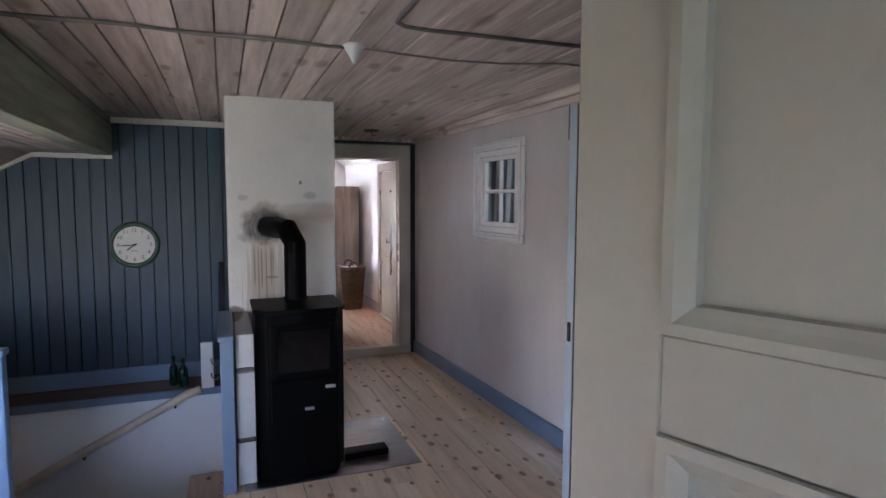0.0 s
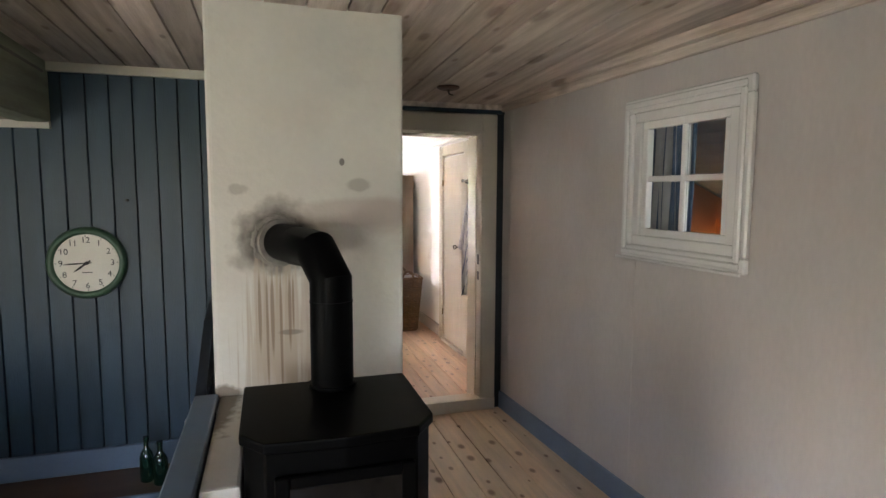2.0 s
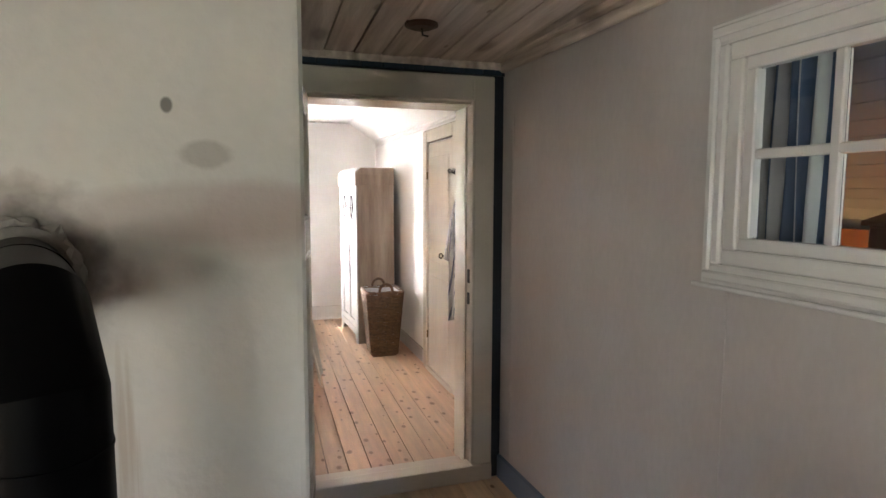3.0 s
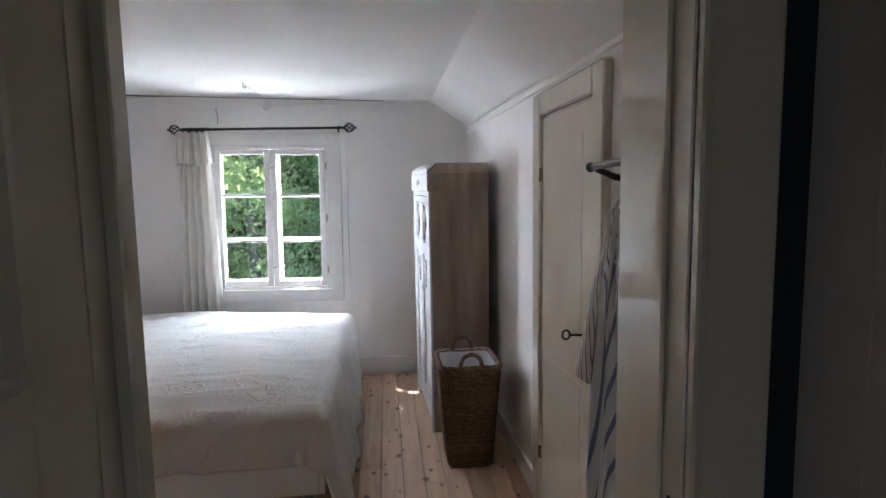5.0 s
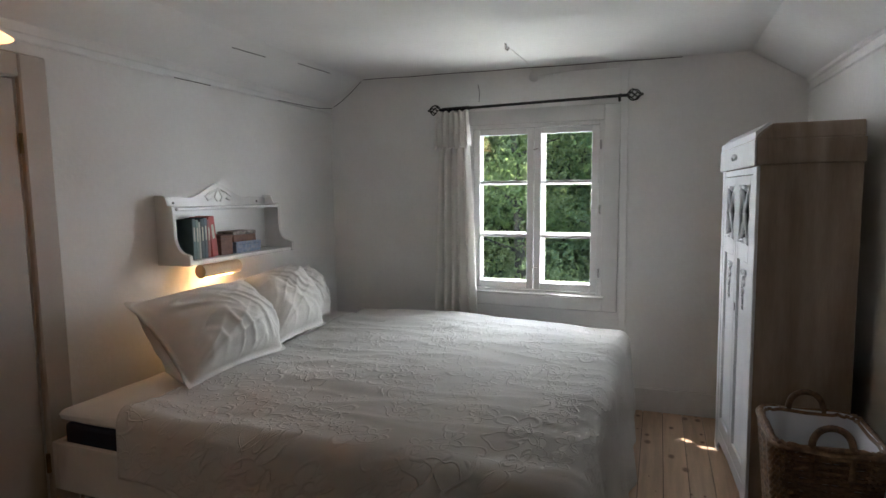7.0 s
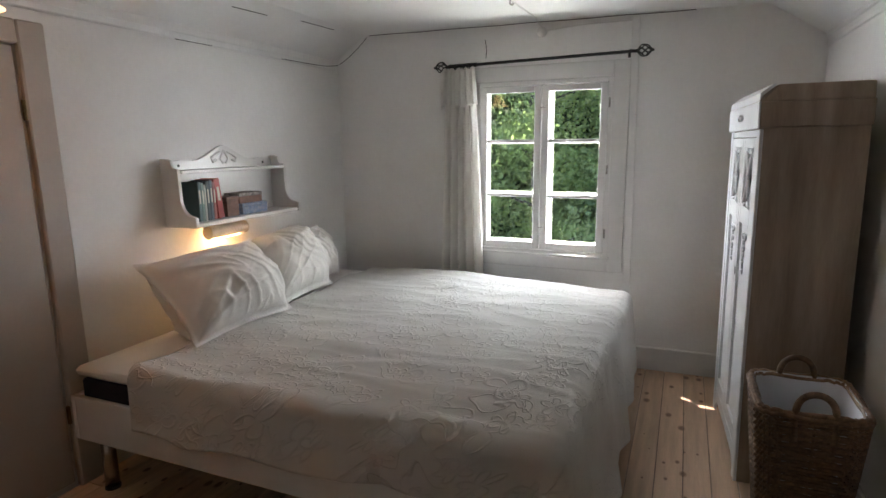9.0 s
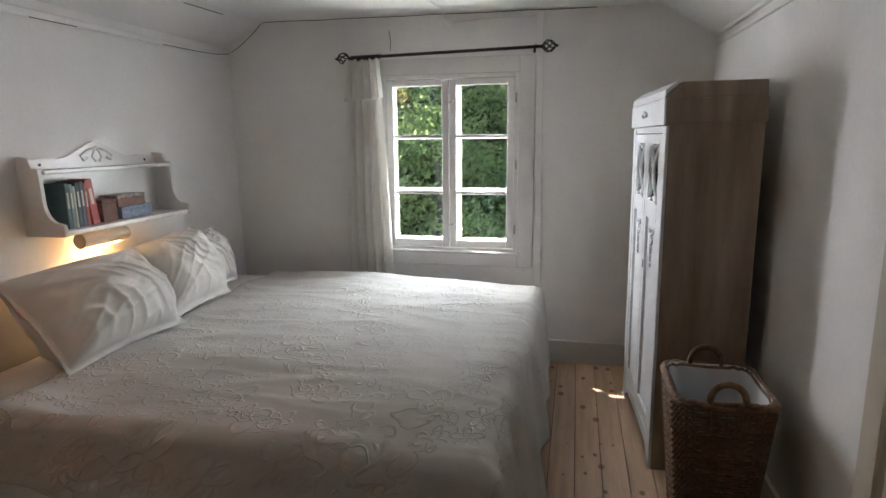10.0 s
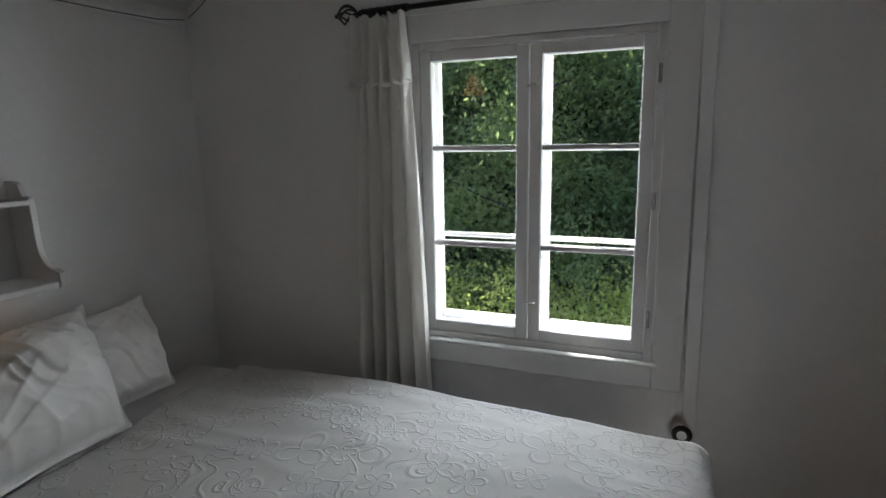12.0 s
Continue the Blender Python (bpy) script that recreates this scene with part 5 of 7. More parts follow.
# hairline cracks in the paint under the eaves
M["crack"] = mat("paint_crack", (0.10, 0.09, 0.08), 0.9, 0.2, 30, 0.0)
for pts in ([(-0.904, 8.95, 2.066), (-0.903, 9.25, 2.070), (-0.904, 9.46, 2.078), (-0.903, 9.612, 2.100)],
            [(-0.90, 9.637, 2.112), (-0.83, 9.636, 2.150), (-0.74, 9.637, 2.214), (-0.66, 9.637, 2.283)],
            [(-0.904, 8.10, 2.056), (-0.903, 8.35, 2.058)],
            [(-0.74, 8.35, 2.246), (-0.73, 8.62, 2.252)], [(-0.70, 8.9, 2.270), (-0.69, 9.25, 2.275)],
            [(-0.64 + 0.2 * i, 9.637, 2.2945 - 0.00425 * i + 0.002 * math.sin(i * 2.3)) for i in range(12)],
            [(0.26, 9.6375, 1.62 + 0.45), (0.265, 9.6375, 2.13), (0.255, 9.6375, 2.19)]):
    setting("paint_crack", tube(bmesh.new(), pts, 0.0022, 5), M["crack"], "hairline crack in the white paint", "crack")

# ---- bedroom: window ----
WIN = pose(0.6425, 9.64, 1.325, 0, 0.6, 0)
w = thing("window_1", "white two-sash casement window with six panes", "window", kind="structure")
HW, HH = 0.4575, 0.5775
def wbox(name, x0, x1, y0, y1, z0, z1, parent=None, bev=0.004, material=None, label=""):
    return part(name, bbox(x0, x1, y0, y1, z0, z1, bev), material or M["trim_white"], parent or w, label)
# casing on the wall
wbox("casing", HW, HW + 0.10, -0.024, -0.001, -HH - 0.10, HH + 0.10)
wbox("casing", -HW - 0.10, -HW, -0.024, -0.001, -HH - 0.10, HH + 0.10)
wbox("head_casing", -HW, HW, -0.024, -0.001, HH, HH + 0.10)
wbox("apron", -HW, HW, -0.022, -0.001, -HH - 0.10, -HH - 0.012)
wbox("sill", -HW - 0.0, HW + 0.02, -0.045, -0.0245, -HH - 0.012, -HH + 0.006, bev=0.006)
# frame in the opening
wbox("frame", -HW, -HW + 0.030, -0.012, 0.060, -HH, HH)
wbox("frame", HW - 0.030, HW, -0.012, 0.060, -HH, HH)
wbox("frame", -HW + 0.030, HW - 0.030, -0.012, 0.060, HH - 0.028, HH)
wbox("frame", -HW + 0.030, HW - 0.030, -0.012, 0.060, -HH, -HH + 0.024)
for sx0, sx1 in ((-HW + 0.031, -0.002), (0.002, HW - 0.031)):
    y0, y1 = -0.006, 0.032
    s = wbox("sash", sx0, sx0 + 0.046, y0, y1, -HH + 0.026, HH - 0.030)
    wbox("stile", sx1 - 0.046, sx1, y0, y1, -HH + 0.026, HH - 0.030, s)
    wbox("top_rail", sx0 + 0.046, sx1 - 0.046, y0, y1, HH - 0.072, HH - 0.030, s)
    wbox("bottom_rail", sx0 + 0.046, sx1 - 0.046, y0, y1, -HH + 0.026, -HH + 0.072, s)
    zs = [-HH + 0.072, -0.185, 0.185, HH - 0.072]
    for z in zs[1:3]:
        wbox("glazing_bar", sx0 + 0.046, sx1 - 0.046, y0 + 0.004, y1 - 0.002, z - 0.011, z + 0.011, s)
    for z0, z1 in zip(zs, zs[1:]):
        p = wbox("pane", sx0 + 0.044, sx1 - 0.044, 0.014, 0.0165, z0 + 0.010, z1 - 0.010, s, 0, M["glass"])
        p.visible_shadow = False
# outer storm sashes
for sx0, sx1 in ((-HW + 0.010, -0.012), (0.012, HW - 0.010)):
    y0, y1 = 0.16, 0.19
    s = wbox("storm_sash", sx0, sx0 + 0.034, y0, y1, -HH + 0.01, HH - 0.01)
    wbox("stile", sx1 - 0.034, sx1, y0, y1, -HH + 0.01, HH - 0.01, s)
    wbox("top_rail", sx0 + 0.034, sx1 - 0.034, y0, y1, HH - 0.050, HH - 0.01, s)
    wbox("bottom_rail", sx0 + 0.034, sx1 - 0.034, y0, y1, -HH + 0.01, -HH + 0.060, s)
    for z in (-0.178, 0.178):
        wbox("glazing_bar", sx0 + 0.034, sx1 - 0.034, y0 + 0.006, y1 - 0.006, z - 0.010, z + 0.010, s)
wbox("mullion", -0.012, 0.012, 0.155, 0.20, -HH, HH)
wbox("outer_sill", -HW, HW, 0.062, 0.30, -HH - 0.03, -HH - 0.002)
for z in (-0.40, 0.40):
    part("latch", tube(bmesh.new(), [(-0.004, -0.014, z), (0.03, -0.022, z + 0.006)], 0.004, 6), M["chrome"], w)
for z in (-0.42, 0.0, 0.42):
    part("hinge", tube(bmesh.new(), [(HW - 0.02, -0.016, z - 0.03), (HW - 0.02, -0.016, z + 0.03)], 0.006, 8), M["chrome"], w)
w.matrix_basis = WIN

# curtain rod
r = thing("curtain_rod", "black wrought iron curtain rod with cage finials", "curtain rod")
RY, RZ0, RZ1 = 9.555, 2.020, 2.030
part("rod", tube(bmesh.new(), [(0.0, RY, RZ0), (1.25, RY, RZ1)], 0.010, 10), M["iron"], r, smooth=True)
part("sleeve", tube(bmesh.new(), [(0.02, RY, RZ0), (0.22, RY, RZ0 + 0.002)], 0.014, 10), M["iron"], r)
for x, sgn, z in ((-0.035, -1, RZ0), (1.285, 1, RZ1)):
    bm = bmesh.new()
    for k in range(6):
        pts = []
        for i in range(13):
            u = i / 12
            q = 2 * math.pi * k / 6 + u * 2.2
            rr = 0.036 * math.sin(math.pi * u) ** 0.8
            pts.append((x + sgn * (u - 0.5) * 0.085, RY + rr * math.cos(q), z + rr * math.sin(q)))
        tube(bm, pts, 0.0042, 5)
    fn = part("finial", bm, M["iron"], r, smooth=True)
    part("tip", ball((x + sgn * 0.048, RY, z), 0.009), M["iron"], fn)
for x, z in ((0.06, RZ0), (1.20, RZ1)):
    part("bracket", tube(bmesh.new(), [(x, 9.638, z + 0.02), (x, 9.60, z + 0.01), (x, RY, z - 0.012), (x, RY - 0.004, z - 0.035)], 0.008, 8), M["iron"], r)
for i in range(6):
    x = 0.035 + i * 0.032
    part("ring", tube(bmesh.new(), [(x, RY + 0.018 * math.cos(q), RZ0 - 0.004 + 0.018 * math.sin(q)) for q in [2 * math.pi * k / 14 for k in range(14)]], 0.003, 5, closed=True), M["iron"], r)

# window curtain
c = thing("window_curtain", "white cotton curtain with a ruffled heading drawn aside", "curtain")
def fn(u, v):
    z = 1.995 - 1.80 * v
    x0, x1 = -0.015 - 0.075 * v ** 1.3, 0.205 + 0.075 * v ** 0.8
    amp = 0.014 + 0.030 * v
    fold = amp * math.sin(u * 34 + 1.2 * math.sin(v * 2.3)) + 0.010 * math.sin(u * 13 + v * 5)
    return (x0 + (x1 - x0) * u + 0.006 * math.cos(u * 34 + v), 9.545 + fold + 0.012 * v, z)
bm = bmesh.new()
sheet(bm, 120, 50, fn)
ob = part("cloth", bm, M["curtain_white"], c, smooth=True)
solidify(ob, 0.0025)
def fn(u, v):
    z = 1.998 - 0.245 * v - 0.010 * math.sin(u * 30 + 1)
    x0, x1 = -0.022 - 0.012 * v, 0.215 + 0.022 * v
    return (x0 + (x1 - x0) * u, 9.520 + (0.010 + 0.014 * v) * math.sin(u * 38 + 0.6) - 0.012 * v, z)
bm = bmesh.new()
sheet(bm, 110, 14, fn)
ob = part("ruffle", bm, M["curtain_white"], c, "gathered ruffle with small embroidery", True)
solidify(ob, 0.0025)
for i in range(7):
    u = (i + 0.5) / 7
    p = fn(u, 0.62)
    part("embroidery", ball((p[0], p[1] - 0.002, p[2]), 0.006, (1, 0.4, 1), 6), M["linen"], ob)

# ---- bedroom: bed ----
b = thing("bed", "white bed frame with dark base and steel legs", "bed")
part("side_rail", bbox(-0.835, 1.235, 7.30, 7.325, 0.255, 0.455, 0.006, 2), M["trim_white"], b)
part("side_rail", bbox(-0.835, 1.235, 9.42, 9.445, 0.255, 0.455, 0.006, 2), M["trim_white"], b)
part("foot_rail", bbox(1.2355, 1.26, 7.30, 9.445, 0.255, 0.455, 0.006, 2), M["trim_white"], b)
part("head_rail", bbox(-0.860, -0.8355, 7.30, 9.445, 0.255, 0.455, 0.006, 2), M["trim_white"], b)
part("base", bbox(-0.825, 1.22, 7.335, 9.41, 0.31, 0.525, 0.015, 2), M["navy"], b, "dark navy upholstered bed base")
for x in (-0.76, 1.17):
    for y in (7.37, 9.36):
        lg = part("leg", tube(bmesh.new(), [(x, y, 0.0), (x, y, 0.31)], 0.030, 18), M["chrome"], b, "brushed steel leg", True)
        part("foot", lathe(bmesh.new(), [(0.033, 0), (0.033, 0.015)], (x, y, 0), seg=16), M["iron"], lg)
bm = bmesh.new()
bmesh.ops.create_cube(bm, size=1)
bmesh.ops.subdivide_edges(bm, edges=bm.edges, cuts=14, use_grid_fill=True)
for v in bm.verts:
    x, y, z = v.co * 2
    n = 0.012 * noise.noise(Vector((x * 3, y * 4, z)))
    n -= 0.075 * max(0.0, 0.17 + 0.94 * x) ** 1.5 * max(0.0, (y + 0.12) / 0.9) ** 1.5 if y > -0.12 else 0.0
    v.co = Vector((0.185 + x * 1.035 * (1 - 0.012 * z * z), 8.375 + y * 1.04 * (1 - 0.012 * z * z) + max(n, -0.01), 0.557 + z * 0.044 * (1 - 0.5 * max(abs(x), abs(y)) ** 8) + n))
mt = solid("mattress", bm, M["linen"], "mattress under a white fitted sheet", "mattress", smooth=True)

X0, XE, YN, YF, TOP, HX, HY = -0.53, 1.205, 7.345, 9.355, 0.624, 0.57, 0.275
def drape(e, r=0.055, flare=0.16):
    """How far out and down a cloth goes, e metres past an edge."""
    q = min(e / r, math.pi / 2)
    rest = max(0.0, e - r * math.pi / 2)
    return r * math.sin(q) + rest * flare, r * (1 - math.cos(q)) + rest * math.sqrt(1 - flare * flare)
def fn(u, v):
    a, c = X0 + (XE + HX - X0) * u, YF + 0.03 + (YN - HY - YF - 0.03) * v
    # the coverlet lies a little askew at the pillow end
    a += 0.10 * (1 - u) * (v - 0.3)
    ea, ec = max(0, a - XE), max(0, YN - c)
    oa, da = drape(ea, 0.075, 0.09 + 0.06 * min(1.0, v * 1.6))
    oc, dc = drape(ec, flare=0.10)
    x, y = min(a, XE) + oa, max(c, YN) - oc
    if ea > 0 and ec > 0:
        k = min(ea, HX) / HX * min(ec, HY) / HY
        drop = (da ** 1.7 + dc ** 1.7) ** (1 / 1.7)
        x += 0.02 * k
        y -= 0.07 * k + 0.05 * math.sin(min(ea / HX, 1) * 6.0) * k
    else:
        drop = da + dc
    hang = min(1.0, (ea + ec) / 0.25)
    wr = 0.022 * noise.noise(Vector((a * 1.5, c * 2.2, 0.3))) + 0.009 * noise.noise(Vector((a * 3 + 4, c * 6, 1.7))) + 0.003 * noise.noise(Vector((a * 7, c * 11, 2.7)))
    for sa, sc, amp, off in ((0.9, 4.5, 0.011, 3.3), (1.6, 3.2, 0.007, 8.8), (2.2, 7.5, 0.004, 6.1)):
        wr += amp * (1 - 2.4 * abs(noise.noise(Vector((a * sa + 0.4 * c, c * sc, off))))) ** 3 * (0.6 + 0.6 * noise.noise(Vector((a, c, off))))
    wr += 0.012 * math.sin(c * 9 + 1.5 * math.sin(a * 2)) * max(0, 0.25 - abs(a + 0.25)) * 2
    ripple = hang * (0.012 * math.sin(a * 8 + 1.8 * math.sin(a * 3.1)) + 0.03 * max(0.0, 1 - 9 * abs(a - 0.62 - 0.2 * ec)) + 0.03 * max(0.0, 1 - 8 * abs(a - 1.13 - 0.1 * ec)) - 0.02 * max(0.0, 1 - 7 * abs(a + 0.05 + 0.3 * ec)))
    ripx = hang * min(1.0, 0.15 + v * 2) * (0.018 * math.sin(c * 12 + 0.7) + 0.008 * math.sin(c * 27))
    z = TOP - drop + wr * (1 - 0.6 * hang) - 0.028 * max(0, (0.0 - a)) * 0.8
    z -= 0.062 * min(1, max(0, a / 1.1)) ** 1.5 * min(1, max(0, (c - 8.5) / 0.85)) ** 1.5 * (1 - hang)
    z += hang * 0.02 * noise.noise(Vector((a * 2.5, c * 2.5, 9)))
    if ec > 0:
        y += ripple * (1 if ea == 0 else 0.5)
    if ea > 0:
        x += ripx
    return (x, y, max(z, 0.018))
bm = bmesh.new()
sheet(bm, 200, 200, fn)
cover = thing("coverlet", "off-white embroidered coverlet hanging over the bed's edges", "bedspread")
cv = part("cloth", bm, M["coverlet"], cover, smooth=True)
solidify(cv, 0.010, -1)
part("side_hem", tube(bmesh.new(), [fn(i / 160, 1.0) for i in range(161)], 0.0065, 6), M["linen"], cover, "stitched hem", True)
part("foot_hem", tube(bmesh.new(), [fn(1.0, i / 160) for i in range(161)], 0.0065, 6), M["linen"], cover, "stitched hem", True)


def pillow(tl, tr, br, bl, thick, seed, label):
    """A soft pillow between four corners, with creases drawn from its corners and a flat seam."""
    tl, tr, br, bl = (Vector(p) for p in (tl, tr, br, bl))
    nrm = ((tr - tl).cross(bl - tl)).normalized()
    mid = (tl + tr + br + bl) / 4
    def round_off(d):
        x = max(0.0, min(1.0, (d - 0.03) / 0.46))
        return math.sqrt(1 - (1 - x) ** 2)
    def crease(u, v, cu, cv, wide, off):
        """Sharp folds fanning out of the corner at cu, cv."""
        th, rad = math.atan2(v - cv, u - cu), math.hypot(u - cu, v - cv)
        n = noise.noise(Vector((th * wide, rad * 1.3, off)))
        return (1 - min(1.0, abs(n) * 3.2)) ** 2 * min(1.0, rad * 2.5) * max(0.0, 1.25 - rad)
    bm = bmesh.new()
    for side in (1, -1):
        def fn(u, v):
            p = tl.lerp(tr, u).lerp(bl.lerp(br, u), v)
            full = round_off(min(u, 1 - u)) * round_off(min(v, 1 - v))
            pull = (1 - (2 * u - 1) ** 2) * abs(2 * v - 1) ** 4 + (1 - (2 * v - 1) ** 2) * abs(2 * u - 1) ** 4
            p = p + (mid - p) * pull * 0.075
            cr = 0.015 * crease(u, v, -0.15, 1.1, 5.5, seed) + 0.010 * crease(u, v, 1.1, -0.1, 6.5, seed + 4) + 0.006 * crease(u, v, 1.05, 1.1, 8, seed + 9)
            warp = 0.35 * noise.noise(Vector((u * 2, v * 2, seed + 6)))
            cr += 0.016 * (1 - min(1.0, 3 * abs(noise.noise(Vector(((u - 0.8 * v + warp) * 5.5, (u + v) * 1.1, seed + 1)))))) ** 2
            cr += 0.028 * noise.noise(Vector((u * 2.6, v * 2.6, seed)))
            edge = 0.010 * noise.noise(Vector((u * 7, v * 7, seed + 2)))
            sag = -0.03 * thick * math.sin(math.pi * u) * (1 - v)
            return p + nrm * (edge + side * (0.003 + thick * full * 0.5 * (0.78 + 0.3 * v)) + side * cr * min(1.0, full * 1.4)) + Vector((0, 0, sag))
        sheet(bm, 96, 76, fn)
    bmesh.ops.remove_doubles(bm, verts=bm.verts, dist=0.0005)
    bmesh.ops.recalc_face_normals(bm, faces=bm.faces)
    return solid("pillow", bm, M["linen"], label, "pillow", group="pillows on the bed", smooth=True)


pillow((-0.89, 8.60, 0.94), (-0.88, 9.20, 0.95), (-0.66, 9.13, 0.628), (-0.62, 8.58, 0.628), 0.32, 7.7, "white pillow leaning behind the others")
pillow((-0.84, 8.34, 0.955), (-0.83, 8.92, 0.995), (-0.50, 8.80, 0.635), (-0.47, 8.22, 0.628), 0.42, 3.1, "white linen pillow with frilled edge leaning on the wall")
pillow((-0.74, 7.58, 0.985), (-0.78, 8.40, 0.980), (-0.40, 8.25, 0.630), (-0.42, 7.60, 0.625), 0.44, 1.3, "creased white linen pillow leaning on the wall")

# ---- bedroom: shelf over the bed ----
SY0, SY1, SX = 7.945, 8.80, -0.929
sh = thing("wall_shelf", "white painted wall shelf with scrolled sides and crest", "shelf")
def profile():
    pts = [(SX, 1.098), (-0.725, 1.098), (-0.715, 1.105), (-0.715, 1.150), (-0.735, 1.158)]
    for i in range(9):
        q = math.radians(90 * i / 8)
        pts.append((-0.735 - 0.075 * math.sin(q), 1.158 + 0.09 * (1 - math.cos(q))))
    pts += [(-0.812, 1.37), (-0.815, 1.395), (-0.845, 1.40), (-0.86, 1.44), (-0.895, 1.45), (SX, 1.45)]
    return pts
for y in (SY0, SY1 - 0.02):
    part("side_panel", bevel(prism(bmesh.new(), profile(), "y", y, y + 0.02), 0.002), M["trim_white"], sh)
part("bottom_board", bbox(SX, -0.722, SY0 + 0.0205, SY1 - 0.0205, 1.100, 1.122, 0.004), M["trim_white"], sh)
part("top_board", bbox(SX, -0.80, SY0 + 0.0205, SY1 - 0.0205, 1.372, 1.390, 0.004), M["trim_white"], sh)
part("back_board", bbox(SX + 0.0005, -0.918, SY0 + 0.0205, SY1 - 0.0205, 1.1225, 1.3715, 0.0), M["trim_white"], sh)
crest = [(SY0 + 0.021, 1.3905)]
n = 40
for i in range(n + 1):
    u = i / n
    y = SY0 + 0.021 + (SY1 - SY0 - 0.042) * u
    k = max(0.0, 1 - abs(u - 0.5) / 0.30)
    crest.append((y, 1.432 + 0.085 * (3 * k * k - 2 * k ** 3) - 0.008 * math.sin(math.pi * 2 * abs(u - 0.5) / 0.5)))
crest.append((SY1 - 0.021, 1.3905))
part("crest", prism(bmesh.new(), crest, "x", SX + 0.0005, -0.910), M["trim_white"], sh)
bm = bmesh.new()
ym = (SY0 + SY1) / 2
for sgn in (-1, 1):
    tube(bm, [(-0.908, ym + sgn * 0.02, 1.48), (-0.908, ym + sgn * 0.06, 1.468), (-0.908, ym + sgn * 0.10, 1.445), (-0.908, ym + sgn * 0.085, 1.425), (-0.908, ym + sgn * 0.06, 1.435)], 0.007, 6)
    tube(bm, [(-0.908, ym, 1.49), (-0.908, ym + sgn * 0.03, 1.44), (-0.908, ym + sgn * 0.01, 1.415)], 0.006, 6)
part("carving", bm, M["trim_white"], sh, "carved scroll ornament", True)
for y in (SY0 + 0.10, SY1 - 0.10):
    part("screw", lathe(bmesh.new(), [(0.007, 0), (0.007, 0.003)], (-0.9098, y, 1.412), "x", 10), M["iron"], sh)

random.seed(21)
BOOKS = [((0.10, 0.16, 0.17), 0.020, 0.205), ((0.16, 0.22, 0.20), 0.018, 0.200), ((0.55, 0.52, 0.47), 0.012, 0.19), ((0.03, 0.04, 0.05), 0.022, 0.205), ((0.05, 0.07, 0.09), 0.020, 0.210), ((0.30, 0.06, 0.05), 0.018, 0.20), ((0.42, 0.035, 0.025), 0.040, 0.215)]
M["pages"] = mat("book_pages", (0.62, 0.56, 0.45), 0.85, 0.06, 40, 0.2, 300)
y = SY0 + 0.085
for i, (col, wd, ht) in enumerate(BOOKS):
    lab = {0: "dark green book standing on the shelf", 1: "grey-green book standing on the shelf", 2: "thin pale book standing on the shelf", 3: "black book standing on the shelf", 4: "dark blue book standing on the shelf", 5: "dark red book standing on the shelf", 6: "thick red book leaning on the shelf"}[i]
    bk = thing("book", lab, "book", "books on the wall shelf")
    m = mat(f"book_cover_{i}", col, 0.45, 0.1, 20, 0.05, 100)
    bm = bmesh.new()
    box(bm, -0.905, -0.775, 0, 0.003, 0, ht), box(bm, -0.905, -0.775, wd - 0.003, wd, 0, ht), box(bm, -0.778, -0.774, 0.003, wd - 0.003, 0, ht)
    part("cover", bm, m, bk)
    part("pages", bbox(-0.903, -0.779, 0.003, wd - 0.003, 0.003, ht - 0.004, 0), M["pages"], bk)
    part("title_bar", bbox(-0.7738, -0.7732, wd * 0.3, wd * 0.7, ht * 0.45, ht * 0.8, 0), M["pages"], bk, "pale lettering bar")
    bk.matrix_basis = pose(0, y, 1.1225, 6 if i == 6 else 0, 0, 0)
    y += wd + 0.002 + (0.012 if i == 5 else 0)
M["box_brown"] = mat("brown_box_paper", (0.24, 0.12, 0.08), 0.6, 0.2, 30, 0.1, 100)
M["box_white"] = mat("pale_patterned_paper", (0.50, 0.44, 0.40), 0.6, 0.35, 45, 0.05, 100)
M["box_blue"] = mat("blue_flowered_paper", (0.12, 0.20, 0.36), 0.6, 0.45, 50, 0.05, 100, col2=(0.38, 0.40, 0.46))
for nm, lab, x0, x1, y0, y1, z0, z1, mm, lid in (
        ("keepsake_box", "blue flowered keepsake box on the shelf", -0.90, -0.775, 8.345, 8.56, 1.1225, 1.185, "box_blue", "box_blue"),
        ("keepsake_box", "pale patterned keepsake box on top of the blue one", -0.90, -0.785, 8.335, 8.53, 1.1855, 1.245, "box_brown", "box_white"),
        ("keepsake_box", "brown keepsake box standing on the shelf", -0.90, -0.78, 8.232, 8.328, 1.1225, 1.232, "box_brown", "box_brown")):
    k = thing(nm, lab, "box", "boxes on the wall shelf")
    part("body", bbox(x0 + 0.002, x1 - 0.002, y0 + 0.002, y1 - 0.002, z0, z1 - 0.02, 0.002), M[mm], k)
    part("lid", bbox(x0, x1, y0, y1, z1 - 0.0195, z1, 0.003), M[lid], k)

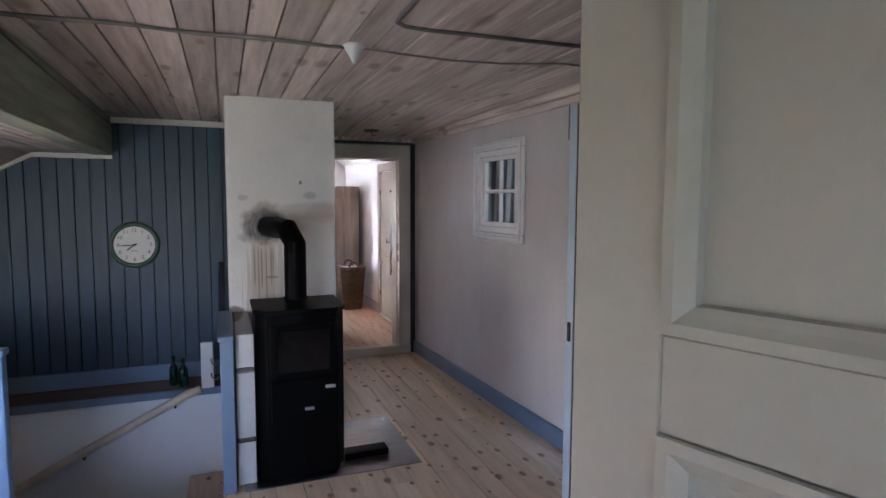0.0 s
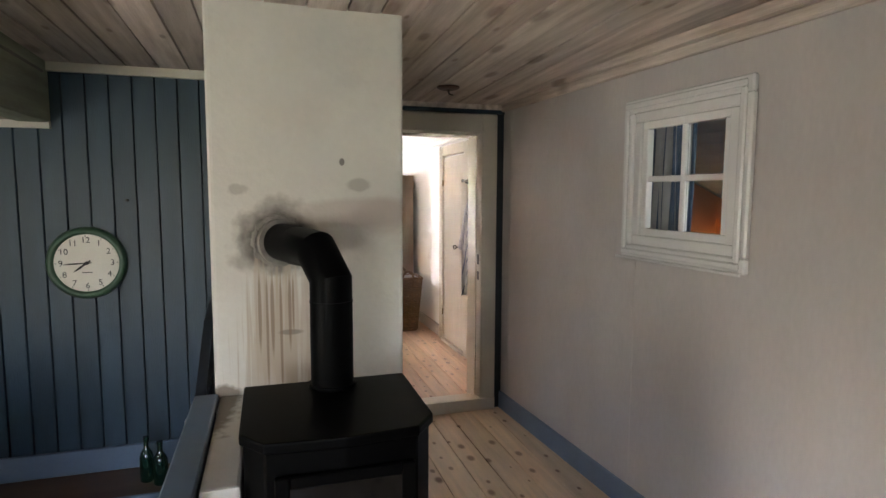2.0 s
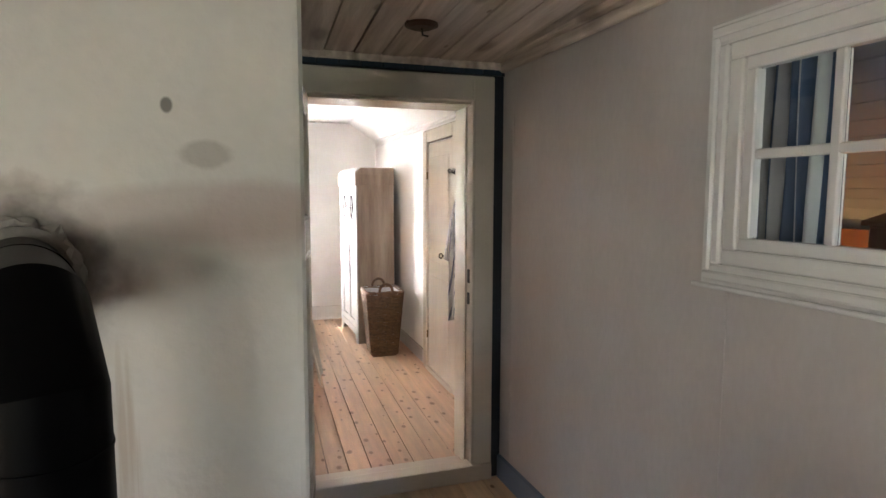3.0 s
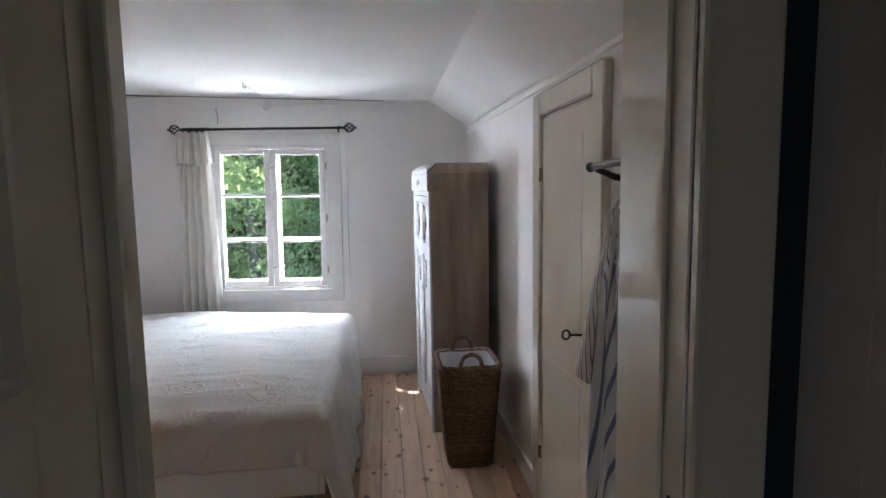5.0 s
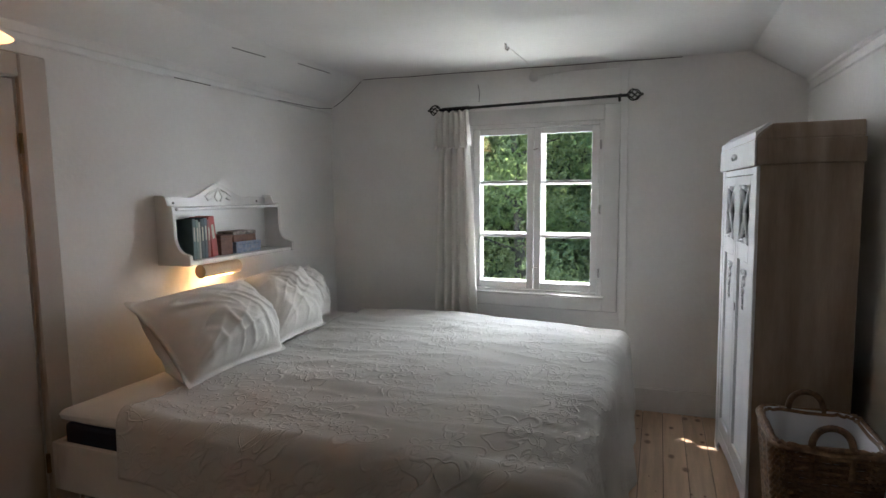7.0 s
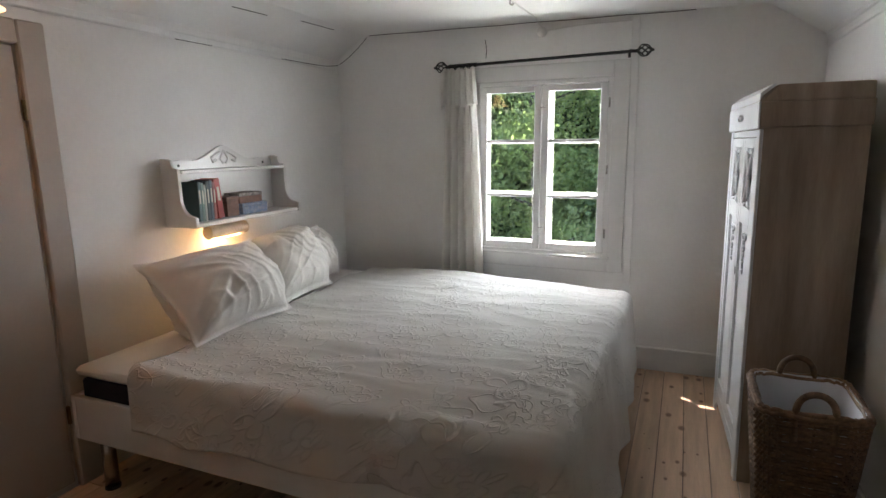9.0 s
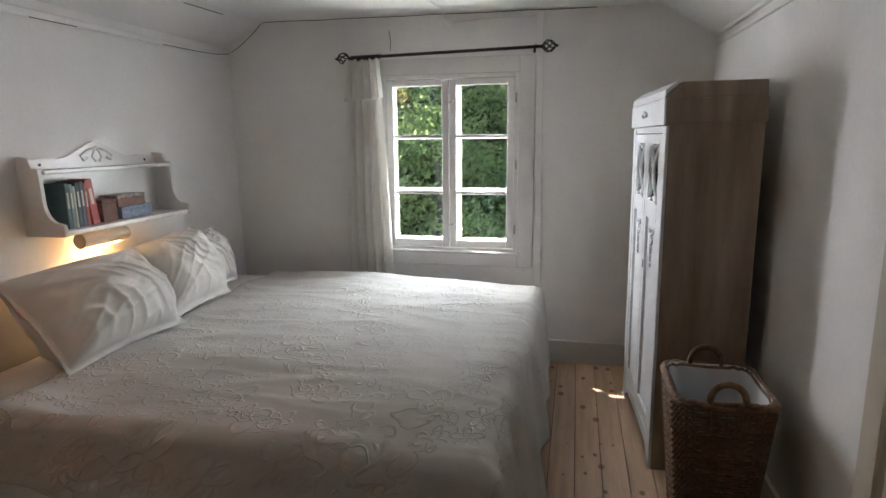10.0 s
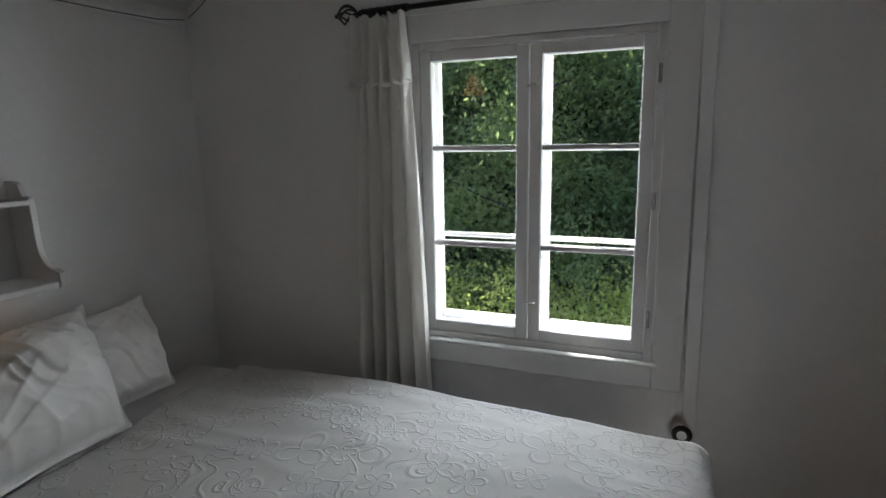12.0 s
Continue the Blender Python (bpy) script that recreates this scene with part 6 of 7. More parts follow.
# reading lamp under the shelf
l = thing("reading_lamp", "cylindrical pale wooden wall lamp glowing warm downwards", "lamp")
part("cylinder", tube(bmesh.new(), [(-0.835, 8.14, 1.045), (-0.835, 8.40, 1.045)], 0.036, 24, caps=False), M["lamp_wood"], l, smooth=True)
part("end_cap", lathe(bmesh.new(), [(0.0365, 0), (0.0365, 0.012), (0.03, 0.014)], (-0.835, 8.128, 1.045), "y", 24), M["lamp_wood"], l)
part("end_cap", lathe(bmesh.new(), [(0.03, -0.002), (0.0365, 0), (0.0365, 0.012)], (-0.835, 8.40, 1.045), "y", 24), M["lamp_wood"], l)
part("light_opening", bbox(-0.868, -0.832, 8.17, 8.37, 1.004, 1.0135, 0.002), M["lamp_lit"], l, "glowing warm light opening")
part("wall_plate", bbox(-0.929, -0.868, 8.22, 8.32, 1.025, 1.065, 0.004), M["lamp_wood"], l)

# ceiling lamp with a bell shade
l = thing("bell_lamp", "small ceiling lamp with a lit amber glass bell shade", "lamp")
LX, LY = -0.51, 6.92
part("canopy", lathe(bmesh.new(), [(0.05, 2.30 - 0.006), (0.05, 2.27), (0.02, 2.25)], (LX, LY, 0), seg=20), M["brass"], l, smooth=True)
part("stem", tube(bmesh.new(), [(LX, LY, 2.26), (LX, LY, 2.10)], 0.008, 8), M["brass"], l)
part("shade", lathe(bmesh.new(), [(0.028, 2.10), (0.034, 2.07), (0.055, 2.03), (0.068, 1.99), (0.085, 1.955), (0.118, 1.935)], (LX, LY, 0), seg=28, caps=False), M["shade_lit"], l, "lit amber bell shade", True)
part("bulb", ball((LX, LY, 2.03), 0.026), M["bulb_lit"], l, smooth=True)

# ceiling hook, socket and cord near the window
k = thing("ceiling_hook", "white ceiling hook with a cord to a round socket", "ceiling fitting")
part("hook", tube(bmesh.new(), [(0.62, 8.98, 2.272), (0.62, 8.98, 2.245), (0.632, 8.98, 2.236), (0.640, 8.98, 2.248)], 0.006, 8), M["chrome"], k, smooth=True)
part("cord", tube(bmesh.new(), [(0.62, 8.98, 2.262), (0.63, 9.2, 2.262), (0.64, 9.45, 2.262), (0.645, 9.62, 2.232)], 0.0035, 6), M["white_plain"], k)
part("socket", lathe(bmesh.new(), [(0.032, 0), (0.032, -0.016), (0.012, -0.026)], (0.645, 9.639, 2.205), "y", 18), M["white_plain"], k)
part("cord", tube(bmesh.new(), [(0.66, 9.632, 2.21), (0.9, 9.632, 2.225), (1.2, 9.632, 2.222)], 0.0035, 6), M["white_plain"], k)
k = thing("cable_gland", "round black cable outlet on the wall with a hanging white cord", "wall fitting")
part("ring", tube(bmesh.new(), [(1.205 + 0.024 * math.cos(q), 9.600, 0.495 + 0.024 * math.sin(q)) for q in [2 * math.pi * i / 20 for i in range(20)]], 0.011, 8, closed=True), M["iron"], k, smooth=True)
part("boss", lathe(bmesh.new(), [(0.018, 0), (0.018, -0.03)], (1.205, 9.622, 0.495), "y", 16), M["white_plain"], k)
part("cord", tube(bmesh.new(), [(1.21, 9.60, 0.475), (1.235, 9.60, 0.38), (1.225, 9.602, 0.25), (1.235, 9.602, 0.02)], 0.004, 6), M["white_plain"], k, smooth=True)

# ---- bedroom: wardrobe ----
wd = thing("wardrobe", "tall wardrobe with white carved doors and limed brown sides", "wardrobe")
AX0, AX1, AY0, AY1 = 1.825, 2.184, 8.415, 9.205
part("side_panel", bbox(AX0, AX1, AY0, AY0 + 0.02, 0.0, 1.535, 0.002), M["ward_side"], wd)
part("side_panel", bbox(AX0, AX1, AY1 - 0.02, AY1, 0.0, 1.535, 0.002), M["ward_side"], wd)
part("back_panel", bbox(AX1 - 0.012, AX1 - 0.001, AY0 + 0.0205, AY1 - 0.0205, 0.08, 1.53, 0), M["ward_side"], wd)
part("inner_panel", bbox(AX0 + 0.03, AX0 + 0.036, AY0 + 0.0205, AY1 - 0.0205, 0.1, 1.53, 0), M["ink"], wd)
part("frieze", bbox(AX0 - 0.018, AX1 + 0.004, AY0 - 0.012, AY1 + 0.012, 1.5355, 1.635, 0.004), M["ward_side"], wd)
part("frieze_front", bbox(AX0 - 0.026, AX0 - 0.0185, AY0 - 0.012, AY1 + 0.012, 1.530, 1.637, 0.004), M["ward_white"], wd)
bm = slab(bmesh.new(), [(AX0 - 0.020, AY0 - 0.006), (AX1 + 0.002, AY0 - 0.006), (AX1 + 0.002, AY1 + 0.006), (AX0 - 0.020, AY1 + 0.006)], 1.6355, 1.70)
for v in bm.verts:
    if v.co.z > 1.69:
        v.co.x += 0.062 if v.co.x < 2 else 0
        v.co.y += 0.010 if v.co.y < 8.8 else -0.06
part("cornice", bevel(bm, 0.006, 2), M["ward_side"], wd)
bm = prism(bmesh.new(), [(AX0 - 0.024, 1.6375), (AX0 - 0.012, 1.66), (AX0 + 0.022, 1.688), (AX0 + 0.032, 1.702), (AX0 + 0.022, 1.702), (AX0 - 0.022, 1.668)], "y", AY0 - 0.004, AY1 + 0.002)
part("cornice_face", bm, M["ward_white"], wd)
for y0, y1 in ((AY0, AY0 + 0.062), (AY1 - 0.062, AY1)):
    part("pilaster", bbox(AX0 - 0.014, AX0 - 0.0005, y0, y1, 0.0, 1.529, 0.003), M["ward_white"], wd)
part("bottom_rail", prism(bmesh.new(), [(AY0 + 0.063, 0.14), (AY1 - 0.063, 0.14), (AY1 - 0.063, 0.03), (AY1 - 0.12, 0.075), (8.81, 0.085), (AY0 + 0.12, 0.075), (AY0 + 0.063, 0.03)], "x", AX0 - 0.012, AX0 - 0.0005), M["ward_white"], wd)
part("top_rail", bbox(AX0 - 0.010, AX0 - 0.0005, AY0 + 0.063, AY1 - 0.063, 1.50, 1.529, 0.002), M["ward_white"], wd)
for y0, y1 in ((AY0 + 0.066, 8.808), (8.812, AY1 - 0.066)):
    dr = part("door", bbox(AX0 - 0.012, AX0 + 0.008, y0, y0 + 0.05, 0.143, 1.497, 0.002), M["ward_white"], wd)
    part("stile", bbox(AX0 - 0.012, AX0 + 0.008, y1 - 0.05, y1, 0.143, 1.497, 0.002), M["ward_white"], dr)
    for z0, z1 in ((0.143, 0.21), (1.115, 1.195), (1.455, 1.497)):
        part("rail", bbox(AX0 - 0.012, AX0 + 0.008, y0 + 0.0505, y1 - 0.0505, z0, z1, 0.002), M["ward_white"], dr)
    part("panel", bbox(AX0 - 0.001, AX0 + 0.006, y0 + 0.05, y1 - 0.05, 0.21, 1.115, 0), M["ward_white"], dr)
    part("light", bbox(AX0 + 0.0, AX0 + 0.004, y0 + 0.05, y1 - 0.05, 1.195, 1.455, 0), M["ward_glass"], dr, "dark glass light")
    ym, zm = (y0 + y1) / 2, 1.325
    def bar(pts, radii, seg):
        part("tracery_bar", tube(bmesh.new(), pts, radii, seg), M["ward_white"], dr, smooth=True)
    for sy in (-1, 1):
        for sz in (-1, 1):
            bar([(AX0 - 0.004, ym + sy * (y1 - y0 - 0.10) / 2, zm + sz * 0.128), (AX0 - 0.007, ym + sy * 0.055, zm + sz * 0.09), (AX0 - 0.008, ym + sy * 0.014, zm + sz * 0.03), (AX0 - 0.008, ym, zm)], [0.012, 0.008, 0.007, 0.010], 8)
            bar([(AX0 - 0.004, ym + sy * 0.10, zm + sz * 0.126), (AX0 - 0.006, ym + sy * 0.03, zm + sz * 0.122), (AX0 - 0.006, ym, zm + sz * 0.105)], [0.010, 0.009, 0.004], 6)
            bar([(AX0 - 0.004, ym + sy * 0.108, zm + sz * 0.11), (AX0 - 0.006, ym + sy * 0.102, zm + sz * 0.05), (AX0 - 0.006, ym + sy * 0.106, zm)], [0.010, 0.008, 0.004], 6)
    part("rosette", lathe(bmesh.new(), [(0.016, 0.0), (0.013, -0.006)], (AX0 - 0.008, ym, zm), "x", 12), M["ward_white"], dr)
    bm = bmesh.new()
    for k, (dy, dz, rr) in enumerate(((-0.03, 0.0, 0.016), (0.0, -0.006, 0.020), (0.03, 0.0, 0.016), (0.012, -0.045, 0.018), (-0.012, -0.05, 0.014), (0.0, -0.085, 0.014), (0.006, -0.12, 0.010), (0.004, -0.155, 0.008))):
        c2 = (AX0 - 0.003, ym + dy, 1.06 + dz)
        t2 = [(c2[0] - 0.003, c2[1] + rr * (1 - i / 16) * math.cos(i * 0.8), c2[2] + rr * (1 - i / 16) * math.sin(i * 0.8)) for i in range(13)]
        tube(bm, t2, [0.006 - 0.0003 * i for i in range(13)], 6)
    tube(bm, [(AX0 - 0.004, ym, 1.05), (AX0 - 0.006, ym + 0.01, 0.98), (AX0 - 0.004, ym + 0.004, 0.89)], [0.010, 0.008, 0.003], 6)
    part("carving", bm, M["ward_white"], dr, "carved leaf ornament", True)
    for z0, z1 in ((0.215, 1.11), (1.20, 1.45)):
        for yy in (y0 + 0.0505, y1 - 0.0565):
            part("bead", bbox(AX0 - 0.007, AX0 - 0.001, yy, yy + 0.006, z0, z1, 0.001), M["ward_white"], dr)
bm = bmesh.new()
for i in range(9):
    q = i / 8 * math.pi
    tube(bm, [(AX0 - 0.028, 8.81 + 0.06 * math.cos(q) * (0.6 + 0.4 * math.sin(3 * q)), 1.575 + 0.026 * math.sin(q)), (AX0 - 0.034, 8.81 + 0.03 * math.cos(q), 1.585)], 0.008, 6)
part("crest_carving", bm, M["ward_white"], wd, "carved flower on the frieze", True)
part("lock_plate", bbox(AX0 - 0.0145, AX0 - 0.012, 8.778, 8.786, 0.86, 0.90, 0.001), M["iron"], wd)

wd.matrix_basis = Matrix.Translation((1.825, 8.415, 0)) @ Matrix.Rotation(radians(3.6), 4, "Z") @ Matrix.Translation((-1.825, -8.415, 0))

# ---- bedroom: laundry basket ----
bk = thing("laundry_basket", "tapered brown wicker laundry basket with a white liner", "basket")
def ring_at(z, grow=0.0, n=56):
    k = z / 0.575
    hx, hy = 0.118 + 0.048 * k + grow, 0.135 + 0.050 * k + grow
    cx, cy = 1.985, 8.068
    pts = []
    for i in range(n):
        q = 2 * math.pi * i / n
        c, s = math.cos(q), math.sin(q)
        pts.append((cx + hx * math.copysign(abs(c) ** 0.28, c), cy + hy * math.copysign(abs(s) ** 0.28, s), z))
    return pts
rnd = random.Random(5)
rows_made = 0
for i in range(44):
    z = 0.018 + i * 0.0126
    base = ring_at(z)
    pts = []
    for j, p in enumerate(base):
        wob = 0.0045 * (1 if (j + i) % 2 else -1)
        d = Vector((p[0] - 1.985, p[1] - 8.068, 0)).normalized()
        pts.append((p[0] + d.x * wob, p[1] + d.y * wob, p[2] + 0.0012 * math.sin(j * 1.7 + i)))
    part("weave_strand", tube(bmesh.new(), pts, 0.0072, 5, closed=True), M["wicker"], bk)
for j in range(0, 56, 2):
    lo, hi = ring_at(0.01), ring_at(0.575)
    part("stake", tube(bmesh.new(), [lo[j], hi[j]], 0.0045, 5), M["wicker"], bk)
for k, (dz, g) in enumerate(((0.578, 0.004), (0.588, -0.002), (0.582, -0.010))):
    base = ring_at(0.575, g)
    part("rim", tube(bmesh.new(), [(p[0], p[1], dz + 0.004 * math.sin(j * 1.9 + k * 2)) for j, p in enumerate(base)], 0.0095, 6, closed=True), M["wicker"], bk, smooth=True)
bm = bmesh.new()
rings = [[bm.verts.new((p[0], p[1], z + 0.006 * noise.noise(Vector(p) * 12))) for p in ring_at(min(z, 0.575), g)] for z, g in ((0.594, -0.012), (0.565, -0.020), (0.35, -0.020), (0.10, -0.022))]
for u, v in zip(rings, rings[1:]):
    for j in range(56):
        bm.faces.new((u[j], u[(j + 1) % 56], v[(j + 1) % 56], v[j]))
bm.faces.new(rings[-1])
part("liner", bm, M["liner"], bk, "white cloth liner", True)
part("bottom", slab(bmesh.new(), [(p[0], p[1]) for p in ring_at(0.0, -0.004)], 0.0, 0.02), M["wicker"], bk)
for sgn in (-1, 1):
    y = 8.068 + sgn * 0.180
    pts = [(1.985 + 0.058 * math.cos(q), y, 0.575 + 0.085 * math.sin(q) ** 0.7) for q in [math.pi * i / 16 for i in range(17)]]
    pts = [(1.985 + 0.056, y, 0.49)] + pts + [(1.985 - 0.056, y, 0.49)]
    part("handle", tube(bmesh.new(), pts, 0.0115, 8), M["wicker"], bk, "bent wicker handle", True)

# ---- bedroom: hat rack, hangers and shirts ----
hr = thing("hat_rack", "metal hat rack with a rail and dark curved arms", "coat rack")
M["rack_metal"] = mat("dull_grey_metal", (0.16, 0.155, 0.15), 0.35, 0.15, 6, 0.05, 100, metal=0.8)
part("back_plate", east(5.95, 6.665, 1.525, 1.615, 0.010, 0.002), M["rack_metal"], hr)
part("back_strip", east(5.93, 6.668, 1.615, 1.630, 0.014, 0.002), M["ward_side"], hr)
part("rail", tube(bmesh.new(), [(2.105, 6.46, 1.600), (2.11, 5.955, 1.615)], 0.010, 10), M["chrome"], hr, smooth=True)
for y in (6.34, 6.05):
    part("arm", tube(bmesh.new(), [(2.28, y, 1.565), (2.22, y + 0.01, 1.555), (2.15, y + 0.07, 1.572), (2.112, y + 0.10, 1.594)], 0.009, 8), M["iron"], hr, "dark curved arm", True)
part("arm_end", ball((2.105, 6.465, 1.600), 0.014), M["iron"], hr)
part("peg", bbox(2.268, 2.278, 6.42, 6.44, 1.63, 1.665, 0.002), M["iron"], hr)


def hanger(x, y, z, material, label):
    """A clothes hanger across y, its hook at (x, y, z)."""
    h = thing("clothes_hanger", label, "clothes hanger", "hangers on the rack")
    pts = [(x, y + 0.022 * math.sin(q), z - 0.02 + 0.022 * math.cos(q)) for q in [math.radians(-110 + i * 20) for i in range(14)]] + [(x, y, z - 0.075)]
    part("hook", tube(bmesh.new(), pts, 0.0035, 6), material, h, smooth=True)
    part("shoulder", tube(bmesh.new(), [(x, y - 0.165, z - 0.150), (x, y - 0.08, z - 0.10), (x, y, z - 0.078), (x, y + 0.08, z - 0.10), (x, y + 0.165, z - 0.150)], 0.006, 8), material, h, smooth=True)
    part("bar", tube(bmesh.new(), [(x, y - 0.165, z - 0.150), (x, y + 0.165, z - 0.150)], 0.005, 8), material, h)
    return h


def shirt(x, y, ztop, length, half, seed, label):
    """A hanging shirt: front and back sheets, sleeves at both sides and a collar."""
    s = thing("shirt", label, "shirt", "shirts on the rack")
    def body(sgn):
        def fn(u, v):
            q = (u - 0.5) * 2
            sh = half * (0.7 + 0.3 * min(1, v * 6)) * (1 + 1.05 * v ** 0.8)
            zz = ztop - 0.11 * abs(q) ** 1.3 * (1 - min(1, v * 3)) - length * v - 0.03 * abs(q) * v
            deep = 0.045 * math.sqrt(max(0, 1 - q * q)) + 0.022 * math.sin(q * 8 + v * 3 + seed) * (0.3 + v) + 0.013 * math.sin(q * 17 + 2 * v + seed) * (0.5 + v)
            return (x + sgn * deep, y + q * sh + 0.02 * v * math.sin(q * 8 + v * 3 + seed + 1.5), zz)
        return fn
    for sgn, nm in ((-1, "front"), (1, "back")):
        bm = bmesh.new()
        sheet(bm, 40, 40, body(sgn))
        o = part(nm, bm, M["shirt"], s, smooth=True)
        solidify(o, 0.002)
    for sgn in (-1, 1):
        pts = [(x, y + sgn * half * 0.85, ztop - 0.07), (x - 0.012, y + sgn * half * 1.35, ztop - 0.20), (x - 0.016, y + sgn * half * 1.75, ztop - 0.33), (x - 0.02, y + sgn * half * 2.1, ztop - 0.45)]
        part("sleeve", tube(bmesh.new(), pts, [0.034, 0.042, 0.045, 0.050], 14), M["shirt"], s, smooth=True)
    part("collar", tube(bmesh.new(), [(x - 0.045 * math.cos(q), y + 0.06 * math.sin(q), ztop - 0.005 - 0.05 * abs(math.cos(q / 2)) ** 6) for q in [2 * math.pi * i / 24 for i in range(24)]], 0.012, 6, closed=True), M["shirt"], s, smooth=True)
    part("placket", prism(bmesh.new(), [(y - 0.012, ztop - 0.06), (y + 0.012, ztop - 0.06), (y + 0.02, ztop - length * 0.95), (y - 0.006, ztop - length * 0.95)], "x", x - 0.052, x - 0.047), M["shirt"], s)
    for i in range(5):
        part("button", lathe(bmesh.new(), [(0.005, 0), (0.005, -0.003)], (x - 0.052, y + 0.002, ztop - 0.12 - i * 0.13), "x", 8), M["hanger_white"], s)
    return s


hanger(2.108, 6.17, 1.632, M["hanger_white"], "white plastic clothes hanger on the rack")
hanger(2.165, 6.11, 1.615, M["hanger_wood"], "pale wooden clothes hanger on the rack")
shirt(2.108, 6.17, 1.50, 0.80, 0.098, 0.4, "blue and white striped linen shirt on a hanger")
shirt(2.19, 6.10, 1.49, 0.70, 0.095, 2.4, "second striped linen shirt behind the first")


# ---- outside: trees and shrubs ----
def leaf_mat(name, col):
    m = mat(name, col, 0.55, 0.35, 1.2, 0.0, 30)
    nt = m.node_tree
    b = nt.nodes["Principled BSDF"]
    tr = nt.nodes.new("ShaderNodeBsdfTranslucent")
    tr.inputs["Color"].default_value = (col[0] * 1.35, col[1] * 1.4, col[2] * 0.9, 1)
    mx = nt.nodes.new("ShaderNodeMixShader")
    mx.inputs[0].default_value = 0.6
    nt.links.new(b.outputs[0], mx.inputs[1])
    nt.links.new(tr.outputs[0], mx.inputs[2])
    nt.links.new(mx.outputs[0], nt.nodes["Material Output"].inputs["Surface"])
    return m


M["leaf_a"] = leaf_mat("birch_leaves", (0.32, 0.39, 0.22))
M["leaf_b"] = leaf_mat("alder_leaves", (0.22, 0.31, 0.20))
M["leaf_c"] = leaf_mat("shrub_leaves", (0.55, 0.60, 0.24))
M["bark"] = mat("grey_bark", (0.12, 0.10, 0.08), 0.9, 0.3, 6, 0.6, 40)


def leaves(name, centres, per, spread, size, material, rng):
    """Small kite-shaped leaves in clumps round the given centres, as one mesh."""
    n = len(centres) * per
    c = np.repeat(np.array(centres), per, axis=0) + rng.normal(0, spread, (n, 3)) * (1, 1, 0.75)
    a, t = rng.normal(size=(n, 3)), rng.normal(size=(n, 3))
    a /= np.linalg.norm(a, axis=1, keepdims=True)
    t -= a * (a * t).sum(1, keepdims=True)
    t /= np.linalg.norm(t, axis=1, keepdims=True)
    s = size * rng.uniform(0.6, 1.3, (n, 1))
    verts = np.stack([c - a * s, c + t * s * 0.45, c + a * s, c - t * s * 0.45], 1).reshape(-1, 3)
    faces = np.arange(n * 4).reshape(-1, 4)
    data = bpy.data.meshes.new(name)
    data.from_pydata(verts.tolist(), [], faces.tolist())
    data.materials.append(material)
    return data


def tree(x, y, height, seed, material, label):
    rng, rnd = np.random.default_rng(seed), random.Random(seed)
    t = thing("tree", label, "tree", "trees behind the house")
    g = -2.85
    part("trunk", tube(bmesh.new(), [(x, y, g), (x + 0.1, y, g + height * 0.3), (x - 0.1, y + 0.1, g + height * 0.65), (x, y, g + height * 0.97)], [0.17, 0.13, 0.08, 0.02], 10), M["bark"], t, smooth=True)
    centres = []
    for i in range(16):
        z = g + height * (0.12 + 0.84 * i / 15)
        q = i * 2.4 + rnd.random()
        reach = (1.7 - 1.1 * i / 15) * rnd.uniform(0.8, 1.2)
        end = (x + reach * math.cos(q), y + reach * math.sin(q), z + 0.4 * rnd.random())
        part("limb", tube(bmesh.new(), [(x, y, z - 0.3), ((x + end[0]) / 2, (y + end[1]) / 2, z), end], [0.05, 0.03, 0.01], 6), M["bark"], t)
        for k in range(5):
            u = 0.35 + 0.16 * k
            centres.append((x + (end[0] - x) * u + rnd.uniform(-0.3, 0.3), y + (end[1] - y) * u + rnd.uniform(-0.3, 0.3), z + rnd.uniform(-0.35, 0.35)))
    ob = new("crown", leaves("crown", centres, 330, 0.42, 0.056, material, rng))
    ob.parent = t


tree(-1.6, 18.5, 9.5, 1, M["leaf_a"], "tall leafy birch behind the house")
tree(0.9, 19.3, 10.0, 2, M["leaf_b"], "tall dense alder behind the house")
tree(-4.3, 19.6, 10.5, 3, M["leaf_b"], "tall dense alder behind the house")
tree(3.4, 18.8, 9.5, 4, M["leaf_a"], "tall leafy birch behind the house")
tree(-7.0, 20.2, 10.5, 5, M["leaf_a"], "tall leafy birch behind the house")
rng = np.random.default_rng(9)
cs = np.stack([rng.uniform(-11, 7, 620), rng.uniform(20.3, 22.5, 620), rng.uniform(-2.8, 7.5, 620)], 1)
tagged(new("far_wood", leaves("far_wood", cs, 220, 0.48, 0.080, M["leaf_b"], rng)), "dense green wood behind the garden trees", "wood", kind="stuff")
cs = np.stack([rng.uniform(-9, 5, 260), rng.uniform(16.0, 18.0, 260), rng.uniform(-2.8, -0.9, 260)], 1)
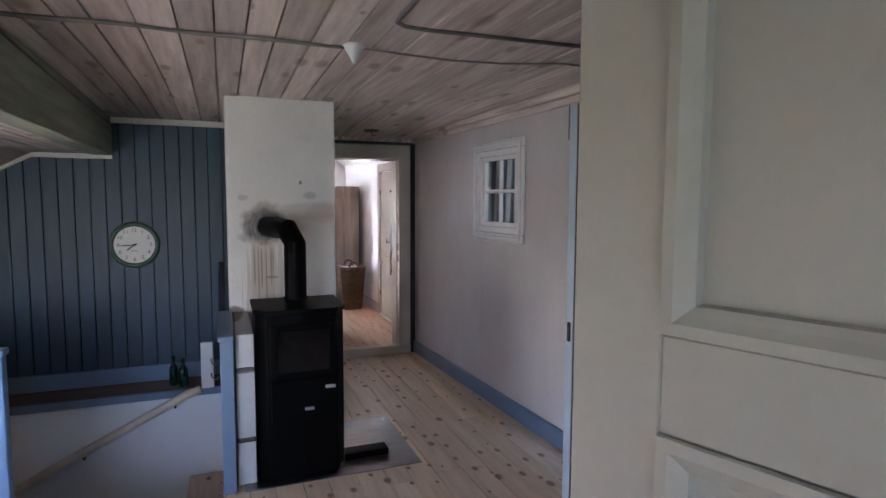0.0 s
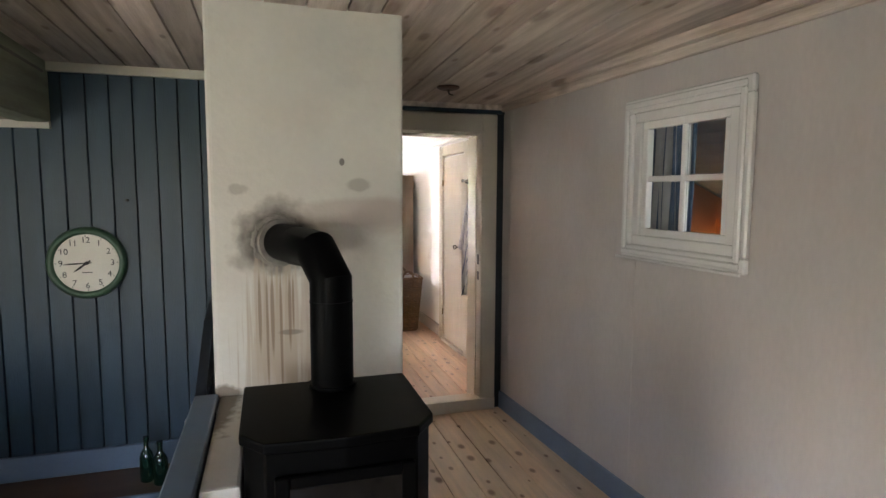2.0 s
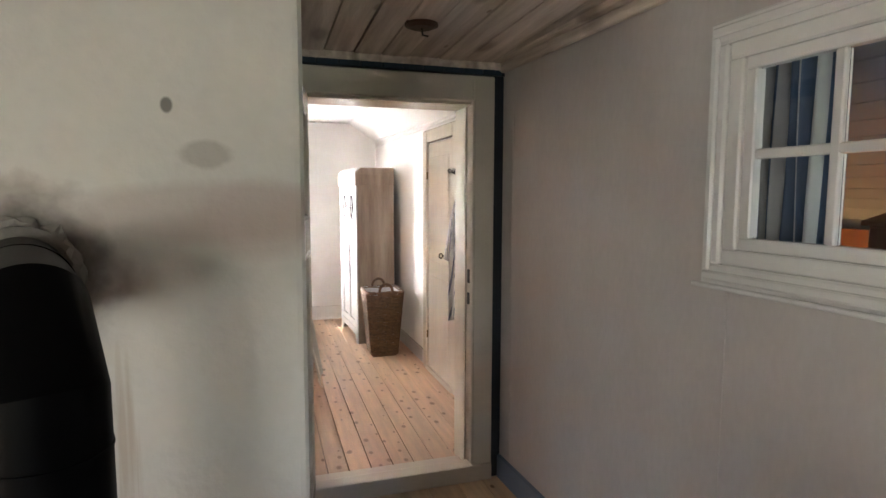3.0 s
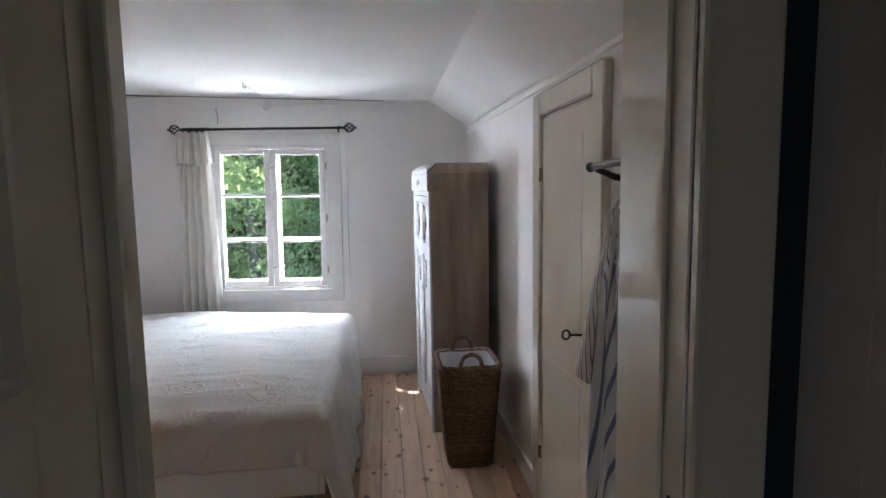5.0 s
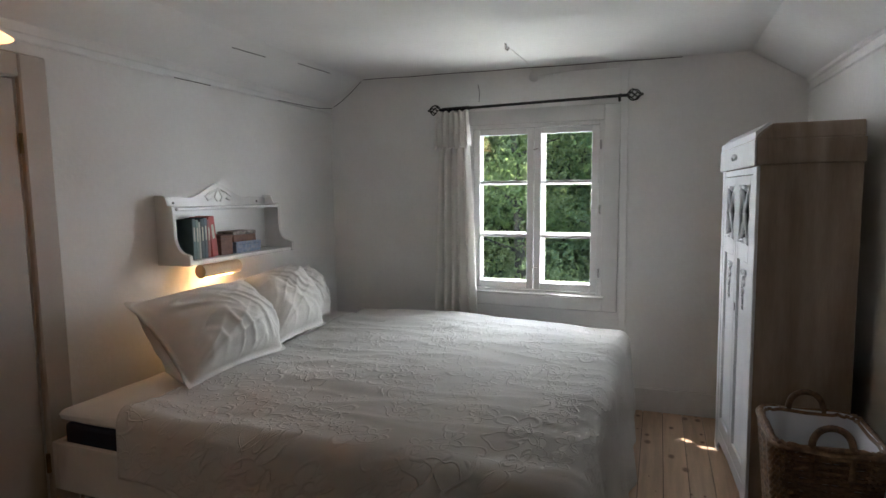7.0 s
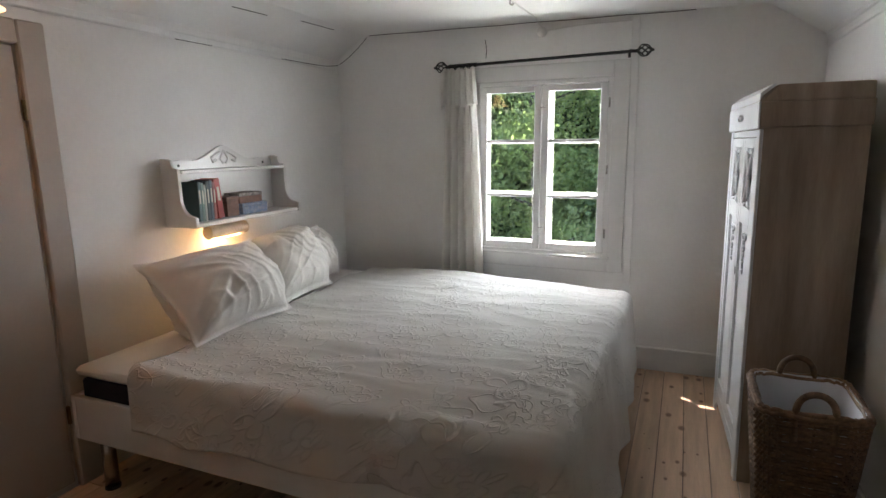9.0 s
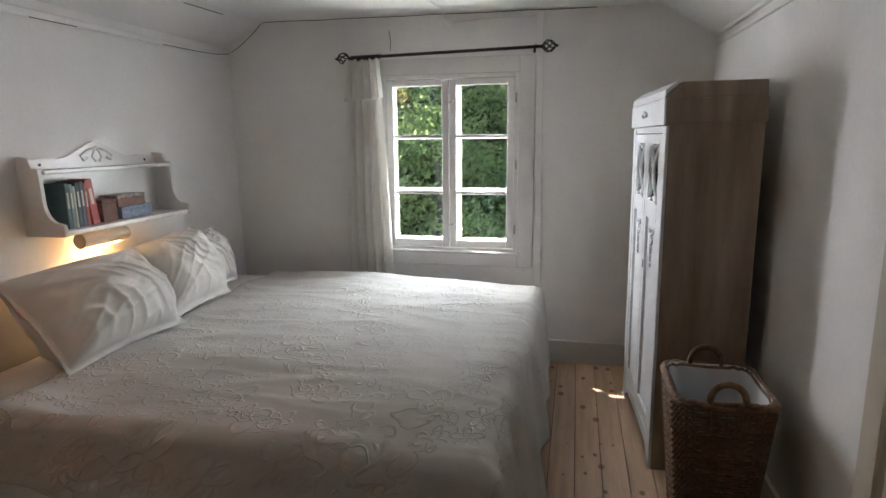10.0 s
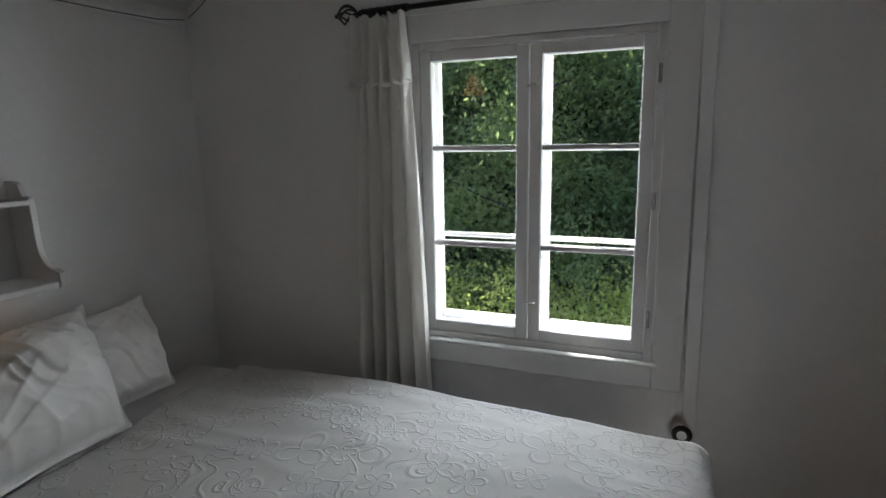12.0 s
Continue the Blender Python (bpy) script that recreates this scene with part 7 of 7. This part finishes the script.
tagged(new("shrubs", leaves("shrubs", cs, 130, 0.26, 0.05, M["leaf_c"], rng)), "pale green shrubs at the edge of the wood", "shrub", kind="stuff")
# added dark green sheet: deep shade behind the leaves, given as colour
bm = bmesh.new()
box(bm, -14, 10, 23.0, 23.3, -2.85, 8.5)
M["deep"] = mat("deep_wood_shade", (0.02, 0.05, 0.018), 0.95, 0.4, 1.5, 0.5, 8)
setting("backdrop", bm, M["deep"], "dark sheet coloured as the shade deep in the wood", "backdrop")

# ---- boards and planks ----
random.seed(12)
def plank_rows(parent, x0, x1, y0, y1, top, wmin, wmax, thick, material, cut=None):
    x = x0
    while x < x1 - 0.02:
        w = min(random.uniform(wmin, wmax), x1 - x)
        spans = [(y0, y1)] if not cut else cut(x, x + w, y0, y1)
        for a, b in spans:
            joint = random.uniform(a + 0.3 * (b - a), a + 0.7 * (b - a)) if b - a > 2.5 else None
            for p, q in ([(a, joint - 0.0008), (joint + 0.0008, b)] if joint else [(a, b)]):
                dz = random.uniform(-0.0012, 0.0012)
                bm = bmesh.new()
                box(bm, x + 0.0018, x + w - 0.0018, p, q, top - thick, top + dz)
                part("plank", bevel(bm, 0.0016), material, parent)
        x += w


def hall_cut(a, b, y0, y1):
    return [(y0, 3.25)] if b < 0.40 else [(y0, y1)]


plank_rows(floor_hall, -2.2, 2.24, 0.055, 5.70, HF, 0.125, 0.165, 0.0115, M["floor_hall"], hall_cut)
plank_rows(floor_bed, -0.925, 2.27, 5.86, 9.63, 0.0, 0.105, 0.125, 0.0135, M["floor_bed"])
x = -2.2
while x < 0.36:
    w = 0.102
    bm = bmesh.new()
    prism(bm, [(x + 0.001, BY + 0.021), (x + 0.001, BY + 0.012), (x + 0.0045, BY), (x + w - 0.0045, BY), (x + w - 0.001, BY + 0.012), (x + w - 0.001, BY + 0.021)], "z", -0.02, 2.12)
    part("board", bm, M["blue"], wall_blue)
    x += w
x = 1.02
wt = bpy.data.objects["wall_trim_blue"]
while x < 2.08:
    bm = bmesh.new()
    box(bm, x + 0.002, x + 0.098, 5.678, 5.689, 2.036, 2.063)
    part("board", bevel(bm, 0.003), M["blue"], wt)
    x += 0.10
